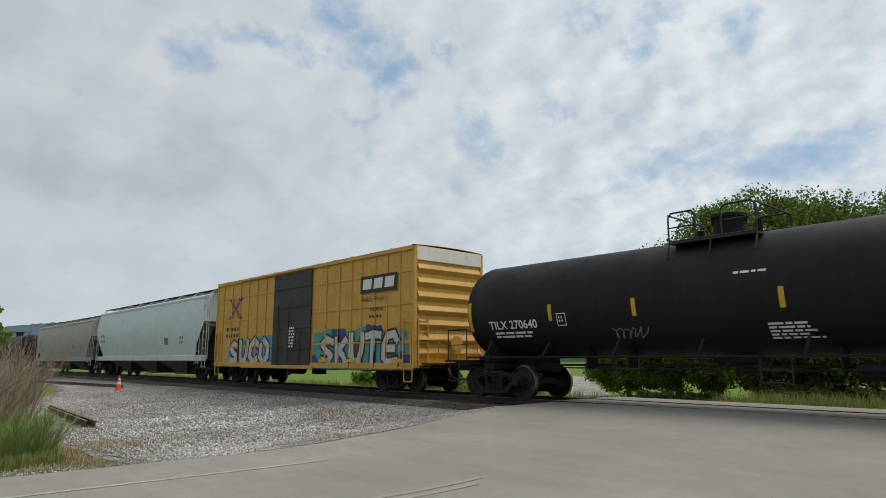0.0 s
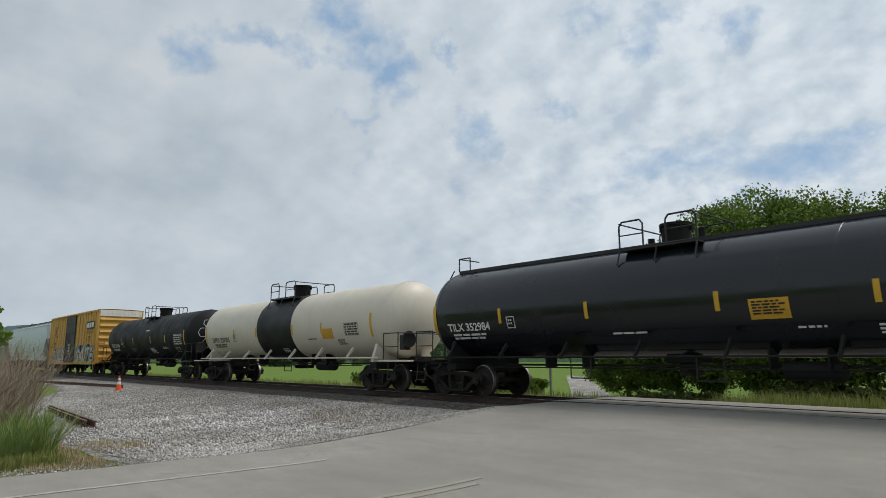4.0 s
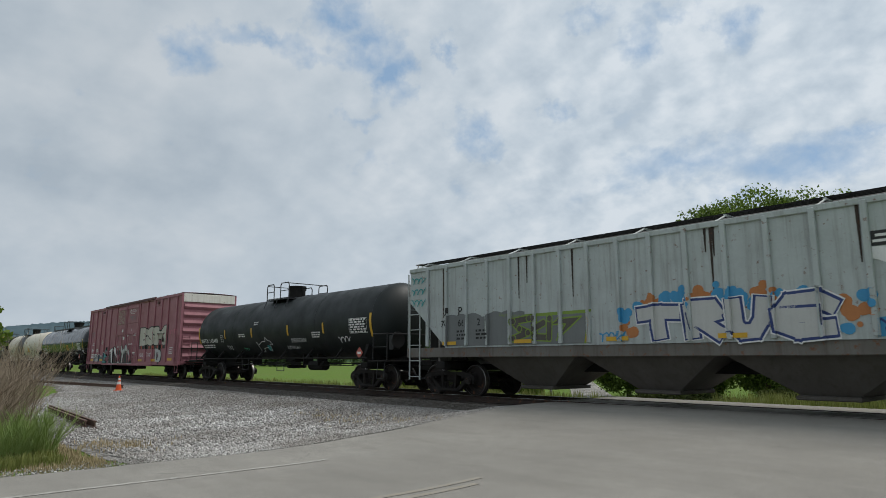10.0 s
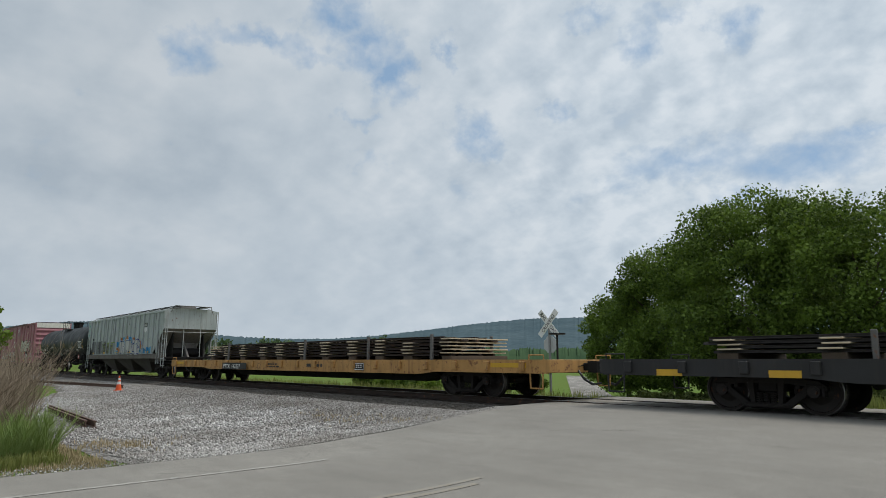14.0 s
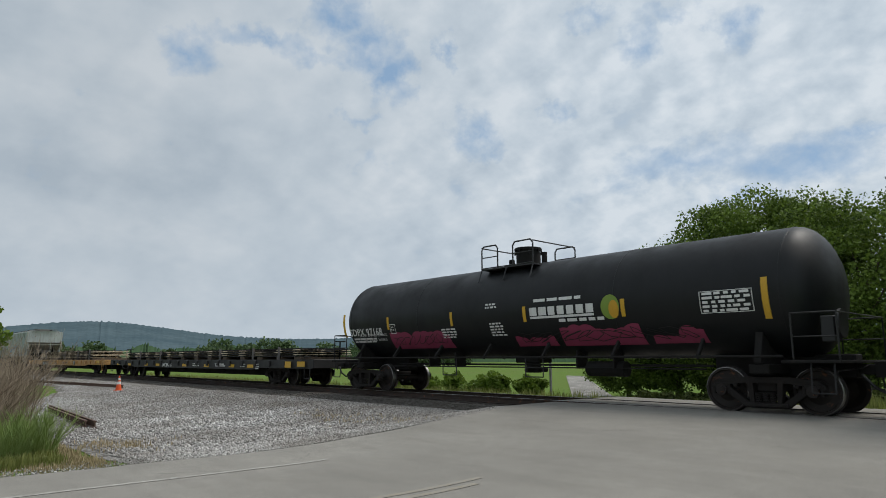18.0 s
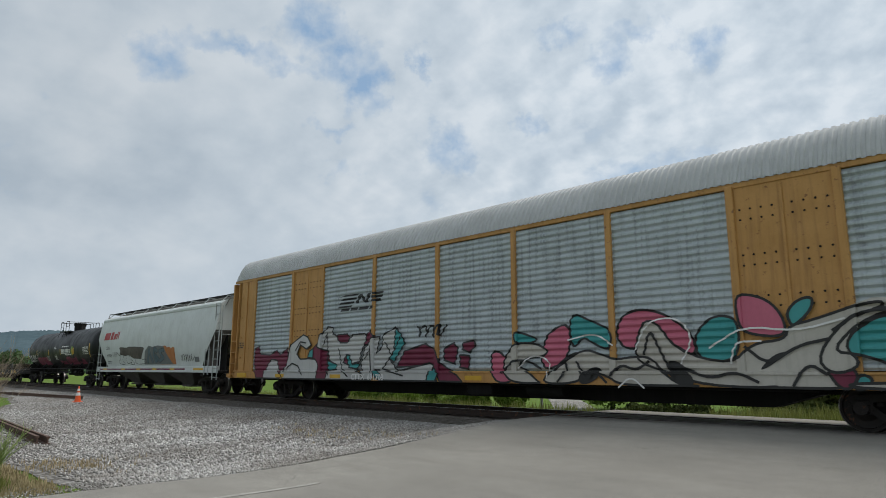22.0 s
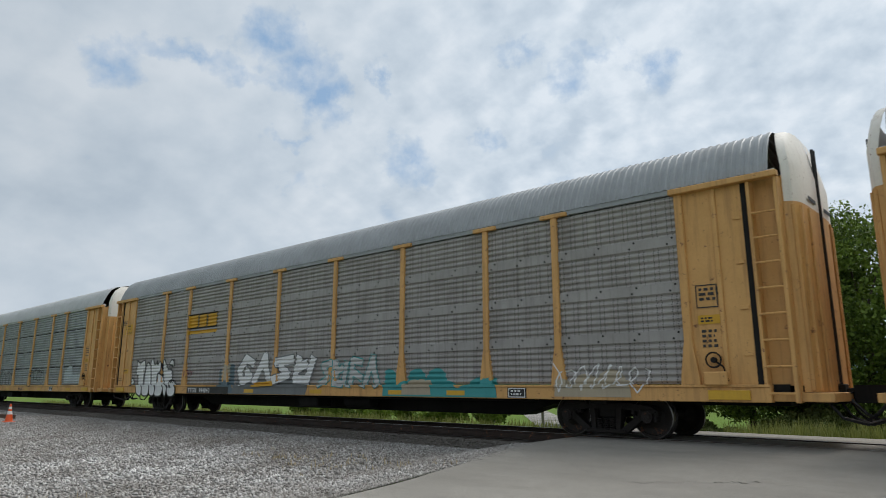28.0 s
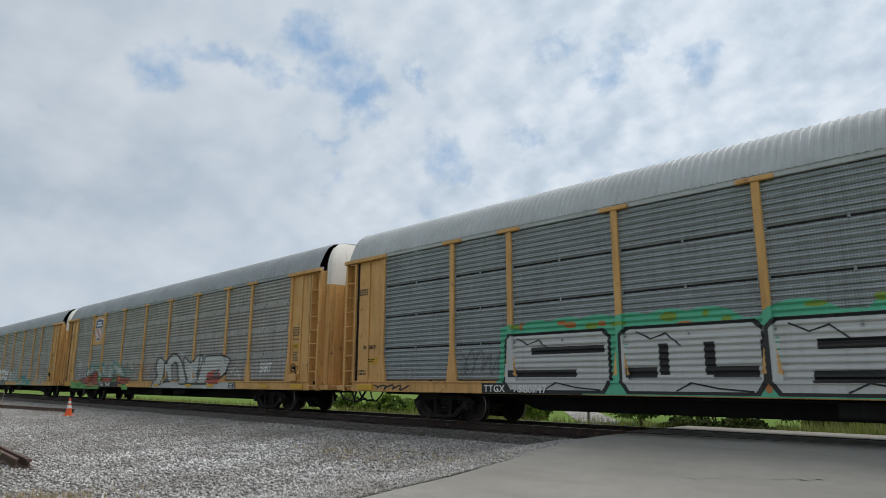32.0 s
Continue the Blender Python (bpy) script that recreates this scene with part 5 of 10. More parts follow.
load2 = rail_stack("rail_load", "low stack of dark rails held by grey stakes", 137.3, -11.3, 12.7, 1.06, 4, 8, M["old_rail"], spacers=True, stakes=(-7.7, -4.1, 4.3, 7.9, 10.3), jag=0.8, step=0.095)


# ---------------------------------------------------------------- details, lettering and graffiti, car by car
def flat_side(W, posts=(), d=0.008):
    """The surface of a flat side with raised posts (from, to, depth)."""
    def place(x, z):
        for a, b, dep in posts:
            if a <= x <= b:
                return (-(W + dep + d), z)
        return (-(W + d), z)
    cuts = []
    for a, b, dep in posts:
        cuts += [a - 0.002, a, b, b + 0.002]
    return place, cuts, []


def rack_side(tiers, pitch, feet=True, d=0.007, closed=(), straps=False):
    zb, zt = 1.04, 4.60
    h = (zt - zb) / tiers
    cut_z = [0.985, 0.989, 1.042, 1.046]
    for k in range(tiers):
        z0, z1 = zb + k * h + 0.018, zb + (k + 1) * h - 0.018
        n = max(1, int(round((z1 - z0) / pitch)))
        q = (z1 - z0) / n
        for i in range(n):
            cut_z += [z0 + q * (i + f) for f in (0.05, 0.35, 0.60, 0.92)]
        if straps and k:
            cut_z += [zb + k * h - 0.110, zb + k * h - 0.105, zb + k * h + 0.105, zb + k * h + 0.110]

    def place(x, z):
        if z <= 0.987:
            return (-(YS + 0.06 + d), z)
        if z <= 1.044:
            return (-(YS + 0.09 + d), z)
        for i, b in enumerate(BAYS):
            w = 0.076
            if feet:
                w = 0.171 if z < zb + 0.1 else (0.171 - 0.095 * min(max((z - zb - 0.1) / 0.65, 0), 1))
            if abs(x - b) <= w:
                return (-(YS + 0.063 + d), z)
        for i in closed:
            if BAYS[i] < x < BAYS[i + 1]:
                return (-(YS + 0.032 + d), z)
        if abs(x) > 11.75:
            return (-(YS + d), z)
        if straps and any(abs(z - zb - j * h) <= 0.1075 for j in range(1, tiers)):
            return (-(YS + 0.014 + d), z)
        k = min(int((z - zb) / h), tiers - 1)
        z0, z1 = zb + k * h + 0.018, zb + (k + 1) * h - 0.018
        if not z0 < z < z1:
            return (-(YS - 0.03 + d), z)
        n = max(1, int(round((z1 - z0) / pitch)))
        f = ((z - z0) / (z1 - z0) * n) % 1.0
        up = 0.0 if f < 0.05 else (f - 0.05) / 0.30 if f < 0.35 else 1.0 if f <= 0.60 else (0.92 - f) / 0.32 if f < 0.92 else 0.0
        return (-(YS - 0.03 + 0.040 * up + d), z)
    cut_x = []
    for b in BAYS:
        cut_x += [b - 0.174, b - 0.17, b - 0.079, b - 0.075, b + 0.075, b + 0.079, b + 0.17, b + 0.174]
    return place, cut_x, cut_z


def proud(surface, extra):
    place, cx, cz = surface

    def out(x, z):
        y, zz = place(x, z)
        return (y - extra, zz)
    return out, cx, cz


def put(car, surface, me, mat, name, label=""):
    place, cx, cz = surface
    if "dx" in car:
        moved(me, car["dx"], 0.0)
    xs = [v.co.x for v in me.vertices]
    zs = [v.co.y for v in me.vertices]
    if not xs:
        return None
    return lay(car, me, place, mat, name, label, [c for c in cx if min(xs) < c < max(xs)], [c for c in cz if min(zs) < c < max(zs)])


def marks(car, surface, polys, mat, name="marking", label=""):
    ob = put(car, surface, poly_mesh(polys), mat, name, label)
    return tagged(ob, kind="stuff") if ob and len(polys) > 1 else ob


def words(car, surface, txt, x, z, size, mat, bold=0.0, shear=0.0, gap=1.0, wide=1.0, name="lettering"):
    return put(car, surface, moved(text_mesh(txt, size, mat, bold, shear, gap), x, z, wide, 1.0), mat, name)


def graf(car, surface, txt, x0, z0, w, h, fill, line=None, bold=0.03, edge=0.05, lift=0.004, shear=0.0, gap=0.9, name="graffiti", label=""):
    """Fat sprayed letters with a painted outline, fitted to a box."""
    me = text_mesh(txt, 1.0, fill, bold, shear, gap)
    xs, zs = [v.co.x for v in me.vertices], [v.co.y for v in me.vertices]
    a, b, c, e = min(xs), max(xs), min(zs), max(zs)
    sx, sz = w / (b - a), h / (e - c)
    if line is not None:
        ol = text_mesh(txt, 1.0, line, bold + edge, shear, gap)
        put(car, proud(surface, lift), moved(ol, x0 - a * sx, z0 - c * sz, sx, sz), line, name + "_outline", label)
    return put(car, proud(surface, lift + 0.004), moved(me, x0 - a * sx, z0 - c * sz, sx, sz), fill, name, label)


LETTERS = {
    "T": (((0.0, 0.88), (0.5, 0.95), (1.0, 0.9)), ((0.52, 0.9), (0.5, 0.4), (0.5, 0.0))),
    "R": (((0.15, 0.0), (0.12, 0.95), (0.75, 0.95), (0.9, 0.7), (0.25, 0.5)), ((0.4, 0.5), (0.95, 0.0))),
    "U": (((0.05, 1.0), (0.1, 0.25), (0.3, 0.02), (0.7, 0.05), (0.9, 0.4), (0.95, 1.0)),),
    "E": (((1.0, 0.75), (0.75, 1.0), (0.3, 0.95), (0.08, 0.6), (0.1, 0.2), (0.4, 0.0), (1.0, 0.08)), ((0.2, 0.5), (0.75, 0.5))),
    "O": (((0.5, 1.0), (0.1, 0.75), (0.1, 0.25), (0.5, 0.0), (0.9, 0.25), (0.9, 0.75), (0.5, 1.0)),),
    "I": (((0.45, 1.0), (0.55, 0.5), (0.5, 0.0)),),
    "K": (((0.1, 1.0), (0.15, 0.0)), ((0.85, 0.95), (0.25, 0.5), (0.7, 0.3), (0.9, 0.0))),
    "G": (((0.95, 0.85), (0.45, 1.0), (0.05, 0.6), (0.1, 0.15), (0.55, 0.0), (0.95, 0.2), (0.9, 0.48), (0.55, 0.45)),),
    "C": (((0.95, 0.8), (0.55, 1.0), (0.1, 0.7), (0.1, 0.25), (0.5, 0.0), (0.95, 0.15)),),
    "H": (((0.15, 1.0), (0.1, 0.0)), ((0.9, 1.0), (0.85, 0.0)), ((0.15, 0.48), (0.85, 0.52))),
    "A": (((0.0, 0.0), (0.4, 1.0), (0.65, 1.0), (1.0, 0.0)), ((0.25, 0.38), (0.8, 0.38))),
    "N": (((0.1, 0.0), (0.15, 1.0), (0.85, 0.05), (0.9, 1.0)),),
    "a": (((0.1, 0.0), (0.15, 1.0), (0.9, 0.9)), ((0.95, 0.3), (0.4, 0.5))),
    "b": (((0.95, 0.95), (0.15, 0.85), (0.5, 0.5), (0.9, 0.3), (0.1, 0.05)),),
    "c": (((0.0, 0.0), (0.45, 1.0), (0.6, 0.55), (1.0, 0.0)),),
    "d": (((0.1, 1.0), (0.15, 0.1), (0.85, 0.05), (0.9, 0.95)), ((0.1, 0.5), (0.6, 0.75))),
    "e": (((0.9, 0.8), (0.4, 1.0), (0.1, 0.5), (0.45, 0.0), (0.95, 0.2), (0.6, 0.45)),),
    "S": (((0.95, 0.85), (0.4, 1.0), (0.1, 0.75), (0.45, 0.5), (0.9, 0.3), (0.6, 0.02), (0.05, 0.1)),),
}


def fat(car, surface, txt, x0, z0, w, h, th, layers, lift=0.004, seed=1, lean=0.0, step=0.0035, round_ends=True, widths=None, name="graffiti", label="", vary=0.08):
    """Fat sprayed letters, each overlapping the last; layers are (extra width, paint) from the back to the front."""
    rnd = random.Random(seed)
    ws = widths or [0.55 if c == "I" else 1.0 for c in txt]
    x = x0
    for k, c in enumerate(txt):
        cw = w * ws[k] / sum(ws)
        hh = h * (1 + rnd.uniform(-vary, vary))
        runs = []
        for run in LETTERS[c]:
            runs.append([(x + th * 0.45 + (cw - th * 0.75) * a + lean * hh * b + rnd.uniform(-0.03, 0.03), z0 + th * 0.5 + (hh - th) * b) for a, b in run])
        for i, (extra, mat) in enumerate(layers):
            polys = []
            for pts in runs:
                polys += stroke(pts, th + extra)
                if round_ends:
                    for p in pts:
                        polys += disc(p[0], p[1], (th + extra) / 2, 14)
            marks(car, proud(surface, lift + k * step + i * 0.0012), polys, mat, name if i == len(layers) - 1 else name + "_outline", label)
        x += cw


def rounded(pts, closed=True):
    """The same outline with its corners cut twice."""
    for _ in range(2):
        out = [] if closed else [pts[0]]
        for i in range(len(pts) if closed else len(pts) - 1):
            (a, b), (c, d) = pts[i], pts[(i + 1) % len(pts)]
            out += [(a * 0.75 + c * 0.25, b * 0.75 + d * 0.25), (a * 0.25 + c * 0.75, b * 0.25 + d * 0.75)]
        pts = out if closed else out + [pts[-1]]
    return pts


def hull(car, surface, pts, fill, line=None, edge=0.06, lift=0.004, name="graffiti", label=""):
    """One sprayed shape with a painted edge."""
    marks(car, proud(surface, lift), [pts], fill, name, label)
    if line is not None:
        marks(car, proud(surface, lift + 0.002), stroke(pts + pts[:1], edge), line, name + "_outline", label)


STROKES = (((0.1, 0.0), (0.15, 1.0), (0.9, 0.9)), ((0.95, 0.95), (0.15, 0.85), (0.5, 0.5), (0.9, 0.3), (0.1, 0.05)), ((0.0, 0.0), (0.45, 1.0), (0.6, 0.55), (1.0, 0.0)), ((0.1, 1.0), (0.15, 0.1), (0.85, 0.05), (0.9, 0.95)), ((0.9, 0.8), (0.4, 1.0), (0.1, 0.5), (0.45, 0.0), (0.95, 0.2), (0.6, 0.45)), ((0.1, 0.0), (0.2, 1.0), (0.8, 0.8), (0.3, 0.5), (0.95, 0.0)))


def lumps(x0, x1, z0, z1, seed, n=60, rough=0.35, base=0.5):
    """A sprayed patch with a puffy, scalloped upper edge."""
    rnd = random.Random(seed)
    w, h = x1 - x0, z1 - z0
    m = max(3, int(w / max(h, 0.2) * 2.2))
    puffs = [(x0 + w * (i + 0.5) / m, h * min(max(base + 0.2 + rough * rnd.uniform(-1, 1), 0.2), 0.98), w / m * rnd.uniform(0.75, 1.15)) for i in range(m)]
    top = []
    n = max(n, m * 9)
    for k in range(n + 1):
        x = x0 + w * k / n
        t = 0.05
        for cx, ch, r in puffs:
            q = abs(x - cx) / r
            if q < 1:
                t = max(t, ch - min(r, ch) * 0.75 * (1 - math.sqrt(1 - q * q)))
        top.append((x, z0 + t if 0 < k < n else z0 + 0.02))
    return [[(x1, z0), (x0, z0)] + top]


def scribble(x0, x1, z0, z1, seed, n=22, w=0.02, loops=1.0):
    """A loose sprayed tag: one running line of loops and hooks."""
    rnd = random.Random(seed)
    pts, x = [], x0
    for k in range(n * 3):
        f = k / (n * 3 - 1)
        a = k * 1.15 * loops
        pts.append((x0 + (x1 - x0) * f + 0.09 * (x1 - x0) * math.sin(a) * rnd.uniform(0.5, 1.1), (z0 + z1) / 2 + (z1 - z0) * 0.46 * math.cos(a * 0.93) * rnd.uniform(0.5, 1.0)))
    return stroke(pts, w)


def ring(cx, cz, r, w, n=20, rz=None):
    rz = rz or r
    pts = [(cx + r * math.cos(6.28319 * k / n), cz + rz * math.sin(6.28319 * k / n)) for k in range(n + 1)]
    return stroke(pts, w)


def disc(cx, cz, r, n=20, rz=None):
    rz = rz or r
    return [[(cx + r * math.cos(6.28319 * k / n), cz + rz * math.sin(6.28319 * k / n)) for k in range(n)]]


def boxed(x0, x1, z0, z1, w=0.018):
    return stroke([(x0, z0), (x1, z0), (x1, z1), (x0, z1), (x0, z0)], w)


def chart(x0, x1, z0, z1, seed=1, rows=5):
    out = boxed(x0, x1, z0, z1, 0.014)
    rnd = random.Random(seed)
    for k in range(rows):
        z = z0 + (z1 - z0) * (k + 0.5) / rows
        a = x0 + 0.05
        while a < x1 - 0.12:
            b = min(a + rnd.uniform(0.08, 0.24), x1 - 0.04)
            out.append(rect(a, b, z - 0.028, z + 0.028))
            a = b + rnd.uniform(0.03, 0.08)
    return out


def shield(car, surface, cx, cz, w, h):
    """A blue-topped shield with red and white stripes, unlettered."""
    def outline(k):
        pts = [(-0.5, 0.40), (-0.25, 0.43), (0, 0.5), (0.25, 0.43), (0.5, 0.40), (0.47, 0.1), (0.5, -0.12), (0.42, -0.34), (0.2, -0.45), (0, -0.5), (-0.2, -0.45), (-0.42, -0.34), (-0.5, -0.12), (-0.47, 0.1)]
        return [(cx + a * w * k, cz + b * h * k) for a, b in pts]
    marks(car, surface, [outline(1.06)], M["spray_chalk"], "shield_border", "white shield edge")
    marks(car, proud(surface, 0.004), [[(x, z) for x, z in outline(0.98)]], M["spray_navy"], "shield_field", "dark blue shield field")
    st = []
    for k in range(9):
        x = cx - 0.44 * w + 0.88 * w * (k + 0.15) / 9
        st.append(rect(x, x + 0.88 * w / 9 * 0.95, cz - h * (0.36 - 0.0 * k) + abs(k - 4) * -0.0, cz + 0.07 * h))
    marks(car, proud(surface, 0.008), [rect(cx - 0.45 * w, cx + 0.45 * w, cz - 0.38 * h, cz + 0.08 * h)], M["spray_chalk"], "shield_stripe", "white stripe field")
    for k in range(5):
        x = cx - 0.42 * w + 0.84 * w * (k * 2) / 9
        marks(car, proud(surface, 0.012), [rect(x, x + 0.84 * w / 9, cz - 0.37 * h, cz + 0.07 * h)], M["spray_red"], "shield_stripe", "red stripe")
    marks(car, proud(surface, 0.012), [rect(cx - 0.3 * w, cx + 0.3 * w, cz + 0.27 * h, cz + 0.345 * h), rect(cx - 0.36 * w, cx + 0.36 * w, cz + 0.15 * h, cz + 0.225 * h)], M["spray_chalk"], "shield_bar", "plain white bars")


# --- yellow high-cube boxcar
W = 1.53
ttx_posts = []
for x in (-6.95, -6.0, -5.1, -4.25, -3.4, -2.55, 2.4, 3.3, 4.1, 4.75, 5.55, 6.25, 6.95):
    post(box_ttx, x, 0.95, 4.63, M["ttx"], 0.06, 0.045)
    ttx_posts.append((x - 0.03, x + 0.03, 0.045))
for z in (3.95, 2.88, 1.66):
    side_bar(box_ttx, -7.6, -1.8, z - 0.03, z + 0.03, M["ttx"], 0.03)
    side_bar(box_ttx, 1.45, 7.6, z - 0.03, z + 0.03, M["ttx"], 0.03)
b = MB()
b.box(-1.72, 1.36, -W - 0.085, -W - 0.03, 0.86, 4.62, 0.015)
door = b.done("sliding_door", M["ttx_door"], box_ttx, "charcoal black sliding door")
for z in (1.5, 2.35, 3.2, 4.0):
    b = MB()
    b.box(-1.66, 1.30, -W - 0.115, -W - 0.082, z - 0.04, z + 0.04, 0.01)
    b.done("door_rib", M["ttx_door"], door)
for x in (-1.2, -0.3, 0.6):
    b = MB()
    b.cyl((x, -W - 0.13, 0.95), (x, -W - 0.13, 3.3 if x < 0 else 2.2), 0.02, 6)
    b.box(x - 0.1, x + 0.1, -W - 0.15, -W - 0.10, 1.5, 1.62, 0.01)
    b.done("door_rod", M["ttx_door"], door)
side_bar(box_ttx, -4.9, 1.5, 4.66, 4.74, M["ttx"], 0.14, name="door_track")
side_bar(box_ttx, -4.6, 1.6, 0.72, 0.84, M["ttx"], 0.12, name="door_track")
S = flat_side(W, ttx_posts)
P = proud(S, 0.002)
marks(box_ttx, proud(flat_side(W + 0.05), 0.0), [rect(4.72, 6.82, 3.38, 3.97)], M["black_mark"], "emblem_panel", "black emblem panel")
for xa, xb in ((4.85, 5.42), (5.5, 6.05), (6.14, 6.7)):
    marks(box_ttx, proud(flat_side(W + 0.05), 0.005), [[(xa, 3.5), (xb - 0.05, 3.5), (xb, 3.86), (xa + 0.05, 3.86)]], M["white_mark"], "emblem_bar", "white block of an emblem")
words(box_ttx, P, "Railcar Pooling", 4.75, 3.08, 0.25, M["ttx_door"], wide=1.0)
words(box_ttx, P, "Experts", 5.25, 2.74, 0.25, M["ttx_door"])
marks(box_ttx, P, bars(5.2, 2.50, 0.9, 0.10, 1, 4), M["ttx_door"], "small_print")
marks(box_ttx, P, [[(-6.4, 3.95), (-6.15, 3.95), (-4.85, 2.95), (-5.1, 2.95)], [(-5.0, 3.95), (-4.8, 3.95), (-6.2, 2.95), (-6.4, 2.95)]], M["spray_navy"], "emblem", "crossed blue and red emblem bars")
marks(box_ttx, proud(P, 0.005), [[(-6.0, 3.95), (-5.85, 3.95), (-5.6, 3.55), (-5.68, 3.45)], [(-5.35, 3.95), (-5.2, 3.95), (-5.5, 3.5), (-5.58, 3.6)], [(-6.0, 2.95), (-5.85, 2.95), (-5.55, 3.38), (-5.65, 3.45)], [(-5.3, 2.95), (-5.15, 2.95), (-5.45, 3.45), (-5.52, 3.35)]], M["spray_red"], "emblem", "red emblem bars")
marks(box_ttx, P, bars(-6.5, 2.40, 1.6, 0.17, 2, 7), M["ttx_door"], "reporting_marks", "dark stencilled bars")
marks(box_ttx, P, lumps(-6.3, -1.8, 0.78, 2.15, 3, 60, 0.3, 0.6), M["spray_blue"], "graffiti_cloud", "bright blue sprayed cloud")
fat(box_ttx, P, "SUCO", -6.1, 0.84, 4.0, 1.15, 0.27, ((0.17, M["black_mark"]), (0.0, M["spray_silver"])), 0.006, 4, 0.05, 0.003, False, None, "graffiti", "silver sprayed letter with black edge")
marks(box_ttx, P, lumps(1.5, 7.45, 0.72, 2.25, 5, 60, 0.25, 0.65), M["spray_teal"], "graffiti_cloud", "teal sprayed cloud")
marks(box_ttx, proud(P, 0.004), lumps(1.45, 2.2, 0.72, 1.3, 6) + lumps(6.6, 7.6, 0.72, 1.5, 7) + lumps(2.8, 3.8, 1.6, 2.25, 8, 20, 0.1, 0.8) + lumps(5.0, 6.0, 1.6, 2.3, 9, 20, 0.1, 0.8), M["spray_navy"], "graffiti_shadow", "navy sprayed caps")
fat(box_ttx, P, "SKUTE", 2.0, 0.84, 4.9, 1.2, 0.25, ((0.16, M["black_mark"]), (0.0, M["spray_silver"])), 0.010, 1, 0.05, 0.003, False, None, "graffiti", "silver sprayed letter with black edge")
marks(box_ttx, proud(P, 0.006), lumps(4.0, 4.9, 0.8, 1.8, 10, 20, 0.2, 0.7), M["spray_wine"], "graffiti_shade", "wine red sprayed shade")
for x in (2.35, 4.2, 6.9):
    marks(box_ttx, proud(flat_side(W + 0.06), 0.02), [rect(x - 0.3, x + 0.3, 0.98, 1.1)], M["yellow_mark"], "reflective_stripe", "yellow reflective stripe")
marks(box_ttx, flat_side(W + 0.13), bars(-0.2, 2.3, 0.5, 0.07, 7, 12), M["white_mark"], "door_stencil", "white stencilled bars")

# --- maroon boxcar
ns_posts = []
for x in (-8.67, -7.4, -6.21, -5.11, -3.9, -2.46, 2.36, 3.82, 5.08, 6.25, 7.34, 8.67):
    post(box_ns, x, 0.9, 4.6, M["maroon"], 0.13, 0.07)
    ns_posts.append((x - 0.066, x + 0.066, 0.07))
for xa, xb in ((-6.15, -5.18), (5.15, 6.18)):
    side_bar(box_ns, xa, xb, 4.25, 4.33, M["maroon"], 0.05)
    b = MB()
    b.box((xa + xb) / 2 - 0.12, (xa + xb) / 2 + 0.12, -W - 0.09, -W, 4.33, 4.5, 0.02)
    b.done("door_stop", M["maroon_roof"], box_ns)
side_bar(box_ns, -5.15, 5.15, 4.66, 4.80, M["maroon_roof"], 0.12, name="door_track")
side_bar(box_ns, -5.15, 5.15, 0.72, 0.84, M["maroon"], 0.11, name="door_track")
for x0, x1 in ((-2.38, -0.2), (-0.1, 2.28)):
    b = MB()
    b.box(x0, x1, -W - 0.045, -W - 0.005, 0.88, 4.58, 0.012)
    dr = b.done("plug_door", M["maroon"], box_ns)
    for z in (1.55, 2.0, 2.72, 3.45, 4.38):
        b = MB()
        b.box(x0 + 0.05, x1 - 0.05, -W - 0.085, -W - 0.04, z - 0.035, z + 0.035, 0.01)
        b.done("door_rib", M["maroon"], dr)
    for x in (x0 + 0.06, x1 - 0.06):
        b = MB()
        b.box(x - 0.045, x + 0.045, -W - 0.10, -W - 0.04, 0.9, 4.55, 0.012)
        b.done("door_edge", M["maroon"], dr)
    for f in (0.3, 0.5, 0.7):
        x = x0 + (x1 - x0) * f
        b = MB()
        b.cyl((x, -W - 0.12, 0.92), (x, -W - 0.12, 2.75 if f != 0.5 else 1.9), 0.022, 7)
        b.box(x - 0.07, x + 0.07, -W - 0.14, -W - 0.08, 1.3, 1.42, 0.01)
        b.done("door_rod", M["maroon"], dr)
    b = MB()
    b.cyl(((x0 + x1) / 2, -W - 0.14, 1.2), ((x0 + x1) / 2, -W - 0.10, 1.2), 0.2, 16)
    b.done("door_wheel", M["maroon"], dr)
N0 = flat_side(W, ns_posts)
ND = flat_side(W + 0.09, ns_posts)
words(box_ns, N0, "NS", -8.2, 2.1, 0.30, M["white_mark"], 0.008, wide=1.15)
words(box_ns, N0, "471", -8.25, 1.62, 0.32, M["white_mark"], 0.006)
words(box_ns, N0, "372", -7.15, 1.62, 0.32, M["white_mark"], 0.006)
marks(box_ns, N0, bars(-8.3, 1.42, 1.5, 0.06, 3, 2), M["white_mark"], "small_print", "white stencilled bars")
marks(box_ns, N0, ring(-5.65, 2.3, 0.16, 0.02) + bars(-5.75, 2.33, 0.2, 0.03, 3, 6), M["white_mark"], "round_stencil", "white ring stencil")
marks(box_ns, N0, scribble(-8.5, -7.5, 2.6, 3.2, 4, 8, 0.03), M["spray_ash"], "tag", "dark sprayed tag")
graf(box_ns, ND, "CLOSE AND LOCK", 0.62, 4.22, 1.15, 0.09, M["white_mark"], None, 0.0, gap=1.0, name="lettering")
graf(box_ns, ND, "BOTH DOORS BEFORE", 0.55, 4.09, 1.28, 0.09, M["white_mark"], None, 0.0, gap=1.0, name="lettering")
graf(box_ns, ND, "MOVING CAR", 0.8, 3.96, 0.8, 0.09, M["white_mark"], None, 0.0, gap=1.0, name="lettering")
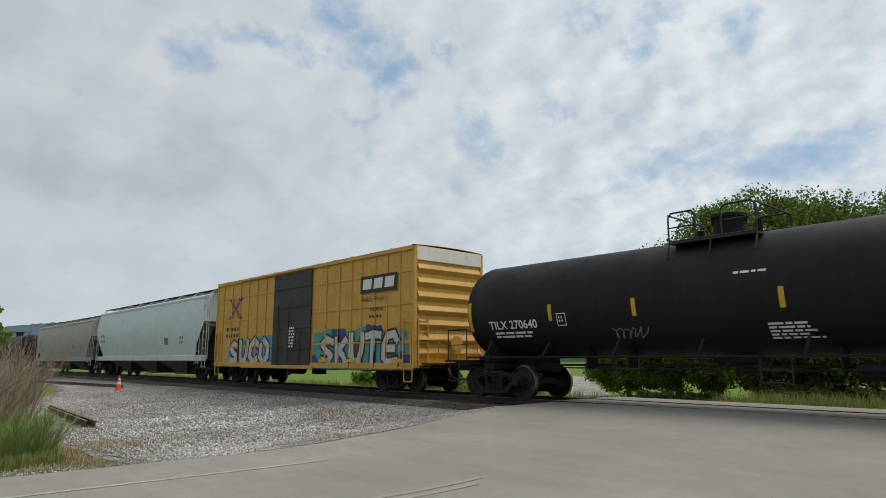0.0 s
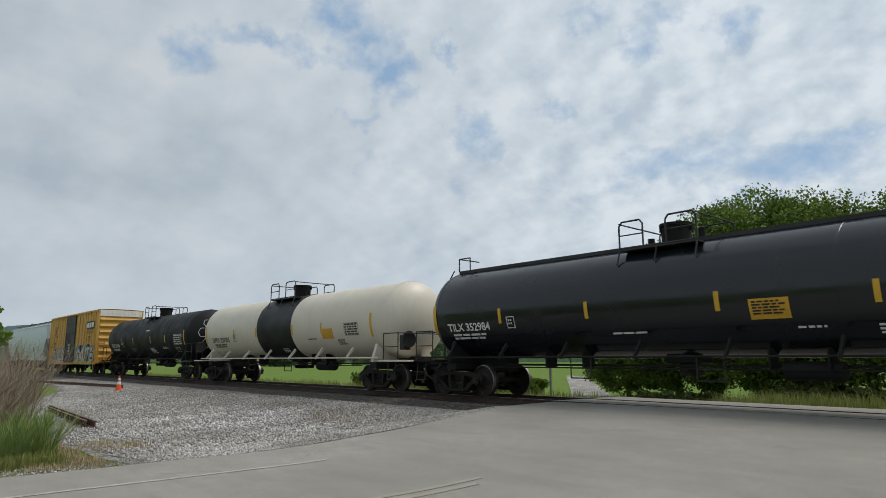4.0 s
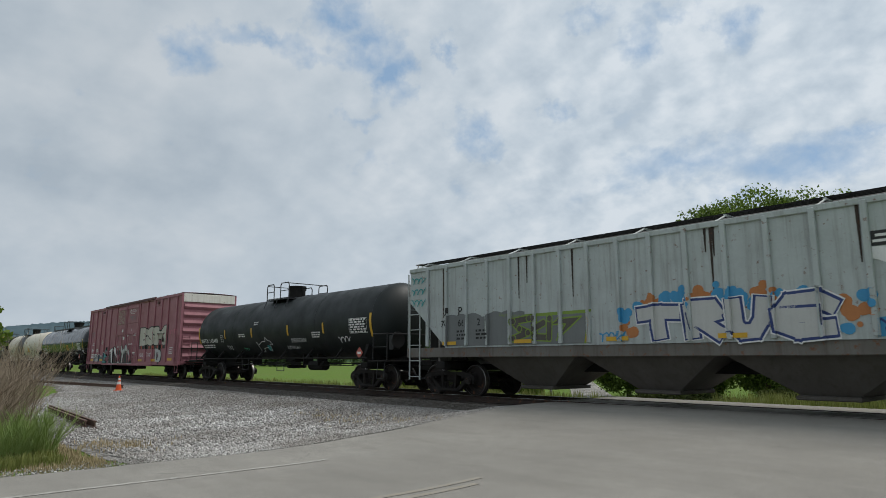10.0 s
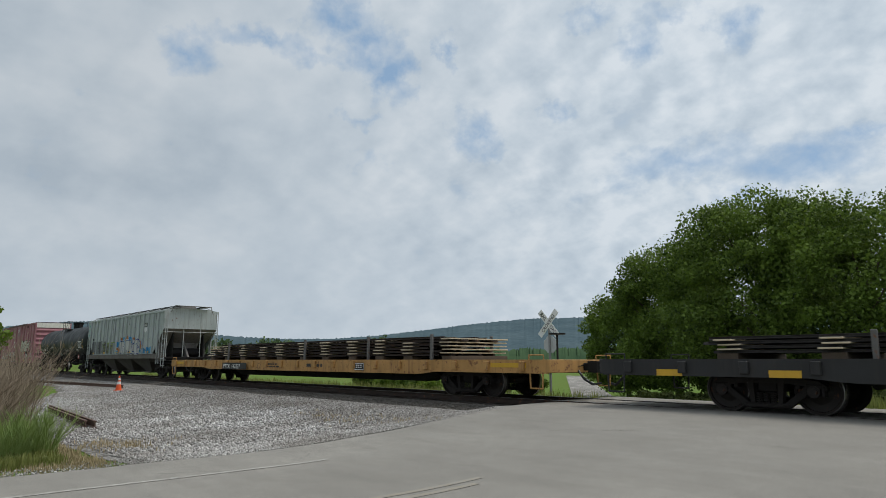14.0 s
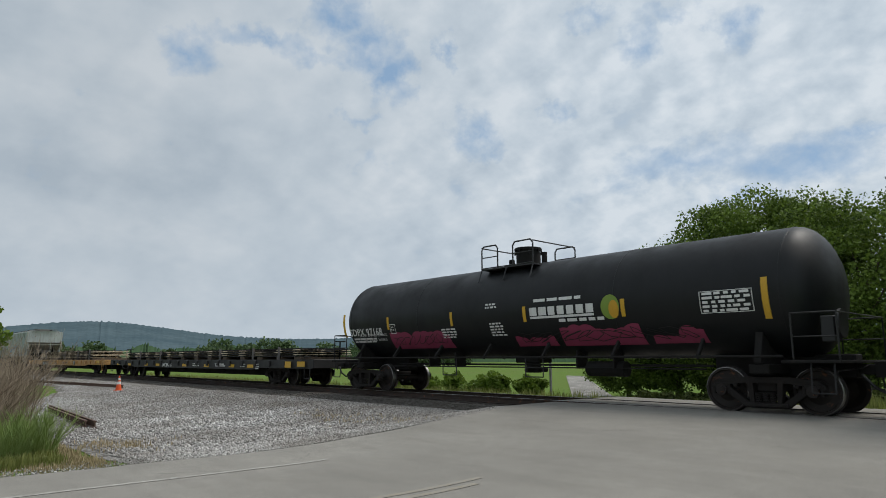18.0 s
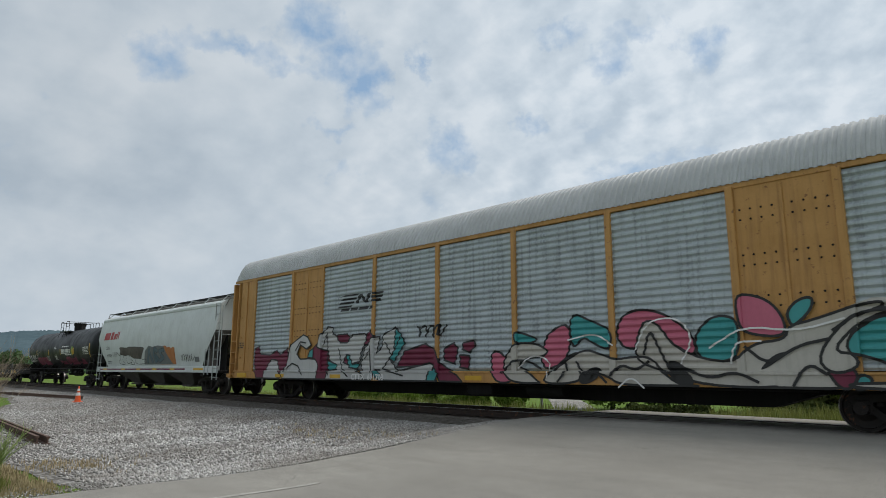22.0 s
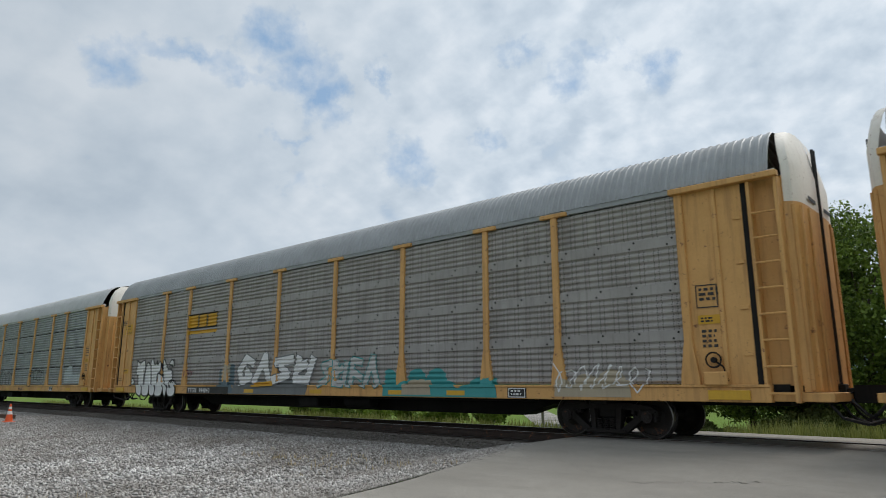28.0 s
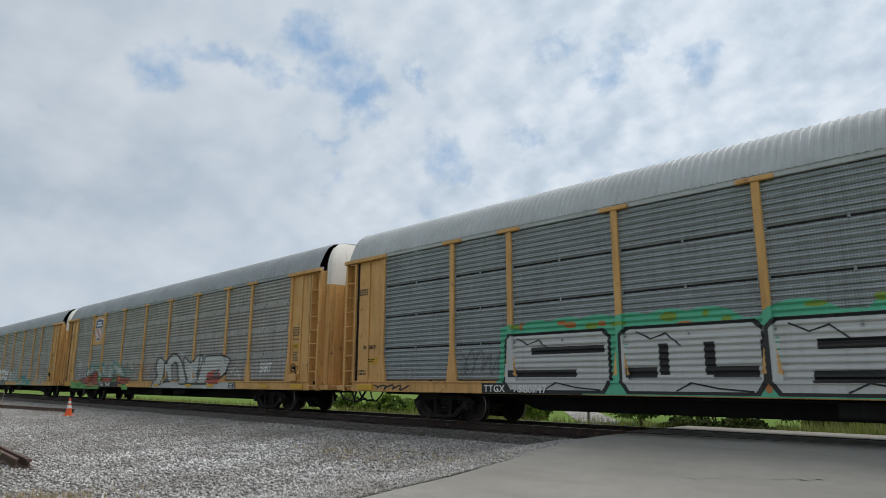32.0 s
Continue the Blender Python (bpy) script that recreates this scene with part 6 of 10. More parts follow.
marks(box_ns, ND, scribble(0.6, 1.75, 3.5, 3.92, 9, 7, 0.045), M["spray_ash"], "tag", "black sprayed tag")
for k in range(3):
    marks(box_ns, ND, [q for j in range(5) for q in stroke([(-1.92 + 0.28 * j + 0.24 * u, 4.04 - 0.32 * k + 0.27 * v) for u, v in STROKES[(j * 2 + k) % 6]], 0.045)], M["spray_tan"], "tag", "pale yellow sprayed tag")
marks(box_ns, ND, [rect(-0.98, -0.66, 2.87, 3.05), rect(-0.62, -0.28, 2.38, 2.56), rect(-1.0, -0.75, 2.5, 2.58)], M["white_mark"], "paper_placard", "white paper placards")
marks(box_ns, ND, bars(0.2, 2.62, 0.4, 0.05, 2, 31) + bars(1.4, 2.66, 0.75, 0.04, 2, 32) + bars(0.6, 2.05, 1.0, 0.05, 1, 33) + bars(-1.7, 1.9, 0.9, 0.05, 1, 34) + ring(1.1, 2.98, 0.07, 0.02) + bars(1.6, 1.5, 0.5, 0.05, 2, 35), M["white_mark"], "door_stencil", "white stencilled bars")
words(box_ns, ND, "SEAL", 1.45, 1.2, 0.12, M["white_mark"])
# low silver and teal piece across the doors
marks(box_ns, N0, lumps(-7.7, -6.2, 0.86, 1.75, 12, 40, 0.35, 0.4), M["spray_ash"], "graffiti_cloud", "dark sprayed patch")
hull(box_ns, N0, [(-6.4, 0.86), (-6.3, 1.5), (-5.7, 1.3), (-5.0, 1.6), (-4.5, 0.86)], M["spray_slate"], M["spray_chalk"], 0.04, 0.005, "graffiti_cloud", "dull teal sprayed patch")
hull(box_ns, ND, [(-3.6, 0.84), (1.56, 0.84), (1.2, 1.25), (0.5, 1.5), (-0.6, 1.75), (-2.2, 1.7), (-3.4, 1.45)], M["black_mark"], M["spray_chalk"], 0.025, 0.002, "graffiti_shadow", "black sprayed block shadow")
vern = (("teal", [(-5.0, 0.86), (-4.3, 1.85), (-3.94, 1.94), (-3.95, 1.75), (-4.4, 1.6), (-4.3, 1.4), (-3.95, 1.42), (-4.0, 1.25), (-4.6, 1.2), (-4.7, 1.0), (-3.85, 0.98), (-3.9, 0.86)]), ("chalk", [(-3.57, 1.6), (-3.0, 1.85), (-2.4, 1.88), (-2.45, 1.7), (-2.75, 1.65), (-2.55, 0.86), (-2.85, 0.86), (-3.1, 1.6)]), ("chalk", [(-2.34, 1.97), (-1.95, 1.85), (-1.75, 1.5), (-1.3, 1.3), (-1.05, 0.86), (-1.35, 0.86), (-1.6, 1.2), (-2.0, 1.35), (-2.3, 1.55)]), ("silver", [(-1.06, 1.65), (-0.66, 2.08), (-0.45, 1.7), (-0.21, 1.79), (0.0, 1.95), (-0.1, 1.6), (-0.4, 0.86), (-0.6, 0.86), (-0.55, 1.5)]), ("silver", [(-0.1, 1.9), (0.24, 2.08), (0.55, 1.85), (1.0, 1.65), (1.24, 1.33), (0.95, 1.2), (0.6, 1.55), (0.2, 1.65), (0.1, 1.4), (-0.05, 1.7)]))
for k, (c, pts) in enumerate(vern):
    hull(box_ns, ND, pts, M["spray_" + c], M["black_mark"], 0.045, 0.006 + 0.003 * k, "graffiti", "slanted sprayed letter form")
marks(box_ns, proud(N0, 0.012), scribble(-7.7, -6.3, 0.9, 1.5, 41, 9, 0.035) + scribble(-8.0, -6.4, 0.88, 1.15, 42, 9, 0.03), M["white_mark"], "tag", "white sprayed tag")
graf(box_ns, N0, "BSM", 2.62, 1.92, 4.75, 1.1, M["spray_putty"], M["black_mark"], 0.075, 0.045, 0.006, 0.0, 0.95)
marks(box_ns, proud(N0, 0.004), lumps(2.6, 7.3, 1.72, 2.0, 14, 30, 0.1, 0.6), M["black_mark"], "graffiti_shadow", "black drop shadow")
for k in range(6):
    x = 2.9 + k * 0.72
    marks(box_ns, proud(N0, 0.008), [[(x, 1.74), (x + 0.22, 1.74), (x + 0.16, 1.9), (x - 0.04, 1.9)]], M["spray_red"], "graffiti_accent", "red accent")
graf(box_ns, N0, "D", 5.55, 0.62 + 0.25, 1.0, 0.85, M["spray_silver"], M["black_mark"], 0.04, 0.07, 0.006)
words(box_ns, proud(N0, 0.003), "YEARS", 2.7, 1.25, 0.30, M["spray_chalk"], 0.0, 0.1, 1.0, 0.85, "tag")
marks(box_ns, N0, scribble(7.7, 8.9, 2.45, 2.8, 51, 8, 0.03), M["spray_pink"], "tag", "pale pink sprayed tag")
marks(box_ns, N0, scribble(4.0, 4.75, 1.2, 1.55, 53, 6, 0.03), M["spray_chalk"], "tag", "white sprayed tag")
marks(box_ns, proud(N0, 0.004), boxed(7.78, 8.3, 1.42, 1.74, 0.03) + bars(7.84, 1.6, 0.42, 0.07, 2, 61), M["white_mark"], "data_panel", "white outlined panel")
for x, z in ((-7.97, 1.07), (-5.6, 1.07), (-3.4, 1.07), (2.9, 1.05), (5.3, 1.05), (8.0, 1.1)):
    marks(box_ns, proud(flat_side(W, ns_posts), 0.028), [rect(x - 0.36, x + 0.36, z - 0.07, z + 0.07)], M["yellow_mark"], "reflective_stripe", "yellow reflective stripe")

# --- tank cars
def tank_common(car, mk, num, tx, size=0.34, st=(-7.45, -4.4, -1.9, 1.4, 4.35, 7.3), big=True, gap=1.0):
    cz = car["cz"]
    tank_text(car, num, tx, 1.9, size, mk, bold=0.006, gap=gap)
    tank_marks(car, bars(tx + 0.15, 1.74, 1.7, 0.065, 2, 3), mk, "small_print", "stencilled bars")
    for k, x in enumerate(st):
        end = k in (0, len(st) - 1)
        stripes(car, [x], 2.28, 0.85 if end else 0.42, 0.13 if end else 0.11)
    tank_marks(car, boxed(tx + 2.45, tx + 2.72, 1.93, 2.24, 0.022) + bars(tx + 2.5, 2.12, 0.17, 0.05, 2, 5), mk, "class_box", "small outlined box")


tank_common(tank1, M["white_mark"], "TILX 270640", -6.62, 0.33, (-7.35, -4.38, -1.9, 1.4, 3.9, 6.85))
tank_marks(tank1, bars(0.47, 2.83, 0.8, 0.05, 1, 7) + bars(1.03, 1.72, 1.0, 0.05, 5, 8) + bars(3.3, 1.76, 0.9, 0.045, 2, 9), M["white_mark"], "small_print", "white stencilled bars")
tank_marks(tank1, chart(5.3, 6.5, 1.92, 2.48), M["white_mark"], "data_chart", "white stencilled data chart")
tank_marks(tank1, boxed(5.3, 5.85, 1.46, 1.74, 0.025) + stroke([(5.45, 1.5), (5.5, 1.68)], 0.05), M["white_mark"], "class_box")
for k, run in enumerate(((0.0, 0.55), (1.05, 0.5), (2.1, 0.55), (3.14, 0.5), (4.2, 0.55), (5.2, 0.5))):
    a0, q = run
    b = MB()
    pts = []
    for j in range(9):
        u = 6.2832 * j / 8
        yy = -0.25 + (0.42 + 0.27 * math.cos(u)) * math.cos(a0 + (0.3 + 0.04 * k) * math.sin(u))
        zz = 2.55 + (0.42 + 0.05 * k + 0.27 * math.cos(u)) * math.sin(a0 + (0.3 + 0.04 * k) * math.sin(u))
        rr = min(math.hypot(yy, zz - 2.48) / 1.38, 0.99)
        pts.append((8.0 - 0.72 * (1 - math.sqrt(1 - rr * rr)) + 0.006, yy, zz))
    b.tube(pts, 0.014, 4)
    b.done("chalk_petal", M["white_mark"], tank1, "white chalk loop on the end")
tank_marks(tank1, scribble(-2.6, -1.7, 1.45, 1.85, 3, 10, 0.03), M["spray_ash"], "tag", "faint grey tag")
tank_common(tank2, M["black_mark"], "DPRX 259305", -6.8, 0.34, (-7.5, -4.25, -1.97, 1.35, 3.6, 6.9))
tank_marks(tank2, bars(2.46, 1.84, 0.8, 0.05, 1, 7) + bars(4.6, 1.75, 0.6, 0.05, 3, 8), M["black_mark"], "small_print", "black stencilled bars")
tank_marks(tank2, chart(5.2, 6.1, 1.95, 2.4), M["black_mark"], "data_chart", "black stencilled data chart")
tank_marks(tank2, [rect(3.6, 4.4, 1.85, 2.25)], M["spray_gold"], "yellow_placard", "yellow painted notice")
tank_marks(tank2, bars(0.05, 1.42, 0.6, 0.05, 3, 9), M["white_mark"], "small_print", d=0.02)
tank_common(tank3, M["white_mark"], "TILX 352984", -7.05, 0.33, (-7.6, -4.85, -1.92, 1.41, 4.34, 7.4))
tank_marks(tank3, [rect(2.06, 2.84, 1.85, 2.28)], M["spray_gold"], "yellow_placard", "yellow painted notice")
tank_marks(tank3, bars(2.12, 2.2, 0.66, 0.035, 5, 4), M["black_mark"], "small_print", d=0.013)
tank_marks(tank3, chart(5.66, 6.76, 1.84, 2.38, 4, 6), M["white_mark"], "data_chart", "white stencilled data chart")
tank_marks(tank3, bars(-1.3, 1.62, 1.05, 0.05, 1, 5) + bars(2.9, 1.62, 0.55, 0.05, 1, 6) + bars(4.26, 1.62, 0.95, 0.05, 3, 7) + bars(6.9, 1.75, 0.6, 0.05, 4, 8), M["white_mark"], "small_print", "white stencilled bars")
tank_common(tank4, M["white_mark"], "WFRX 160449", -7.6, 0.30, (-7.75, -4.62, -1.75, 1.6, 4.39, 7.55), gap=1.15)
tank_marks(tank4, bars(-3.1, 2.2, 0.7, 0.05, 2, 5) + bars(-1.5, 2.7, 0.45, 0.05, 2, 6) + bars(3.5, 2.1, 0.8, 0.05, 3, 7), M["white_mark"], "small_print", "white stencilled bars")
tank_marks(tank4, chart(6.2, 7.3, 2.02, 2.55, 6, 6), M["white_mark"], "data_chart", "white stencilled data chart")
tank_text(tank4, "MEXICAN", 1.76, 1.75, 0.27, M["spray_chalk"], shear=0.1)
tank_text(tank4, "AZTECA !", 1.12, 1.42, 0.25, M["spray_chalk"])
tank_marks(tank4, stroke([(-1.5, 1.25), (-1.35, 1.5), (-1.45, 1.85), (-1.3, 1.7), (-0.9, 1.85), (-0.6, 1.85), (-0.5, 2.05), (-0.35, 1.9), (-0.1, 1.85), (-0.02, 1.7), (-0.25, 1.72), (-0.3, 1.5), (-0.45, 1.3), (-0.55, 1.55), (-1.0, 1.5), (-1.15, 1.28), (-1.3, 1.28)], 0.03), M["spray_chalk"], "chalk_drawing", "white outline of a bull")
tank_marks(tank4, [[(-0.62, 1.35), (-0.35, 1.35), (-0.28, 1.6), (-0.5, 1.68), (-0.66, 1.55)]], M["spray_teal"], "chalk_drawing", "teal patch", d=0.006)
tank_marks(tank4, scribble(-4.7, -4.15, 1.45, 1.78, 3, 6, 0.025) + scribble(5.35, 6.1, 1.62, 1.98, 4, 6, 0.035), M["spray_chalk"], "tag", "white sprayed tag")
tank_marks(tank4, scribble(-3.0, -2.5, 1.38, 1.6, 5, 6, 0.03), M["spray_mint"], "tag", "green sprayed tag")
tank_common(tank5, M["white_mark"], "SDPX 97168", -7.6, 0.36, (-7.9, -5.25, -2.07, 0.86, 3.93, 7.2), gap=1.05)
tank_text(tank5, "LD LMT  205100LB  93000KG", -7.05, 1.86, 0.13, M["white_mark"])
tank_text(tank5, "LT WT   80900LB  36700KG", -7.05, 1.68, 0.13, M["white_mark"])
tank_marks(tank5, lumps(-5.3, -2.3, 1.3, 1.98, 5, 40, 0.2, 0.75), M["spray_magenta"], "graffiti", "dull pink sprayed bubbles")
tank_marks(tank5, lumps(0.3, 1.7, 1.3, 1.7, 6, 30, 0.2, 0.6) + lumps(1.9, 4.3, 1.28, 1.95, 7, 40, 0.2, 0.75) + lumps(4.5, 5.8, 1.3, 1.8, 8, 30, 0.3, 0.5), M["spray_magenta"], "graffiti", "dull pink sprayed bubbles")
tank_marks(tank5, scribble(-5.1, -2.5, 1.4, 1.9, 15, 16, 0.02), M["black_mark"], "graffiti_line", d=0.014)
tank_marks(tank5, scribble(0.5, 5.6, 1.4, 1.85, 16, 24, 0.02), M["black_mark"], "graffiti_line", d=0.014)
tank_marks(tank5, [rect(1.05, 3.1, 2.14, 2.2), rect(1.05, 1.3, 2.22, 2.44), rect(1.36, 1.62, 2.22, 2.44), rect(1.68, 1.9, 2.22, 2.44), rect(1.98, 2.2, 2.22, 2.44), rect(2.28, 2.5, 2.22, 2.44), rect(2.58, 2.8, 2.22, 2.44), rect(2.88, 3.1, 2.22, 2.44)] + bars(1.2, 2.58, 1.9, 0.08, 1, 3) + bars(2.0, 2.02, 1.7, 0.08, 1, 4), M["white_mark"], "emblem_bar", "white blocks of an emblem")
tank_marks(tank5, disc(3.58, 2.32, 0.26, 20, 0.30), M["spray_leafgreen"], "emblem_leaf", "green leaf emblem")
tank_marks(tank5, disc(3.68, 2.26, 0.14, 16, 0.22), M["spray_gold"], "emblem_leaf", "yellow leaf emblem", d=0.013)
tank_marks(tank5, chart(5.84, 6.95, 2.04, 2.5, 8, 5), M["white_mark"], "data_chart", "white stencilled data chart")
tank_marks(tank5, bars(-0.6, 2.6, 0.5, 0.05, 2, 3) + bars(-0.5, 2.05, 0.6, 0.05, 5, 4) + bars(-2.6, 1.95, 0.7, 0.05, 4, 5), M["white_mark"], "small_print", "white stencilled bars")
for car, x in ((tank3, 6.96), (tank4, 6.94)):
    b = MB()
    b.prism([(x, 1.1), (x + 0.21, 1.31), (x, 1.52), (x - 0.21, 1.31)], -1.40, -1.385, "y")
    pl = b.done("hazard_placard", M["spray_red"], car, "red diamond placard with white bar")
    b = MB()
    b.box(x - 0.11, x + 0.11, -1.406, -1.40, 1.27, 1.35)
    b.done("placard_bar", M["white_mark"], pl)

# --- ribbed grey hopper
up_posts = [(-7.3 + 14.6 * k / 17 - 0.056, -7.3 + 14.6 * k / 17 + 0.056, 0.08) for k in range(18)]
U = flat_side(1.56, up_posts)
words(hop_up, U, "U", -6.62, 2.36, 0.36, M["black_mark"], 0.006)
words(hop_up, U, "P", -5.95, 2.36, 0.36, M["black_mark"], 0.006)
for nw, nx in (("75", -6.7), ("66", -5.95), ("2", -5.15)):
    words(hop_up, proud(U, 0.006), nw, nx, 2.04, 0.28, M["black_mark"], 0.004, gap=1.05)
marks(hop_up, proud(U, 0.006), bars(-6.0, 1.86, 0.5, 0.06, 3, 3) + bars(-5.2, 1.86, 0.6, 0.06, 3, 4), M["black_mark"], "small_print")
marks(hop_up, U, lumps(-6.45, -3.3, 1.46, 2.42, 5, 50, 0.10, 0.75), M["spray_ash"], "graffiti_cloud", "dull grey sprayed block")
marks(hop_up, U, [[(-4.2, 1.46), (-1.36, 1.46), (-1.22, 2.28), (-3.6, 2.26), (-4.3, 2.34)]], M["spray_leafgreen"], "graffiti_cloud", "lime sprayed edge")
marks(hop_up, proud(U, 0.003), [[(-4.3, 1.46), (-1.46, 1.46), (-1.30, 2.20), (-3.6, 2.18), (-4.3, 2.26)]], M["spray_ash"], "graffiti_cloud", "grey sprayed block")
fat(hop_up, U, "bd", -3.9, 1.52, 1.5, 0.68, 0.15, ((0.06, M["spray_leafgreen"]), (0.0, M["hop_under"])), 0.006, 2)
hull(hop_up, U, [(-2.3, 1.55), (-1.5, 2.12), (-2.2, 2.1), (-2.5, 1.95), (-2.0, 1.95)], M["hop_under"], M["spray_leafgreen"], 0.04, 0.008)
marks(hop_up, proud(U, 0.004), [[(-1.42, 1.5), (-1.34, 1.5), (-1.26, 2.0), (-1.32, 2.1)]], M["spray_gold"], "graffiti_line", "yellow sprayed edge")
spots = {"spray_blue": [], "spray_orange": []}
rr = random.Random(12)
for k in range(150):
    x = rr.uniform(-0.5, 4.75)
    arch = 2.22 + 0.10 * math.sin(max(x, 0) * 0.9)
    z = rr.gauss(arch, 0.085) if 0.0 < x < 3.9 else rr.uniform(1.55, 2.2)
    spots["spray_blue" if math.sin(x * 5.1 + z * 4) + rr.uniform(-0.5, 0.5) > -0.1 else "spray_orange"] += disc(x, z + 0.06, rr.uniform(0.04, 0.13), 12)
for nm in ("spray_orange", "spray_blue"):
    marks(hop_up, proud(U, 0.002 if nm == "spray_blue" else 0.0), spots[nm], M[nm], "graffiti_cloud", "soft sprayed colour spots")
fat(hop_up, U, "TRUE", 0.02, 1.46, 4.1, 0.84, 0.28, ((0.17, M["spray_chalk"]), (0.11, M["spray_navy"]), (0.0, M["spray_silver"])), 0.007, 4, 0.0, 0.004, False, [1.1, 1.0, 0.9, 1.2], "graffiti", "pale silver bubble letter", 0.06)
marks(hop_up, U, scribble(-1.0, -0.2, 1.46, 1.75, 31, 10, 0.03), M["spray_blue"], "tag", "small blue sprayed tag")
marks(hop_up, U, lumps(4.75, 6.2, 1.46, 1.9, 9, 30, 0.3, 0.6), M["spray_blue"], "graffiti_cloud", "blue sprayed patch")
marks(hop_up, proud(U, 0.004), scribble(4.8, 5.5, 1.5, 1.8, 12, 8, 0.04), M["spray_navy"], "tag", "dark blue tag")
for z, q in ((3.55, 14), (3.2, 15), (2.85, 16)):
    marks(hop_up, flat_side(1.57), scribble(-8.1, -7.35, z - 0.14, z + 0.14, q, 7, 0.035), M["spray_teal"], "tag", "thin teal tag")
b = flat_side(1.565)
marks(hop_up, b, [rect(4.72, 5.32, 3.05, 3.32)], M["black_mark"], "shield_field", "black top of a faded shield")
marks(hop_up, b, [[(4.74, 3.04), (5.3, 3.04), (5.28, 2.84), (5.02, 2.72), (4.76, 2.84)]], M["spray_chalk"], "shield_field", "faded white shield")
marks(hop_up, proud(b, 0.005), [rect(4.85, 5.2, 3.21, 3.26), rect(4.8, 5.24, 3.11, 3.16)], M["white_mark"], "shield_bar")
for x in (-6.3, -3.4, -0.5, 2.2, 5.6):
    marks(hop_up, proud(flat_side(1.565), 0.03), [rect(x - 0.3, x + 0.3, 1.5, 1.6)], M["yellow_mark"], "reflective_stripe", "yellow reflective stripe")
rust_run = random.Random(3)
for k in range(9):
    x = rust_run.uniform(-6.8, 6.8)
    L = rust_run.uniform(0.5, 1.8)
    marks(hop_up, proud(U, 0.001), [[(x, 3.9), (x + 0.07, 3.9), (x + 0.045, 3.9 - L), (x + 0.02, 3.9 - L)]], M["rust_rail"], "rust_streak", "rust streak")

# --- light grey hopper
hop_soo["dx"] = -0.5
H = (on_hopper(hop_soo), [], [1.3 + 0.12 * k for k in range(22)])
for xa, xb, hgt in ((-6.2, -5.3, 0.40), (-5.15, -4.75, 0.42), (-4.65, -4.3, 0.30), (-4.2, -4.08, 0.42), (-3.98, -3.84, 0.42)):
    marks(hop_soo, H, [[(xa, 2.75), (xb, 2.75), (xb + 0.12, 2.75 + hgt), (xa + 0.12, 2.75 + hgt)]], M["red_mark"], "emblem_bar", "slanted red emblem block")
words(hop_soo, H, "SOO", -5.68, 2.2, 0.26, M["black_mark"])
words(hop_soo, H, "115968", -5.6, 1.76, 0.26, M["black_mark"])
marks(hop_soo, H, bars(-5.6, 1.5, 0.9, 0.05, 2, 3), M["spray_ash"], "small_print")
hull(hop_soo, H, [(-3.54, 2.25), (-3.28, 2.28), (-2.42, 2.23), (-2.02, 2.28), (-1.2, 2.26), (-0.01, 2.2), (0.06, 2.14), (-0.26, 1.8), (-0.38, 1.63), (-1.48, 1.66), (-1.85, 1.78), (-2.18, 1.85), (-2.72, 1.81), (-3.44, 1.9), (-3.36, 2.08)], M["spray_umber"], M["black_mark"], 0.02, 0.004, "graffiti", "faded brown sprayed block")
for run in ([(-3.9, 2.01), (-3.6, 1.84), (-3.3, 1.83), (-3.38, 1.62), (-3.77, 1.52), (-3.54, 1.37), (-2.64, 1.33), (-3.16, 1.55), (-2.86, 1.82)], [(-2.16, 2.2), (-2.53, 1.56), (-2.4, 1.38), (-1.94, 1.43), (-1.68, 1.49), (-2.04, 1.34), (-1.32, 1.33), (-1.55, 1.51), (-1.86, 1.6)], [(-1.18, 1.59), (-1.25, 1.48), (-0.97, 1.35), (-0.19, 1.36), (0.24, 1.42), (0.35, 1.52), (0.25, 1.6), (-0.22, 1.6)], [(-3.3, 1.83), (-2.95, 2.1), (-2.75, 1.9)], [(-2.0, 1.75), (-1.75, 2.15), (-1.45, 2.05), (-1.6, 1.75)], [(-1.1, 1.72), (-0.9, 2.1), (-0.6, 1.75)]):
    marks(hop_soo, proud(H, 0.012), stroke(rounded(run, False), 0.028), M["black_mark"], "graffiti_line", "thin black letter outline")
marks(hop_soo, H, scribble(-4.7, -3.9, 1.75, 2.1, 21, 10, 0.02), M["spray_ash"], "tag", "grey sprayed tag")
marks(hop_soo, H, scribble(4.6, 5.95, 1.42, 1.8, 22, 12, 0.03), M["black_mark"], "tag", "black sprayed tag")
marks(hop_soo, H, [rect(6.05, 6.5, 1.42, 1.64)], M["spray_ash"], "data_panel", "dark data panel")
marks(hop_soo, H, lumps(2.0, 3.95, 1.32, 2.25, 23, 50, 0.2, 0.66), M["spray_orange"], "graffiti_cloud", "rust red sprayed halo")
hull(hop_soo, H, [(-0.05, 1.33), (3.6, 1.33), (3.1, 1.7), (2.6, 2.2), (1.9, 2.26), (1.2, 2.2), (0.7, 2.28), (0.2, 2.0)], M["spray_ash"], None, 0.03, 0.004, "graffiti_cloud", "slate grey sprayed block")
fat(hop_soo, H, "ceb", 0.4, 1.40, 2.3, 0.74, 0.16, ((0.05, M["black_mark"]), (0.0, M["spray_slate"])), 0.008, 5, 0.0, 0.003)
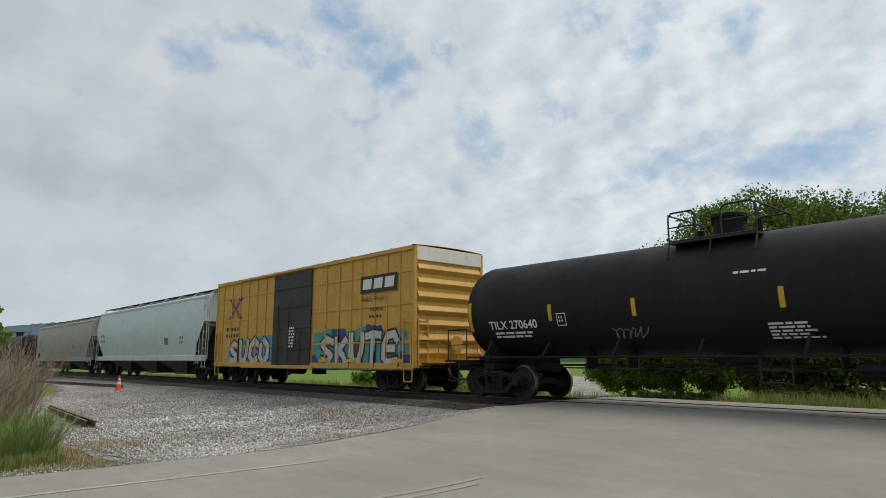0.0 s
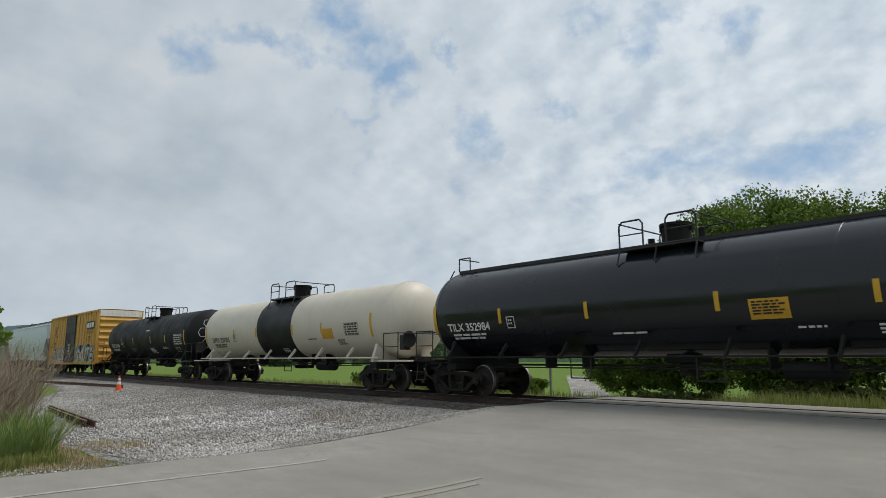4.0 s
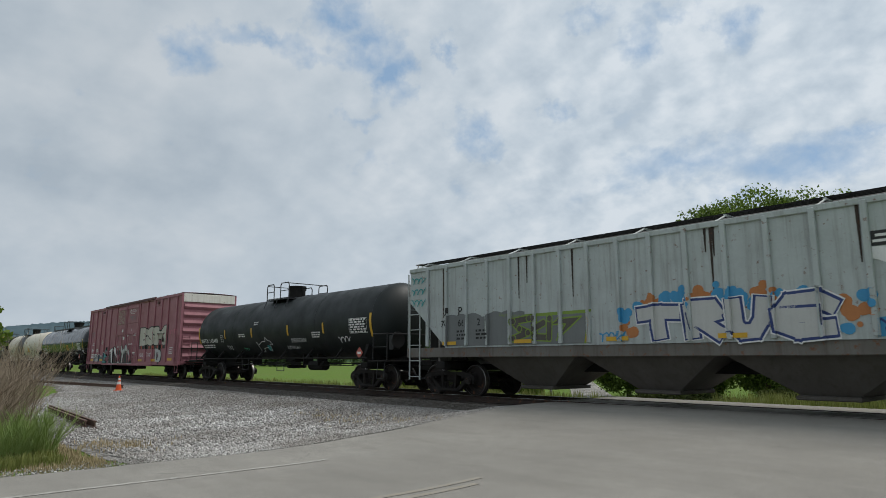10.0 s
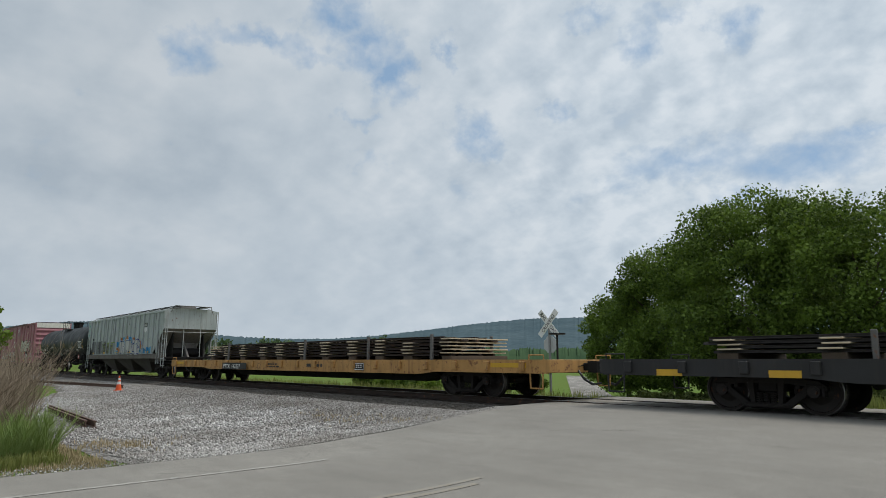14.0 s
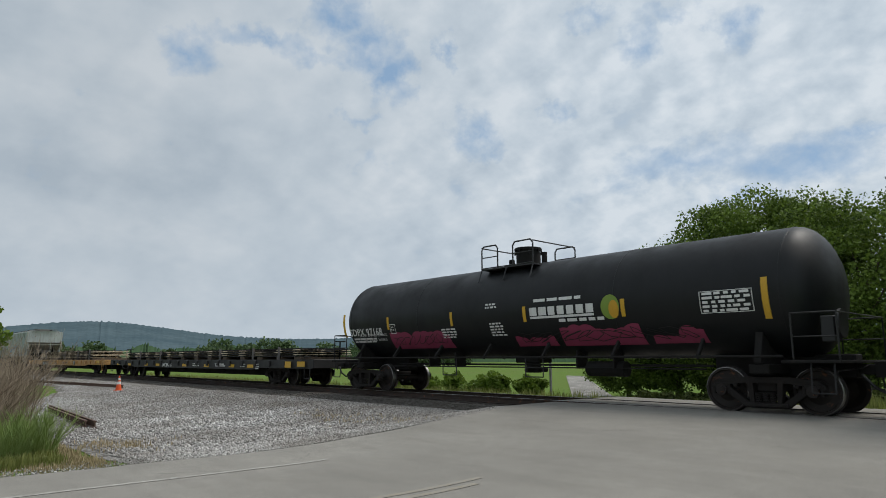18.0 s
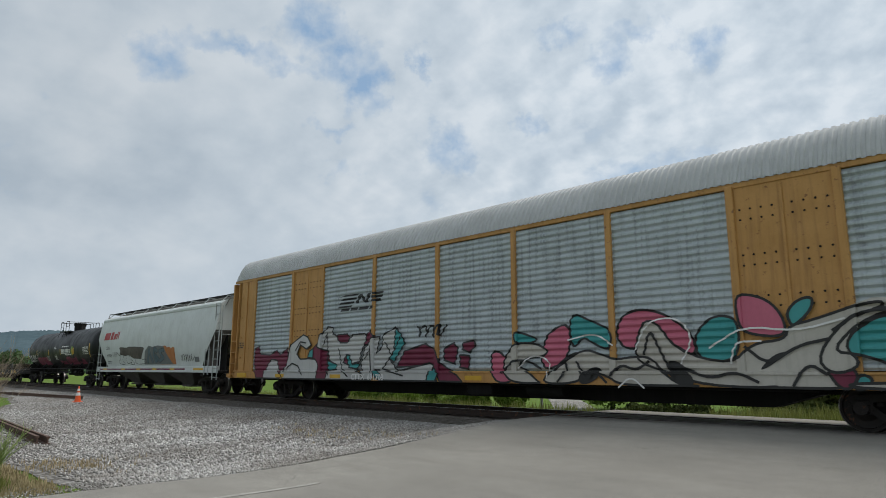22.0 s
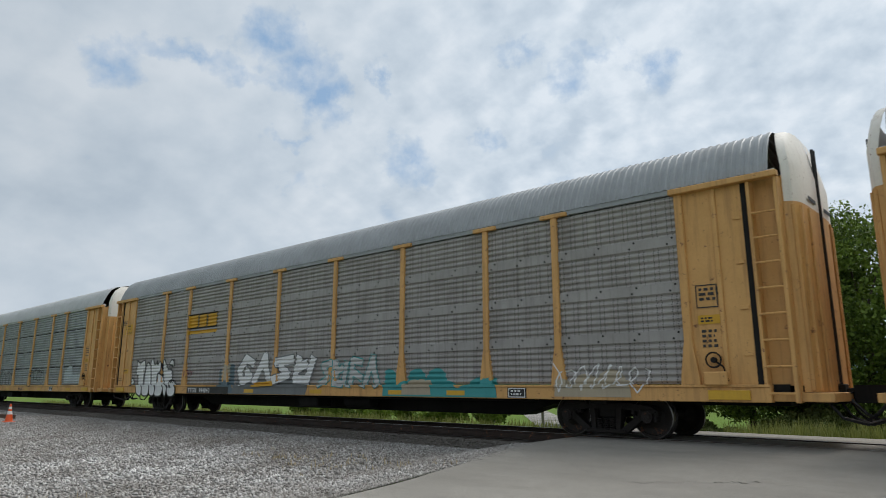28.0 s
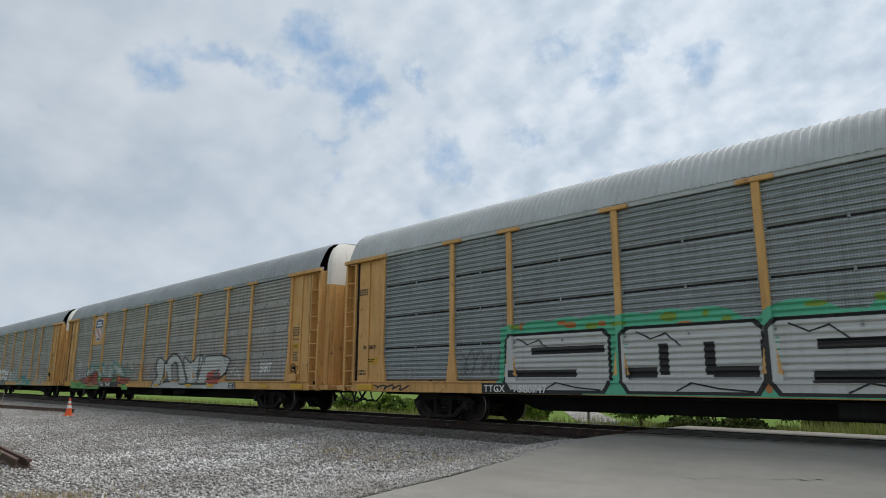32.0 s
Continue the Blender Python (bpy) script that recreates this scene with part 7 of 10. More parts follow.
for x, w in ((-6.35, 0.3), (-3.38, 0.27), (-1.17, 0.25), (1.0, 0.25), (3.18, 0.25), (6.0, 0.5)):
    b = MB()
    b.box(x - w, x + w, -1.537, -1.530, 1.05, 1.14)
    b.done("reflective_stripe", M["yellow_mark"], hop_soo, "yellow reflective stripe")
b = MB()
b.box(-7.3, 4.6, -1.535, -1.529, 1.06, 1.13)
b.done("sill_stripe", M["spray_wine"], hop_soo, "faded dark red sill stripe")
# pale hoppers: small marks
for car, seed in ((hop_white, 3), (hop_far, 4)):
    Q = (on_hopper(car), [], [1.3 + 0.12 * k for k in range(24)])
    marks(car, Q, bars(-8.6, 2.6, 1.2, 0.2, 2, seed) + bars(6.5, 2.2, 0.8, 0.14, 2, seed + 1), M["spray_ash"], "small_print", "grey stencilled bars")
    marks(car, Q, [rect(4.2, 4.8, 1.9, 2.3)], M["spray_ash"], "data_panel", "dark data panel")

# --- flat cars
F1 = flat_side(1.50)
N1 = proud(F1, 0.10)
marks(flat1, N1, [rect(-6.35, -3.8, 0.64, 0.94)], M["black_mark"], "number_panel", "black number panel")
words(flat1, proud(N1, 0.005), "PTTX  142237", -6.25, 0.69, 0.27, M["white_mark"], 0.004, 0.1, wide=1.12)
marks(flat1, F1, ring(-2.75, 0.80, 0.13, 0.02) + bars(-2.2, 0.86, 1.3, 0.06, 2, 4) + bars(1.3, 0.80, 1.2, 0.12, 1, 6), M["ttx_door"], "small_print", "dark stencilled bars")
marks(flat1, F1, [rect(4.6, 5.2, 0.7, 0.97)], M["black_mark"], "data_panel")
marks(flat1, proud(F1, 0.005), boxed(4.64, 5.16, 0.73, 0.94, 0.02) + bars(4.7, 0.86, 0.4, 0.04, 2, 6), M["white_mark"], "data_panel")
marks(flat1, F1, [rect(-12.6, -11.5, 0.86, 0.98), rect(11.3, 12.6, 0.86, 0.98)], M["yellow_mark"], "reflective_stripe", "yellow reflective stripe")
F2 = flat_side(1.50)
words(flat2, F2, "LMIC 890116", -3.25, 0.70, 0.27, M["white_mark"], 0.006)
for x in (-6.0, -3.6 - 0.4, 0.13, 3.1, 6.05, 8.0, -9.2, -11.6):
    marks(flat2, F2, [rect(x - 0.3, x + 0.3, 0.72, 0.86)], M["yellow_mark"], "reflective_stripe", "yellow reflective panel")
marks(flat2, F2, bars(1.3, 0.84, 0.9, 0.05, 2, 4) + bars(4.2, 0.84, 1.2, 0.05, 2, 5) + bars(7.0, 0.84, 0.5, 0.05, 2, 6) + bars(8.5, 0.84, 0.4, 0.05, 3, 7), M["white_mark"], "small_print", "white stencilled bars")
marks(flat2, flat_side(1.58), [rect(11.3, 11.8, 0.75, 1.0), rect(12.3, 12.9, 0.8, 1.0)], M["yellow_mark"], "reflective_stripe", "yellow reflective panel")

# --- autoracks
R1 = rack_side(1, 0.15, False, closed=(1, 7))
marks(rack1, R1, [[(-6.05, 3.1 + 0.12 * k), (-5.3 + 0.1 * k, 3.1 + 0.12 * k), (-5.24 + 0.1 * k, 3.16 + 0.12 * k), (-5.99 + 0.1 * k, 3.16 + 0.12 * k)] for k in range(4)], M["black_mark"], "emblem_stripe", "black speed stripes")
marks(rack1, R1, [[(-5.1, 3.2), (-4.95, 3.2), (-4.75, 3.5), (-4.9, 3.5)], [(-4.9, 3.5), (-4.75, 3.5), (-4.5, 3.2), (-4.65, 3.2)], [(-4.6, 3.2), (-4.45, 3.2), (-4.3, 3.5), (-4.45, 3.5)], [(-4.25, 3.2), (-3.8, 3.2), (-3.78, 3.28), (-4.25, 3.28)], [(-4.2, 3.31), (-3.75, 3.31), (-3.72, 3.39), (-4.2, 3.39)], [(-4.18, 3.42), (-3.7, 3.42), (-3.67, 3.5), (-4.15, 3.5)]] + bars(-5.9, 2.98, 2.2, 0.09, 1, 3), M["black_mark"], "emblem", "black emblem blocks")
# silver letters between wine red wedges
hull(rack1, R1, [(-2.99, 1.15), (-2.62, 1.62), (-2.06, 1.73), (-1.74, 1.81), (-1.26, 1.6), (-1.13, 1.26), (-0.42, 0.93), (-0.22, 0.76), (-1.08, 0.76), (-1.25, 1.03), (-1.56, 1.2)], M["spray_wine"], M["black_mark"], 0.050, 0.0040, "graffiti", "wine red sprayed wedge")
hull(rack1, R1, [(-0.96, 1.65), (-0.58, 1.8), (-0.42, 1.64), (-0.54, 1.23), (-0.96, 1.34)], M["spray_wine"], M["black_mark"], 0.050, 0.0058, "graffiti", "wine red sprayed wedge")
hull(rack1, R1, [(-0.22, 1.79), (0.14, 1.84), (0.25, 1.73), (0.02, 1.52), (-0.26, 1.63)], M["spray_wine"], M["black_mark"], 0.050, 0.0076, "graffiti", "wine red sprayed wedge")
hull(rack1, R1, [(-0.34, 1.47), (0.02, 1.44), (-0.02, 1.09), (-0.34, 1.14)], M["spray_wine"], M["black_mark"], 0.050, 0.0094, "graffiti", "wine red sprayed wedge")
hull(rack1, R1, [(-11.54, 1.32), (-11.51, 1.87), (-11.2, 1.98), (-11.09, 1.66), (-10.37, 1.62), (-9.86, 1.79), (-9.62, 1.61), (-9.13, 1.85), (-9.01, 1.23), (-9.54, 0.76), (-10.9, 0.76), (-11.23, 0.76)], M["spray_wine"], M["black_mark"], 0.050, 0.0112, "graffiti", "wine red sprayed wedge")
hull(rack1, R1, [(-7.74, 0.76), (-7.54, 1.71), (-7.22, 1.92), (-5.94, 2.22), (-5.47, 2.23), (-5.23, 2), (-5.43, 1.22), (-6.35, 0.76)], M["spray_wine"], M["black_mark"], 0.050, 0.0130, "graffiti", "wine red sprayed wedge")
hull(rack1, R1, [(-4.56, 1.85), (-4.46, 2.16), (-4.27, 2.3), (-4.03, 2.09), (-4.13, 1.84)], M["spray_wine"], M["black_mark"], 0.050, 0.0148, "graffiti", "wine red sprayed wedge")
hull(rack1, R1, [(-10.67, 0.76), (-10.7, 0.86), (-10.5, 1.24), (-10.21, 1.46), (-9.83, 1.42), (-9.57, 0.94), (-9.69, 0.76)], M["spray_silver"], M["black_mark"], 0.050, 0.0166, "graffiti", "pale grey block letter")
hull(rack1, R1, [(-9.49, 0.94), (-8.95, 1.45), (-8.85, 1.96), (-8.04, 2.29), (-7.76, 2.2), (-7.52, 1.92), (-7.81, 1.79), (-8.22, 1.94), (-8.41, 1.62), (-8.19, 1.44), (-7.65, 1.45), (-7.26, 1.43), (-7.02, 1.23), (-7.15, 0.76), (-8.13, 0.76), (-9.33, 0.76)], M["spray_silver"], M["black_mark"], 0.050, 0.0184, "graffiti", "pale grey block letter")
hull(rack1, R1, [(-7.18, 1.85), (-6.99, 2.25), (-6.56, 2.51), (-6.29, 2.47), (-6.3, 2.26), (-6.12, 2.22), (-5.87, 1.95), (-5.46, 1.94), (-5.18, 2.19), (-4.51, 2.2), (-4.45, 2.04), (-4.71, 1.6), (-4.76, 1.34), (-5.2, 1.25), (-5.33, 1.54), (-5.5, 1.55), (-5.66, 1.32), (-4.64, 0.96), (-4.51, 0.76), (-6.58, 0.76), (-6.37, 1.22), (-6.52, 1.7), (-6.9, 1.77)], M["spray_silver"], M["black_mark"], 0.050, 0.0202, "graffiti", "pale grey block letter")
hull(rack1, R1, [(-4.7, 1.22), (-4.55, 1.72), (-4.13, 2.06), (-3.77, 2.09), (-3.91, 1.58), (-3.66, 1.76), (-3.62, 2.13), (-3.02, 2.33), (-2.77, 2.1), (-3.1, 1.63), (-3.29, 1.39), (-2.89, 1.03), (-1.52, 1.26), (-1.3, 1.15), (-1.56, 0.92), (-1.17, 0.76), (-3.47, 0.76), (-4, 0.97), (-4.09, 0.76), (-4.51, 0.76)], M["spray_silver"], M["black_mark"], 0.050, 0.0220, "graffiti", "pale grey block letter")
hull(rack1, R1, [(-7.72, 1.49), (-7.6, 1.72), (-7.39, 1.79), (-7.39, 1.47)], M["spray_teal"], M["black_mark"], 0.050, 0.0238, "graffiti", "teal sprayed edge")
hull(rack1, R1, [(-3.02, 2.33), (-2.77, 2.1), (-2.59, 1.86), (-3.09, 1.3), (-3.29, 1.38), (-3.1, 1.63)], M["spray_teal"], M["black_mark"], 0.050, 0.0256, "graffiti", "teal sprayed edge")
hull(rack1, R1, [(-1.56, 0.92), (-1.34, 1.17), (-1.13, 0.98), (-1.25, 0.76), (-1.6, 0.76)], M["spray_teal"], M["black_mark"], 0.050, 0.0274, "graffiti", "teal sprayed edge")
hull(rack1, R1, [(-6.57, 1.39), (-6.01, 1.25), (-6.01, 1.09), (-6.49, 1.02)], M["spray_teal"], M["black_mark"], 0.050, 0.0292, "graffiti", "teal sprayed edge")
hull(rack1, R1, [(-5.5, 1.55), (-5.33, 1.54), (-5.14, 1.25), (-4.76, 1.29), (-4.86, 1.09), (-5.31, 1.15)], M["spray_teal"], M["black_mark"], 0.050, 0.0310, "graffiti", "teal sprayed edge")
hull(rack1, R1, [(-4, 1.06), (-3.77, 1.06), (-3.48, 0.76), (-3.68, 0.76), (-3.99, 0.9)], M["spray_teal"], M["black_mark"], 0.050, 0.0328, "graffiti", "teal sprayed edge")
# swept letters in silver over pink and teal
hull(rack1, R1, rounded([(0.73, 1.57), (1.21, 1.49), (1.35, 1.12), (1.57, 0.76), (0.86, 0.76)]), M["spray_pink"], M["black_mark"], 0.050, 0.0040, "graffiti", "pink sprayed shape")
hull(rack1, R1, rounded([(2.48, 1.7), (2.62, 1.96), (3.21, 2.19), (3.23, 1.56), (3.01, 1.24), (2.51, 1.05), (2.34, 1.38)]), M["spray_pink"], M["black_mark"], 0.050, 0.0058, "graffiti", "pink sprayed shape")
hull(rack1, R1, rounded([(1.55, 2), (1.83, 1.97), (2.4, 1.77), (1.64, 1.66)]), M["spray_teal"], M["black_mark"], 0.050, 0.0076, "graffiti", "teal sprayed edge")
hull(rack1, R1, rounded([(3.21, 2.42), (3.83, 2.16), (4.38, 1.92), (4.29, 1.47), (3.82, 1.67), (3.59, 1.83), (3.26, 1.49)]), M["spray_teal"], M["black_mark"], 0.050, 0.0094, "graffiti", "teal sprayed edge")
hull(rack1, R1, rounded([(4.42, 1.83), (4.58, 2.24), (5.01, 2.37), (5.54, 2.25), (5.91, 2), (6.2, 1.71), (6.21, 1.33), (5.88, 1.5), (5.38, 1.85), (4.97, 1.52), (4.62, 1.53)]), M["spray_pink"], M["black_mark"], 0.050, 0.0112, "graffiti", "pink sprayed shape")
hull(rack1, R1, rounded([(6.2, 1.77), (6.58, 2.13), (6.98, 2.09), (7.11, 1.89), (7.08, 1.42), (6.87, 1.24), (6.41, 1.22), (6.24, 1.38)]), M["spray_teal"], M["black_mark"], 0.050, 0.0130, "graffiti", "teal sprayed edge")
hull(rack1, R1, rounded([(7.07, 2.51), (7.45, 2.46), (7.75, 2.28), (7.93, 1.96), (7.91, 1.66), (7.29, 1.73), (7.11, 1.89)]), M["spray_pink"], M["black_mark"], 0.050, 0.0148, "graffiti", "pink sprayed shape")
hull(rack1, R1, rounded([(7.97, 2.11), (8.16, 2.32), (8.43, 2.37), (8.39, 2.13), (8.08, 1.85), (8.01, 1.91)]), M["spray_teal"], M["black_mark"], 0.050, 0.0166, "graffiti", "teal sprayed edge")
hull(rack1, R1, rounded([(1.16, 1.25), (1.54, 1.73), (2.18, 1.72), (2.61, 1.54), (2.47, 1.38), (1.99, 1.38), (1.63, 1.18), (1.99, 1.05), (2.33, 0.79), (2.41, 0.76), (1.61, 0.76), (1.3, 0.91)]), M["spray_warm"], M["black_mark"], 0.05, 0.0184, "graffiti", "pale grey block letter")
hull(rack1, R1, rounded([(2.32, 0.76), (2.93, 1.18), (3.58, 1.55), (4.03, 1.42), (4.39, 1.29), (4.82, 1.35), (5.23, 1.34), (5.47, 1.06), (5.84, 0.78), (6.26, 0.76), (6.25, 0.76), (5.45, 0.76), (4.5, 0.76), (4.23, 0.94), (3.79, 1.05), (3.39, 0.76)]), M["spray_warm"], M["black_mark"], 0.05, 0.0202, "graffiti", "pale grey block letter")
hull(rack1, R1, rounded([(4.82, 1.29), (5.06, 2.1), (5.4, 2.08), (5.81, 1.45), (6.92, 1.16), (7.33, 1.57), (7.91, 1.61), (7.98, 1.86), (8.38, 1.94), (9.14, 2.18), (9.53, 2.21), (9.29, 1.99), (8.68, 1.59), (8.47, 1.3), (8.68, 1.02), (8.92, 0.76), (8.03, 0.76), (6.43, 0.76), (5.47, 1.06)]), M["spray_warm"], M["black_mark"], 0.05, 0.0220, "graffiti", "pale grey block letter")
hull(rack1, R1, rounded([(9.31, 2.15), (9.58, 2.13), (8.66, 1.35), (8.4, 1.28), (8.58, 1.54)]), M["black_mark"], None, 0.050, 0.0238, "graffiti", "black sprayed shadow")
hull(rack1, R1, rounded([(7.4, 1.06), (7.69, 1.36), (7.97, 1.41), (7.78, 1.26), (7.57, 1.11)]), M["black_mark"], None, 0.050, 0.0256, "graffiti", "black sprayed shadow")
hull(rack1, R1, rounded([(3.48, 0.99), (3.95, 1.18), (4.09, 0.99), (3.77, 0.76), (3.47, 0.76)]), M["black_mark"], None, 0.050, 0.0274, "graffiti", "black sprayed shadow")
hull(rack1, R1, rounded([(5.58, 1.28), (5.93, 1.22), (6.26, 0.76), (5.84, 0.78), (5.66, 1)]), M["black_mark"], None, 0.050, 0.0292, "graffiti", "black sprayed shadow")
hull(rack1, R1, rounded([(8.51, 1.16), (8.79, 1.2), (9.04, 1.02), (8.92, 0.76), (8.7, 0.76)]), M["spray_wine"], M["black_mark"], 0.050, 0.0310, "graffiti", "wine red sprayed wedge")
hull(rack1, R1, rounded([(9.04, 1.02), (9.23, 0.93), (9.14, 0.76), (8.9, 0.76)]), M["spray_teal"], M["black_mark"], 0.050, 0.0328, "graffiti", "teal sprayed edge")
hull(rack1, R1, rounded([(7.16, 0.76), (7.75, 0.81), (7.71, 0.76)]), M["black_mark"], None, 0.050, 0.0346, "graffiti", "black sprayed shadow")
hull(rack1, R1, rounded([(8.59, 1.39), (9.3, 2.02), (9.8, 2.01), (10.45, 1.54), (10.47, 0.98), (9.74, 1.03), (9.12, 1.33)]), M["spray_teal"], M["black_mark"], 0.050, 0.0360, "graffiti", "teal sprayed edge")
hull(rack1, R1, rounded([(8.38, 1.33), (9.09, 2.12), (10.2, 2.05), (9.9, 1.98), (9.3, 1.97), (8.8, 1.5), (9.13, 1.15), (8.61, 0.97)]), M["spray_warm"], M["black_mark"], 0.05, 0.0378, "graffiti", "pale grey block letter")
hull(rack1, R1, rounded([(10.2, 1.94), (11.5, 1.98), (12.11, 1.78), (11.85, 1.81), (11.33, 1.58), (10.97, 1.37), (10.5, 1.43)]), M["spray_warm"], M["black_mark"], 0.05, 0.0396, "graffiti", "pale grey block letter")
hull(rack1, R1, rounded([(10.97, 1.37), (11.42, 1.52), (11.51, 1.25), (11.44, 0.76), (10.61, 0.87), (10.51, 1.09)]), M["spray_pink"], M["black_mark"], 0.050, 0.0414, "graffiti", "pink sprayed shape")
hull(rack1, R1, rounded([(11.42, 1.36), (11.86, 1.41), (12.16, 1.3), (12.17, 0.76), (11.53, 0.76), (11.34, 0.88)]), M["spray_teal"], M["black_mark"], 0.050, 0.0432, "graffiti", "teal sprayed edge")
hull(rack1, R1, rounded([(12.24, 1.35), (12.62, 1.25), (13.02, 0.94), (13.22, 0.76), (12.3, 0.76)]), M["spray_teal"], M["black_mark"], 0.050, 0.0450, "graffiti", "teal sprayed edge")
hull(rack1, R1, rounded([(10.97, 1.37), (11.68, 1.84), (11.98, 1.81), (11.9, 1.57), (12.16, 1.3), (11.86, 1.41), (11.42, 1.52)]), M["black_mark"], None, 0.050, 0.0468, "graffiti", "black sprayed shadow")
hull(rack1, R1, rounded([(8.83, 0.86), (10.52, 0.87), (11.17, 0.76), (8.95, 0.76)]), M["spray_warm"], M["black_mark"], 0.05, 0.0486, "graffiti", "pale grey block letter")
for run in ([(1.2, 1.0), (1.5, 1.3), (2.0, 1.3), (2.4, 1.1)], [(2.9, 0.8), (3.2, 1.1), (3.0, 1.3), (3.4, 1.45)], [(3.4, 1.25), (3.7, 0.8), (3.9, 1.1), (4.2, 0.8)], [(4.3, 0.95), (4.55, 1.2), (4.9, 1.05), (5.2, 1.25)], [(5.1, 1.4), (5.25, 1.95), (5.45, 1.5), (5.75, 0.9)], [(6.0, 1.1), (6.5, 0.9), (7.0, 1.05), (7.4, 0.85)], [(7.2, 1.5), (7.6, 1.15), (8.1, 1.5), (8.6, 1.6)], [(8.0, 0.8), (8.25, 1.2), (8.55, 1.0)], [(8.7, 1.75), (9.2, 2.1), (9.9, 2.0), (10.5, 1.75), (11.0, 1.45)], [(10.6, 1.2), (11.0, 1.0), (11.3, 1.3)], [(11.5, 2.0), (11.9, 1.9), (12.3, 1.7)]):
    marks(rack1, proud(R1, 0.052), stroke(rounded(run, False), 0.055), M["black_mark"], "graffiti_line", "black sprayed shadow line")
for run in ([(-9.2, 1.0), (-8.7, 1.3), (-8.3, 1.2), (-8.0, 0.9)], [(-8.5, 1.75), (-8.2, 2.05), (-7.85, 2.0)], [(-6.8, 1.9), (-6.6, 2.3), (-6.5, 1.2), (-6.4, 0.9)], [(-5.9, 1.75), (-5.7, 1.1), (-5.3, 0.85)], [(-4.5, 1.4), (-4.2, 1.8), (-4.1, 1.0)], [(-3.5, 1.9), (-3.2, 1.5), (-3.6, 1.1), (-2.6, 0.9)]):
    marks(rack1, proud(R1, 0.036), stroke(run, 0.05), M["black_mark"], "graffiti_line", "black sprayed letter line")
marks(rack1, R1, [[(8.6, 2.0), (9.3, 2.28), (10.3, 2.24), (11.4, 2.1), (12.1, 1.95), (12.1, 1.8), (8.8, 1.8)]], M["spray_warm"], "graffiti_cloud", "pale silver sprayed haze")
marks(rack1, proud(R1, 0.01), scribble(11.0, 11.6, 2.1, 2.35, 44, 6, 0.03), M["spray_wine"], "tag", "dark red tag")
marks(rack1, R1, scribble(-2.1, -0.95, 1.95, 2.4, 41, 8, 0.06), M["black_mark"], "tag", "black sprayed tag")
words(rack1, proud(R1, 0.046), "CTTX  691708", -5.1, 0.77, 0.24, M["white_mark"], 0.008, wide=1.1)
for run in ([(1.7, 1.1), (2.1, 1.45), (2.7, 1.3), (2.6, 0.9)], [(3.2, 1.75), (3.9, 1.9), (4.4, 1.6)], [(4.9, 1.5), (5.2, 2.1), (5.9, 2.15), (6.2, 1.7), (5.9, 1.2)], [(6.5, 1.5), (7.2, 1.9), (8.1, 1.75), (8.9, 1.95)], [(9.9, 1.2), (9.9, 1.7), (10.4, 1.85), (10.9, 1.6), (10.9, 1.3)], [(11.9, 0.75), (11.7, 1.2), (12.0, 1.5), (12.4, 1.5)], [(12.0, 0.8), (12.25, 1.15), (12.2, 0.7)], [(12.8, 0.7), (12.95, 1.1), (13.2, 0.8)], [(4.5, 0.7), (4.8, 0.95), (5.1, 0.7)], [(6.9, 1.2), (7.0, 1.6), (7.5, 1.6)]):
    marks(rack1, proud(R1, 0.054), stroke(rounded(run, False), 0.035), M["white_mark"], "graffiti_line", "white highlight line")
marks(rack1, flat_side(YS + 0.01), [rect(12.38, 12.86, 1.9, 2.08)] , M["spray_gold"], "warning_plate", "yellow warning plate")
marks(rack1, flat_side(YS + 0.008), bars(12.2, 3.1, 0.7, 0.05, 6, 5) + bars(12.2, 4.1, 0.5, 0.04, 4, 6) + bars(-12.9, 2.1, 0.5, 0.05, 3, 7), M["ttx_door"], "small_print", "dark stencilled bars")
words(rack1, flat_side(YS - 0.165), "BI", 13.14, 2.3, 0.3, M["white_mark"], 0.01)
marks(rack1, flat_side(YS + 0.08), [rect(x - 0.3, x + 0.3, 0.8, 0.92) for x in (-9.5, -6.0, 0.2)], M["yellow_mark"], "reflective_stripe")


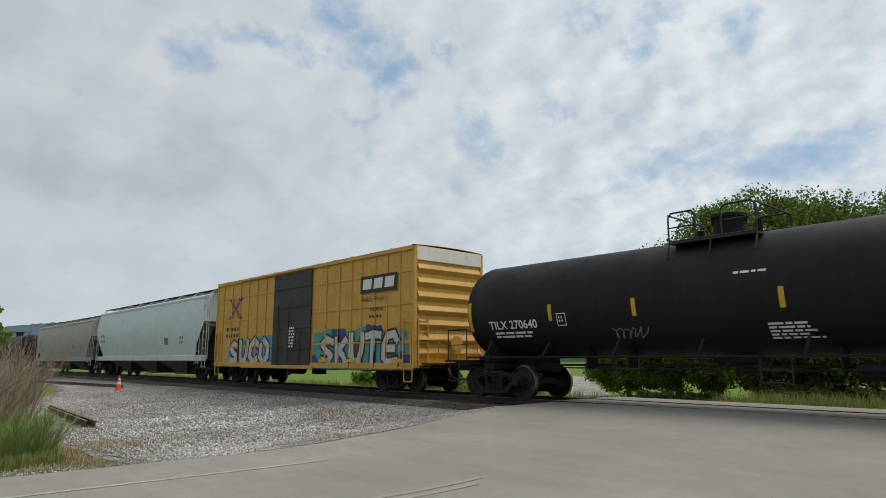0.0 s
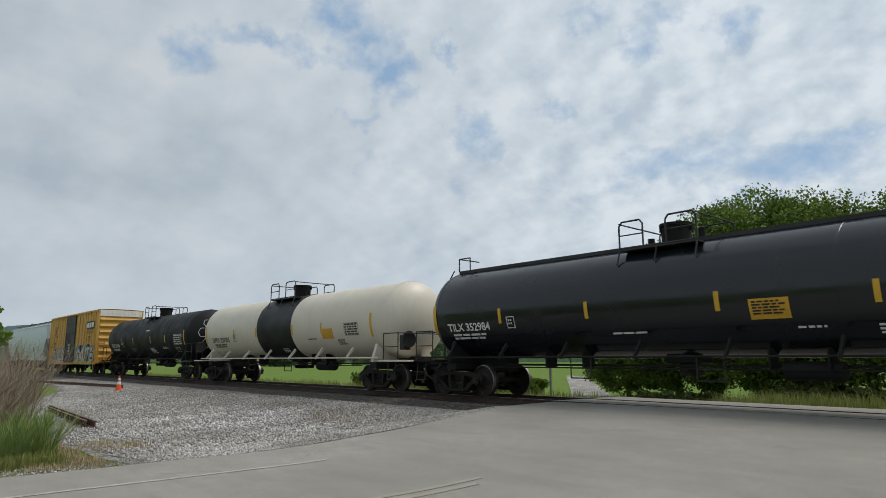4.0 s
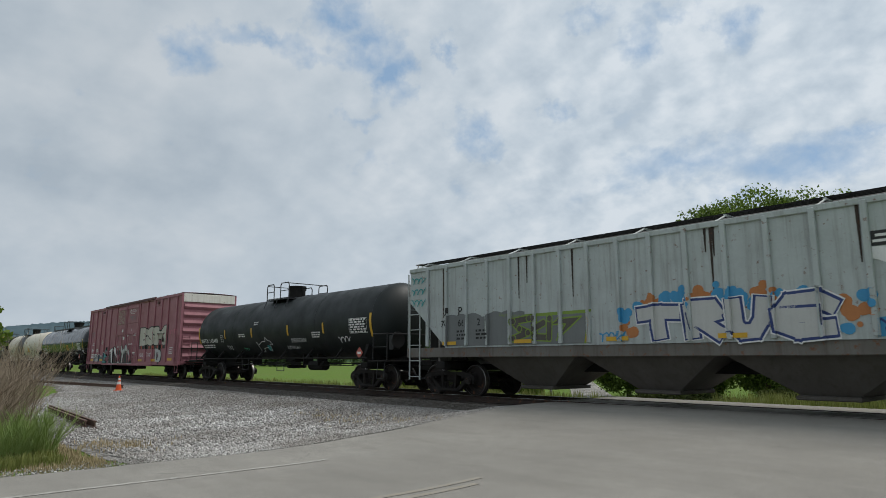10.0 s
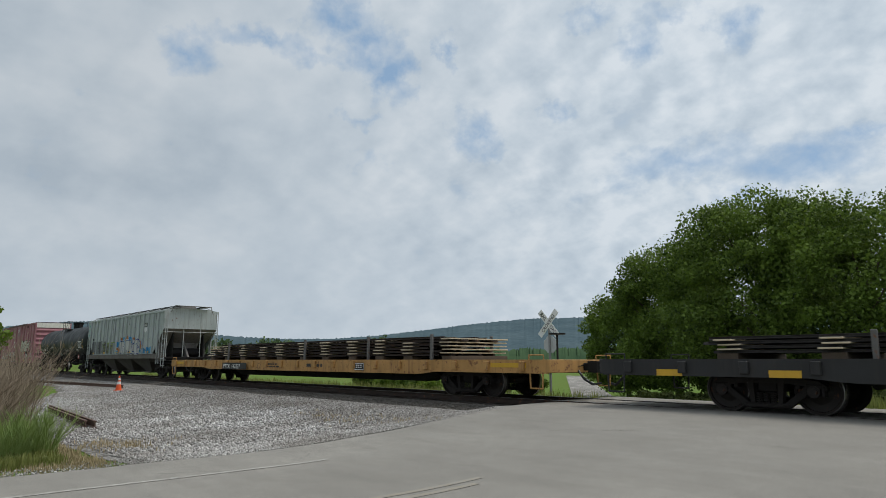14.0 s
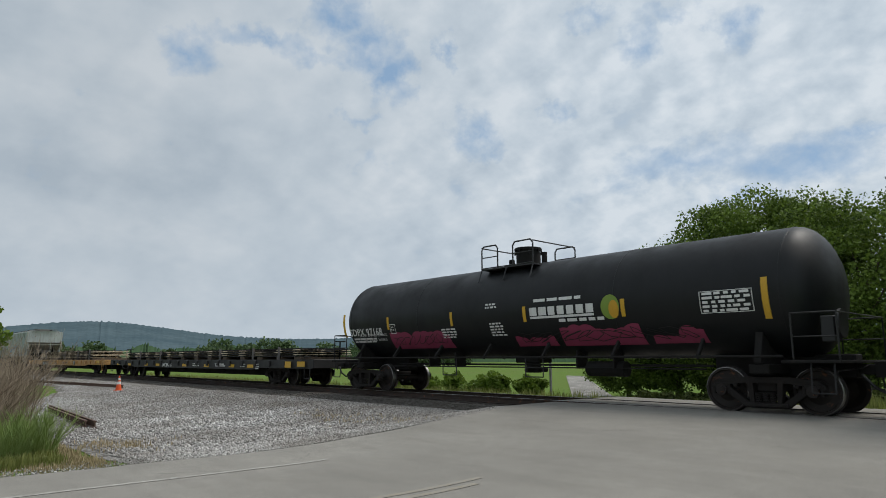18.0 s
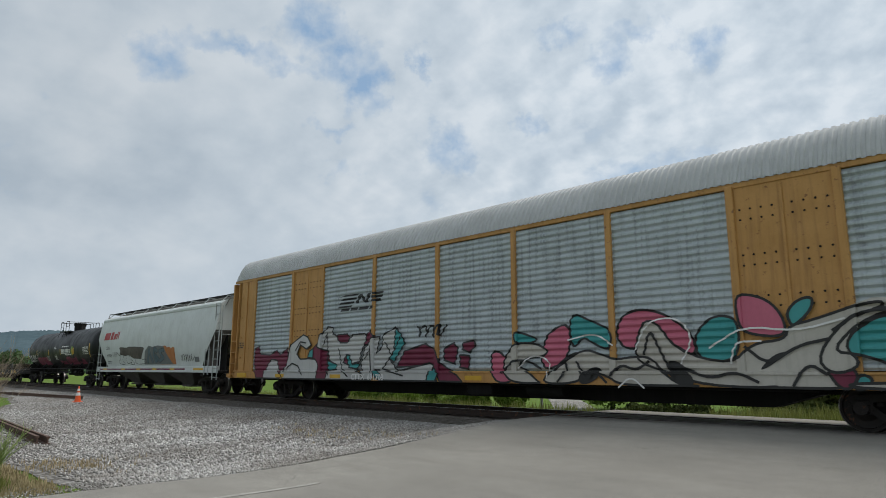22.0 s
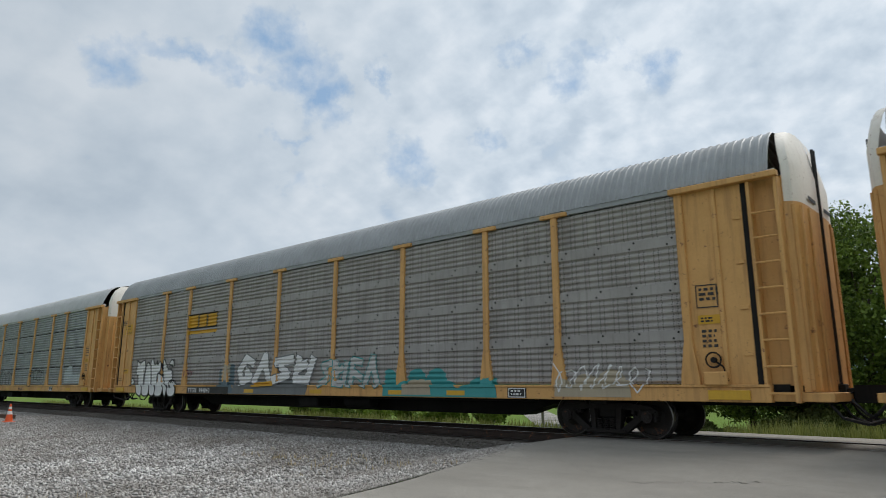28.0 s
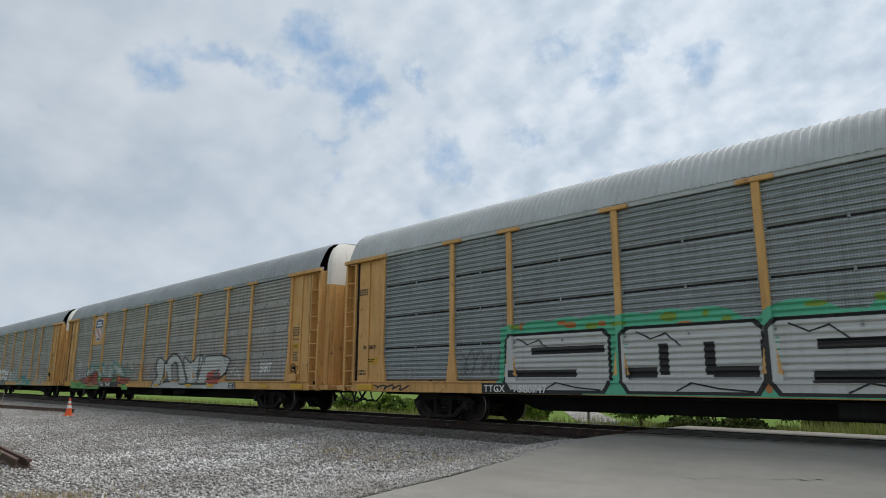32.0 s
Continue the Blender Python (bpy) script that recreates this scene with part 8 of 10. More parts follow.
def rack_common(car, num, x, tiers=4, straps=False, size=0.22, gap=1.15, panel=2.83, lift=0.0):
    Q = rack_side(tiers, 0.125, straps=straps)
    sill = flat_side(YS + 0.062)
    sill = proud(sill, lift)
    marks(car, sill, [rect(x - 0.08, x - 0.08 + panel, 0.75, 0.985)], M["black_mark"], "number_panel", "black number panel")
    words(car, proud(sill, 0.005), num, x, 0.868 - size * 0.36, size, M["white_mark"], 0.006, gap=gap)
    marks(car, sill, [rect(7.7, 8.2, 0.76, 0.98)], M["black_mark"], "data_panel", "black data panel")
    marks(car, proud(sill, 0.005), boxed(7.74, 8.16, 0.78, 0.96, 0.02) + bars(7.8, 0.89, 0.3, 0.04, 2, 3), M["white_mark"], "data_panel")
    for q in (-2.6, 0.9, 4.2, 6.2, 10.3):
        marks(car, sill, [rect(q - 0.28, q + 0.28, 0.80, 0.91)], M["yellow_mark"], "reflective_stripe", "yellow reflective stripe")
    plate = flat_side(YS + 0.006)
    marks(car, plate, bars(12.0, 2.7, 0.42, 0.05, 3, 4) + boxed(11.95, 12.32, 2.4, 2.8, 0.02) + bars(12.0, 1.95, 0.3, 0.05, 4, 6) + bars(-12.9, 3.7, 0.5, 0.04, 3, 5) + bars(-12.8, 1.3, 0.4, 0.05, 2, 7), M["ttx_door"], "small_print", "dark stencilled bars")
    marks(car, plate, [rect(11.95, 12.34, 2.1, 2.26), rect(-12.42, -11.92, 1.52, 1.7)], M["spray_gold"], "warning_plate", "yellow warning plate")
    marks(car, proud(plate, 0.004), bars(12.0, 2.19, 0.28, 0.03, 2, 9) + bars(-12.38, 1.63, 0.4, 0.03, 2, 8), M["black_mark"], "small_print")
    for y in (-0.8, 0.35):
        b = MB()
        b.box(13.78, 13.786, y, y + 0.5, 4.26, 4.33)
        b.done("height_notice", M["black_mark"], car, "dark bars of a height notice")
    return Q


R2 = rack_common(rack2, "TTGX   973706", -7.75, size=0.25, gap=1.2, panel=2.9)
b = MB()
b.box(-8.82, -7.1, -YS - 0.012, -YS + 0.0, 2.86, 4.56, 0.004)
b.done("emblem_panel", M["rack_yellow"], rack2, "yellow emblem panel")
shield(rack2, flat_side(YS + 0.016), -7.97, 3.88, 0.78, 0.84)
for xa, xb in ((-8.7, -7.95), (-7.85, -7.18)):
    marks(rack2, flat_side(YS + 0.016), [rect(xa, xb, 3.1, 3.24)], M["ttx_door"], "slogan_bar", "dark bar of a slogan")
for cx, cz, w, h in ((-0.75, 1.45, 0.55, 0.75), (-0.2, 1.4, 0.55, 0.7), (0.4, 1.45, 0.6, 0.72), (0.95, 1.4, 0.5, 0.65), (4.55, 1.4, 0.7, 0.85), (5.2, 1.6, 0.5, 0.55), (5.7, 1.55, 0.55, 0.55), (6.2, 1.45, 0.55, 0.65)):
    marks(rack2, R2, ring(cx, cz - 0.05 * h, w * 0.62, 0.032, 16, h * 0.46), M["black_mark"], "tag", "black sprayed bubble outline")
    marks(rack2, R2, stroke([(cx - w * 0.4, cz + h * 0.42), (cx + w * 0.1, cz + h * 0.55), (cx + w * 0.45, cz + h * 0.4)], 0.035) + stroke([(cx - w * 0.05, cz + h * 0.5), (cx - w * 0.12, cz + h * 0.12)], 0.03), M["black_mark"], "tag", "black sprayed bubble outline")
words(rack2, flat_side(YS + 0.068), "R1", -4.85, 0.80, 0.20, M["white_mark"], 0.004)
words(rack2, flat_side(YS + 0.068), "BSH 20A", 2.9, 0.80, 0.18, M["black_mark"], 0.004)
marks(rack2, R2, lumps(9.4, 11.6, 1.15, 2.0, 63, 40, 0.4, 0.6), M["rack_panel_light"], "graffiti_cloud", "faded silver spray")
R3 = rack_common(rack3, "TTGX  994040", -6.6, straps=True)
marks(rack3, flat_side(YS + 0.008), [rect(-12.6, -11.86, 3.15, 3.57)], M["spray_gold"], "notice_plate", "yellow quality notice plate")
graf(rack3, flat_side(YS + 0.008), "Quality", -12.5, 3.33, 0.5, 0.09, M["black_mark"], None, 0.0, gap=1.0, name="lettering")
graf(rack3, flat_side(YS + 0.008), "Auto Rack", -12.5, 3.19, 0.58, 0.08, M["black_mark"], None, 0.0, gap=1.0, name="lettering")
marks(rack3, flat_side(YS + 0.013), bars(-12.4, 3.47, 0.4, 0.06, 1, 3), M["black_mark"], "small_print")
words(rack3, flat_side(YS + 0.008), "B-1867", -12.45, 2.42, 0.12, M["black_mark"])
for xa, xb in ((-6.95, -6.36), (-6.24, -5.74), (-5.62, -5.02)):
    marks(rack3, R3, [[(xa - 0.05, 3.07), (xb + 0.05, 3.07), (xb + 0.05, 3.62), (xa - 0.05, 3.62)]], M["black_mark"], "emblem_edge", "dark edge of an emblem block")
    marks(rack3, proud(R3, 0.004), [[(xa, 3.12), (xb, 3.12), (xb, 3.57), (xa, 3.57)]], M["spray_gold"], "emblem_bar", "golden yellow emblem block")
marks(rack3, R3, [rect(-6.98, -4.98, 2.88, 3.0)], M["spray_gold"], "emblem_bar", "golden yellow emblem underline")
hull(rack3, R3, rounded([(-11.11, 2.08), (-10.81, 1.88), (-10.36, 2.09), (-10.32, 1.86), (-10.32, 1.49), (-10.46, 1.47), (-10.39, 0.88), (-10.41, 0.62), (-10.65, 0.62), (-10.92, 0.76), (-10.9, 1.43), (-11.11, 1.43), (-11.16, 1.59), (-11.06, 1.89)]), M["spray_chalk"], M["black_mark"], 0.055, 0.0040, "graffiti", "white bubble letter with black edge")
hull(rack3, R3, rounded([(-9.86, 1.84), (-9.77, 2.05), (-9.65, 2.1), (-9.57, 1.93), (-9.47, 1.83), (-9.33, 1.88), (-9.23, 2.03), (-9.28, 1.79), (-9.11, 1.92), (-8.96, 1.97), (-8.85, 1.88), (-8.83, 1.62), (-8.9, 1.53), (-9.09, 1.51), (-9.27, 1.44), (-9.23, 0.88), (-9.26, 0.7), (-9.38, 0.62), (-9.57, 0.62), (-9.71, 0.74), (-9.71, 1.26)]), M["spray_chalk"], M["black_mark"], 0.055, 0.0080, "graffiti", "white bubble letter with black edge")
hull(rack3, R3, rounded([(-10.02, 1.97), (-9.84, 1.79), (-9.72, 1.26), (-9.72, 0.74), (-9.87, 0.62), (-10.21, 0.62), (-10.38, 0.73), (-10.35, 1.37), (-10.24, 1.81)]), M["spray_chalk"], M["black_mark"], 0.055, 0.0120, "graffiti", "white bubble letter with black edge")
hull(rack3, R3, rounded([(-8.68, 2.07), (-8.57, 1.93), (-8.36, 1.6), (-8.17, 1.66), (-8.02, 1.59), (-7.97, 1.37), (-7.96, 1.24), (-8.22, 1.17), (-8.22, 0.89), (-8.31, 0.62), (-8.36, 0.62), (-8.49, 0.71), (-8.57, 0.98), (-8.65, 1.25), (-8.74, 1.5), (-8.78, 1.8)]), M["spray_chalk"], M["black_mark"], 0.055, 0.0160, "graffiti", "white bubble letter with black edge")
hull(rack3, R3, rounded([(-9.09, 1.44), (-8.95, 1.5), (-8.75, 1.43), (-8.57, 1.16), (-8.53, 0.89), (-8.59, 0.75), (-8.7, 0.62), (-8.91, 0.62), (-9.14, 0.62), (-9.23, 0.74), (-9.16, 0.98)]), M["spray_chalk"], M["black_mark"], 0.055, 0.0200, "graffiti", "white bubble letter with black edge")
hull(rack3, R3, rounded([(-8.22, 1.15), (-8.03, 1.22), (-7.8, 1.22), (-7.62, 1.1), (-7.52, 0.91), (-7.56, 0.7), (-7.75, 0.62), (-8.03, 0.62), (-8.18, 0.76), (-8.22, 0.93)]), M["spray_chalk"], M["black_mark"], 0.055, 0.0240, "graffiti", "white bubble letter with black edge")
hull(rack3, R3, rounded([(-8.19, 1.73), (-8.2, 1.86), (-8.1, 1.97), (-7.96, 2), (-7.86, 1.92), (-7.85, 1.8), (-7.92, 1.72), (-8.03, 1.77), (-8.12, 1.79)]), M["spray_chalk"], M["black_mark"], 0.055, 0.0280, "graffiti", "white bubble letter with black edge")
hull(rack3, R3, rounded([(-11.48, 1.29), (-11.32, 1.33), (-11.2, 1.23), (-11.22, 1.06), (-11.38, 1.01), (-11.48, 1.1)]), M["spray_chalk"], M["black_mark"], 0.055, 0.0320, "graffiti", "white bubble letter with black edge")
marks(rack3, proud(R3, 0.036), stroke([(-10.3, 1.7), (-10.2, 1.6), (-10.3, 1.5), (-10.4, 1.6), (-10.3, 1.7)], 0.03) + stroke([(-10.38, 1.42), (-10.2, 1.3), (-10.36, 1.2), (-10.2, 1.1)], 0.03) + bars(-8.2, 1.12, 0.55, 0.1, 2, 4), M["black_mark"], "tag", "black tag on white")
marks(rack3, R3, scribble(-7.1, -6.5, 1.3, 1.6, 43, 6, 0.03), M["spray_wine"], "tag", "dark red tag")
marks(rack3, R3, lumps(-4.6, -3.6, 0.76, 1.75, 71, 40, 0.2, 0.7), M["spray_slate"], "graffiti_cloud", "slate blue sprayed figure")
marks(rack3, proud(R3, 0.004), lumps(-4.45, -3.9, 1.2, 1.75, 72, 20, 0.2, 0.7), M["spray_tan"], "graffiti_cloud", "tan sprayed cap")
marks(rack3, R3, [[(-3.7, 0.76), (0.4, 0.76), (0.6, 1.2), (-3.4, 1.25)]], M["spray_ash"], "graffiti_cloud", "dark sprayed ground")
fat(rack3, R3, "ecbd", -3.6, 1.02, 4.2, 1.0, 0.26, ((0.08, M["spray_ash"]), (0.0, M["spray_chalk"])), 0.006, 12, 0.25, 0.004, False, None, "graffiti", "white slanted sprayed letter")
hull(rack3, R3, [(-2.4, 1.1), (-1.3, 1.18), (-1.2, 1.02), (-2.4, 0.98)], M["spray_gold"], None, 0.03, 0.03)
fat(rack3, R3, "bdac", 0.9, 0.95, 2.6, 0.85, 0.17, ((0.06, M["spray_teal"]), (0.0, M["spray_silver"])), 0.006, 13, 0.1, 0.004, False)
marks(rack3, R3, lumps(3.7, 7.4, 0.76, 1.45, 74, 50, 0.4, 0.5), M["spray_teal"], "graffiti_cloud", "faded teal sprayed shapes")
marks(rack3, proud(R3, 0.004), lumps(4.4, 5.4, 0.8, 1.3, 73, 20), M["spray_tan"], "graffiti", "pale sprayed shape")
marks(rack3, proud(R3, 0.006), lumps(8.9, 10.6, 0.8, 1.35, 75, 20), M["spray_tan"], "graffiti", "pale drawn figure")
marks(rack3, proud(R3, 0.008), scribble(8.9, 10.9, 0.85, 1.5, 76, 14, 0.03), M["spray_chalk"], "tag", "white drawn lines")
R4 = rack_common(rack4, "TTGX   994687", -6.8, straps=True, size=0.25, gap=1.1, lift=0.034)
b = MB()
b.box(-8.82, -7.1, -YS - 0.012, -YS + 0.0, 3.0, 4.56, 0.004)
b.done("emblem_panel", M["rack_yellow"], rack4, "yellow emblem panel")
shield(rack4, flat_side(YS + 0.016), -7.95, 3.82, 1.15, 1.26)
hull(rack4, R4, [(-11.75, 1.07), (-10.79, 0.93), (-10.13, 1.01), (-9.21, 0.88), (-8.64, 0.69), (-6.93, 0.79), (-6.89, 0.62), (-11.76, 0.62)], M["spray_green"], None, 0.045, 0.0030, "graffiti", "green sprayed ground")
hull(rack4, R4, [(-3.65, 0.93), (-2.68, 0.84), (-2.7, 0.62), (-3.5, 0.62)], M["spray_green"], None, 0.045, 0.0050, "graffiti", "green sprayed ground")
hull(rack4, R4, [(-10.29, 1.1), (-9.66, 1.21), (-8.83, 1.42), (-8.41, 1.36), (-8.21, 1.09), (-8.63, 0.88), (-9.21, 0.88), (-9.81, 0.99)], M["spray_red"], M["black_mark"], 0.045, 0.0070, "graffiti", "red sprayed letter foot")
hull(rack4, R4, [(-8.28, 0.99), (-8.2, 1.41), (-7.79, 1.59), (-7.46, 1.55), (-7.28, 1.34), (-7.23, 0.99), (-6.93, 0.85), (-7.55, 0.85), (-7.95, 0.89)], M["spray_red"], M["black_mark"], 0.045, 0.0090, "graffiti", "red sprayed letter foot")
hull(rack4, R4, [(-7.22, 1.36), (-6.68, 1.23), (-6.93, 0.83)], M["spray_green"], M["black_mark"], 0.045, 0.0110, "graffiti", "green sprayed wedge")
hull(rack4, R4, [(-6.69, 0.89), (-6.44, 1.24), (-5.77, 1.23), (-5.14, 1.16), (-4.64, 1.22), (-4.41, 1), (-4.47, 0.87), (-6.57, 0.86)], M["spray_red"], M["black_mark"], 0.045, 0.0130, "graffiti", "red sprayed letter foot")
hull(rack4, R4, [(-4.41, 1.08), (-4.21, 1.26), (-3.98, 1.25), (-3.71, 1.21), (-2.66, 1.16), (-2.68, 0.87), (-3.39, 0.88), (-3.73, 0.91), (-4.27, 0.95)], M["spray_red"], M["black_mark"], 0.045, 0.0150, "graffiti", "red sprayed letter foot")
hull(rack4, R4, [(-5.19, 1.12), (-4.95, 1), (-4.66, 0.91), (-4.36, 1.01), (-4.54, 1.21)], M["spray_green"], M["black_mark"], 0.045, 0.0170, "graffiti", "green sprayed wedge")
hull(rack4, R4, [(-9.57, 1.38), (-9.12, 1.54), (-8.61, 1.69), (-8.28, 1.89), (-8.12, 1.73), (-8.27, 1.41), (-8.62, 1.36), (-8.98, 1.31), (-9.65, 1.23)], M["spray_silver"], M["spray_teal"], 0.045, 0.0190, "graffiti", "silver sprayed letter top with teal edge")
hull(rack4, R4, [(-8.05, 1.8), (-7.58, 1.78), (-7.27, 1.65), (-6.9, 1.49), (-6.49, 1.33), (-6.68, 1.21), (-7.16, 1.34), (-7.34, 1.5), (-7.79, 1.59)], M["spray_silver"], M["spray_teal"], 0.045, 0.0210, "graffiti", "silver sprayed letter top with teal edge")
hull(rack4, R4, [(-6.89, 1.86), (-6.47, 1.79), (-6.35, 1.84), (-6.13, 1.68), (-5.98, 1.34), (-5.81, 1.48), (-5.72, 1.67), (-5.52, 1.81), (-5.11, 1.7), (-5.02, 1.45), (-5.19, 1.22), (-5.55, 1.2), (-5.87, 1.28), (-6.21, 1.23), (-6.49, 1.38), (-6.72, 1.48)], M["spray_silver"], M["spray_teal"], 0.045, 0.0230, "graffiti", "silver sprayed letter top with teal edge")
hull(rack4, R4, [(-5.09, 1.93), (-4.13, 1.75), (-3.69, 1.61), (-3.4, 1.41), (-3.36, 1.29), (-3.54, 1.23), (-3.89, 1.3), (-4.06, 1.43), (-4.25, 1.26), (-4.53, 1.35), (-4.67, 1.53), (-4.91, 1.58)], M["spray_silver"], M["spray_teal"], 0.045, 0.0250, "graffiti", "silver sprayed letter top with teal edge")
hull(rack4, R4, [(0.52, 2), (1, 2.06), (1.39, 1.91), (1.38, 1.57), (1.53, 1.24), (1.29, 0.89), (0.59, 0.88), (0.51, 1.13), (0.75, 1.3), (0.43, 1.59)], M["spray_silver"], M["black_mark"], 0.06, 0.0060, "graffiti", "silver block letter with dark edge")
hull(rack4, R4, [(0.27, 1.6), (0.52, 2.06), (1, 2.09), (0.6, 1.82), (0.52, 1.59), (0.79, 1.27), (0.51, 0.96), (0.18, 0.72), (0.34, 1.02), (0.48, 1.25)], M["spray_ash"], None, 0.035, 0.0082, "graffiti", "dark sprayed side of a letter")
hull(rack4, R4, [(1.67, 1), (1.61, 1.79), (2.06, 2.16), (2.56, 2.19), (3.09, 1.96), (3.28, 1.74), (3.58, 1.33), (3.93, 0.91), (3.31, 0.9), (3.13, 1.06), (2.94, 1.31), (2.88, 1.68), (2.55, 1.85), (2.19, 1.7), (2.32, 1.21), (2.39, 1.02)], M["spray_silver"], M["black_mark"], 0.06, 0.0104, "graffiti", "silver block letter with dark edge")
hull(rack4, R4, [(1.38, 1.57), (1.54, 1.9), (2.14, 2.24), (2.42, 2.23), (1.76, 1.9), (1.68, 1.57), (2.03, 1.02), (1.52, 0.89), (1.67, 1.13)], M["spray_ash"], None, 0.035, 0.0126, "graffiti", "dark sprayed side of a letter")
hull(rack4, R4, [(2.55, 1.87), (2.75, 1.84), (2.94, 1.44), (3.06, 1.02), (2.8, 1.23), (2.68, 1.55)], M["spray_ash"], None, 0.035, 0.0148, "graffiti", "dark sprayed side of a letter")
hull(rack4, R4, [(3.47, 1.74), (3.54, 2.04), (4.21, 1.71), (4.74, 2.04), (5.13, 2.07), (5.29, 1.96), (5.33, 1.68), (4.99, 1.5), (4.82, 1.31), (4.97, 0.92), (4.05, 0.91), (3.7, 1.23)], M["spray_silver"], M["black_mark"], 0.06, 0.0170, "graffiti", "silver block letter with dark edge")
hull(rack4, R4, [(3.28, 1.82), (3.48, 1.99), (3.59, 1.53), (4.06, 1.03), (4.4, 0.72), (3.93, 0.93), (3.52, 1.43)], M["spray_ash"], None, 0.035, 0.0192, "graffiti", "dark sprayed side of a letter")
hull(rack4, R4, [(4.71, 1.32), (4.83, 1.5), (4.91, 1.98), (5.13, 2.07), (4.98, 1.69), (4.87, 1.31), (4.94, 0.94)], M["spray_ash"], None, 0.035, 0.0214, "graffiti", "dark sprayed side of a letter")
hull(rack4, R4, [(5.07, 0.92), (4.92, 1.11), (5.1, 1.5), (5.23, 1.87), (5.55, 2.02), (6.91, 2.02), (7.18, 1.98), (7.64, 1.86), (7.36, 1.45), (7.22, 1.23), (6.9, 1.15), (6.11, 1.15), (5.71, 1.1), (5.8, 0.92)], M["spray_silver"], M["black_mark"], 0.06, 0.0236, "graffiti", "silver block letter with dark edge")
hull(rack4, R4, [(5.67, 1.24), (5.83, 1.38), (6.23, 1.46), (6.7, 1.45), (6.87, 1.27), (6.85, 0.92), (6.1, 0.91), (5.76, 1.01)], M["spray_red"], None, 0.035, 0.0258, "graffiti", "dull red sprayed fill")
hull(rack4, R4, [(6.22, 1.37), (6.79, 1.53), (6.68, 1.19), (6.45, 1.15)], M["spray_ash"], None, 0.035, 0.0280, "graffiti", "dark sprayed side of a letter")
hull(rack4, R4, [(5.29, 1.96), (5.66, 2.04), (5.49, 1.86), (5.41, 1.59)], M["spray_ash"], None, 0.035, 0.0302, "graffiti", "dark sprayed side of a letter")
for run in ([(-10.2, 1.05), (-9.5, 1.32), (-9.75, 1.02), (-9.0, 1.5), (-9.2, 1.0)], [(-8.9, 0.95), (-8.55, 1.62), (-8.4, 1.0), (-8.1, 1.6), (-8.15, 0.95)], [(-7.9, 0.9), (-7.65, 1.7), (-7.4, 1.05), (-7.0, 1.45), (-7.1, 0.9)], [(-6.8, 1.75), (-6.6, 0.95), (-6.3, 1.7), (-6.15, 0.92), (-5.85, 1.4)], [(-5.75, 0.95), (-5.55, 1.7), (-5.2, 1.4), (-5.35, 0.95), (-4.9, 1.15)], [(-5.0, 1.85), (-4.85, 0.95), (-4.5, 1.62), (-4.1, 1.3), (-4.35, 1.1), (-3.6, 0.92)], [(-3.9, 1.62), (-3.45, 1.3), (-3.8, 1.05), (-3.1, 1.1), (-2.7, 0.95)], [(-10.9, 0.95), (-10.3, 0.72), (-9.6, 0.92), (-9.0, 0.68), (-8.3, 0.86), (-7.2, 0.72)]):
    marks(rack4, proud(R4, 0.028), stroke(run, 0.032), M["black_mark"], "graffiti_line", "jagged black letter line")
for run in ([(-9.5, 1.5), (-8.8, 1.74), (-8.3, 1.98), (-8.0, 1.75)], [(-7.6, 1.84), (-6.9, 1.98), (-6.45, 1.86)], [(-5.2, 2.1), (-4.9, 1.98), (-4.0, 1.86), (-3.4, 1.5)], [(-3.2, 1.2), (-3.1, 1.75), (-2.95, 1.3)]):
    marks(rack4, proud(R4, 0.030), stroke(run, 0.045), M["spray_teal"], "graffiti_line", "teal sprayed edge line")
words(rack4, R4, "ALL", -2.75, 1.62, 0.22, M["spray_chalk"], 0.004, 0.0, 0.9, 1.0, "tag")
marks(rack4, R4, scribble(-2.8, -1.9, 1.4, 1.58, 57, 7, 0.022), M["spray_teal"], "tag", "small teal tag")
marks(rack4, proud(R4, 0.004), ring(-10.56, 1.66, 0.36, 0.022, 22, 0.33), M["spray_chalk"], "tag", "white drawn ball")
marks(rack4, proud(R4, 0.004), boxed(-10.75, -10.5, 1.98, 2.12, 0.02) + stroke([(-10.62, 2.12), (-10.7, 2.24), (-10.95, 2.2)], 0.02), M["spray_chalk"], "tag", "white drawn fuse")
marks(rack4, proud(R4, 0.004), stroke([(-11.1, 2.15), (-10.95, 2.3)], 0.018) + stroke([(-11.1, 2.3), (-10.95, 2.15)], 0.018) + ring(-10.7, 1.66, 0.12, 0.02, 12, 0.28), M["spray_chalk"], "tag", "white drawn spark")
for run in ([(-2.4, 1.5), (-1.6, 1.9), (-0.9, 1.55), (-0.39, 2.0)], [(-1.9, 1.3), (-1.2, 1.55), (-0.5, 1.3), (0.1, 1.8)]):
    marks(rack4, R4, stroke(run, 0.04), M["spray_orange"], "graffiti_line", "orange sprayed wing line")
marks(rack4, R4, [rect(0.35, 8.2, 0.74, 0.985)], M["spray_silver"], "graffiti_cloud", "silver sprayed base")
for run in ([(0.3, 2.15), (0.5, 2.3)], [(2.9, 2.25), (3.0, 2.1), (3.1, 2.25), (3.25, 2.1), (3.4, 2.3)], [(4.6, 2.2), (4.7, 2.35), (4.8, 2.2)], [(7.6, 1.5), (7.7, 1.3), (7.9, 1.55), (8.0, 1.25), (8.2, 1.45), (8.4, 1.1)]):
    marks(rack4, proud(R4, 0.006), stroke(run, 0.03), M["spray_chalk"], "graffiti_line", "white drip line")
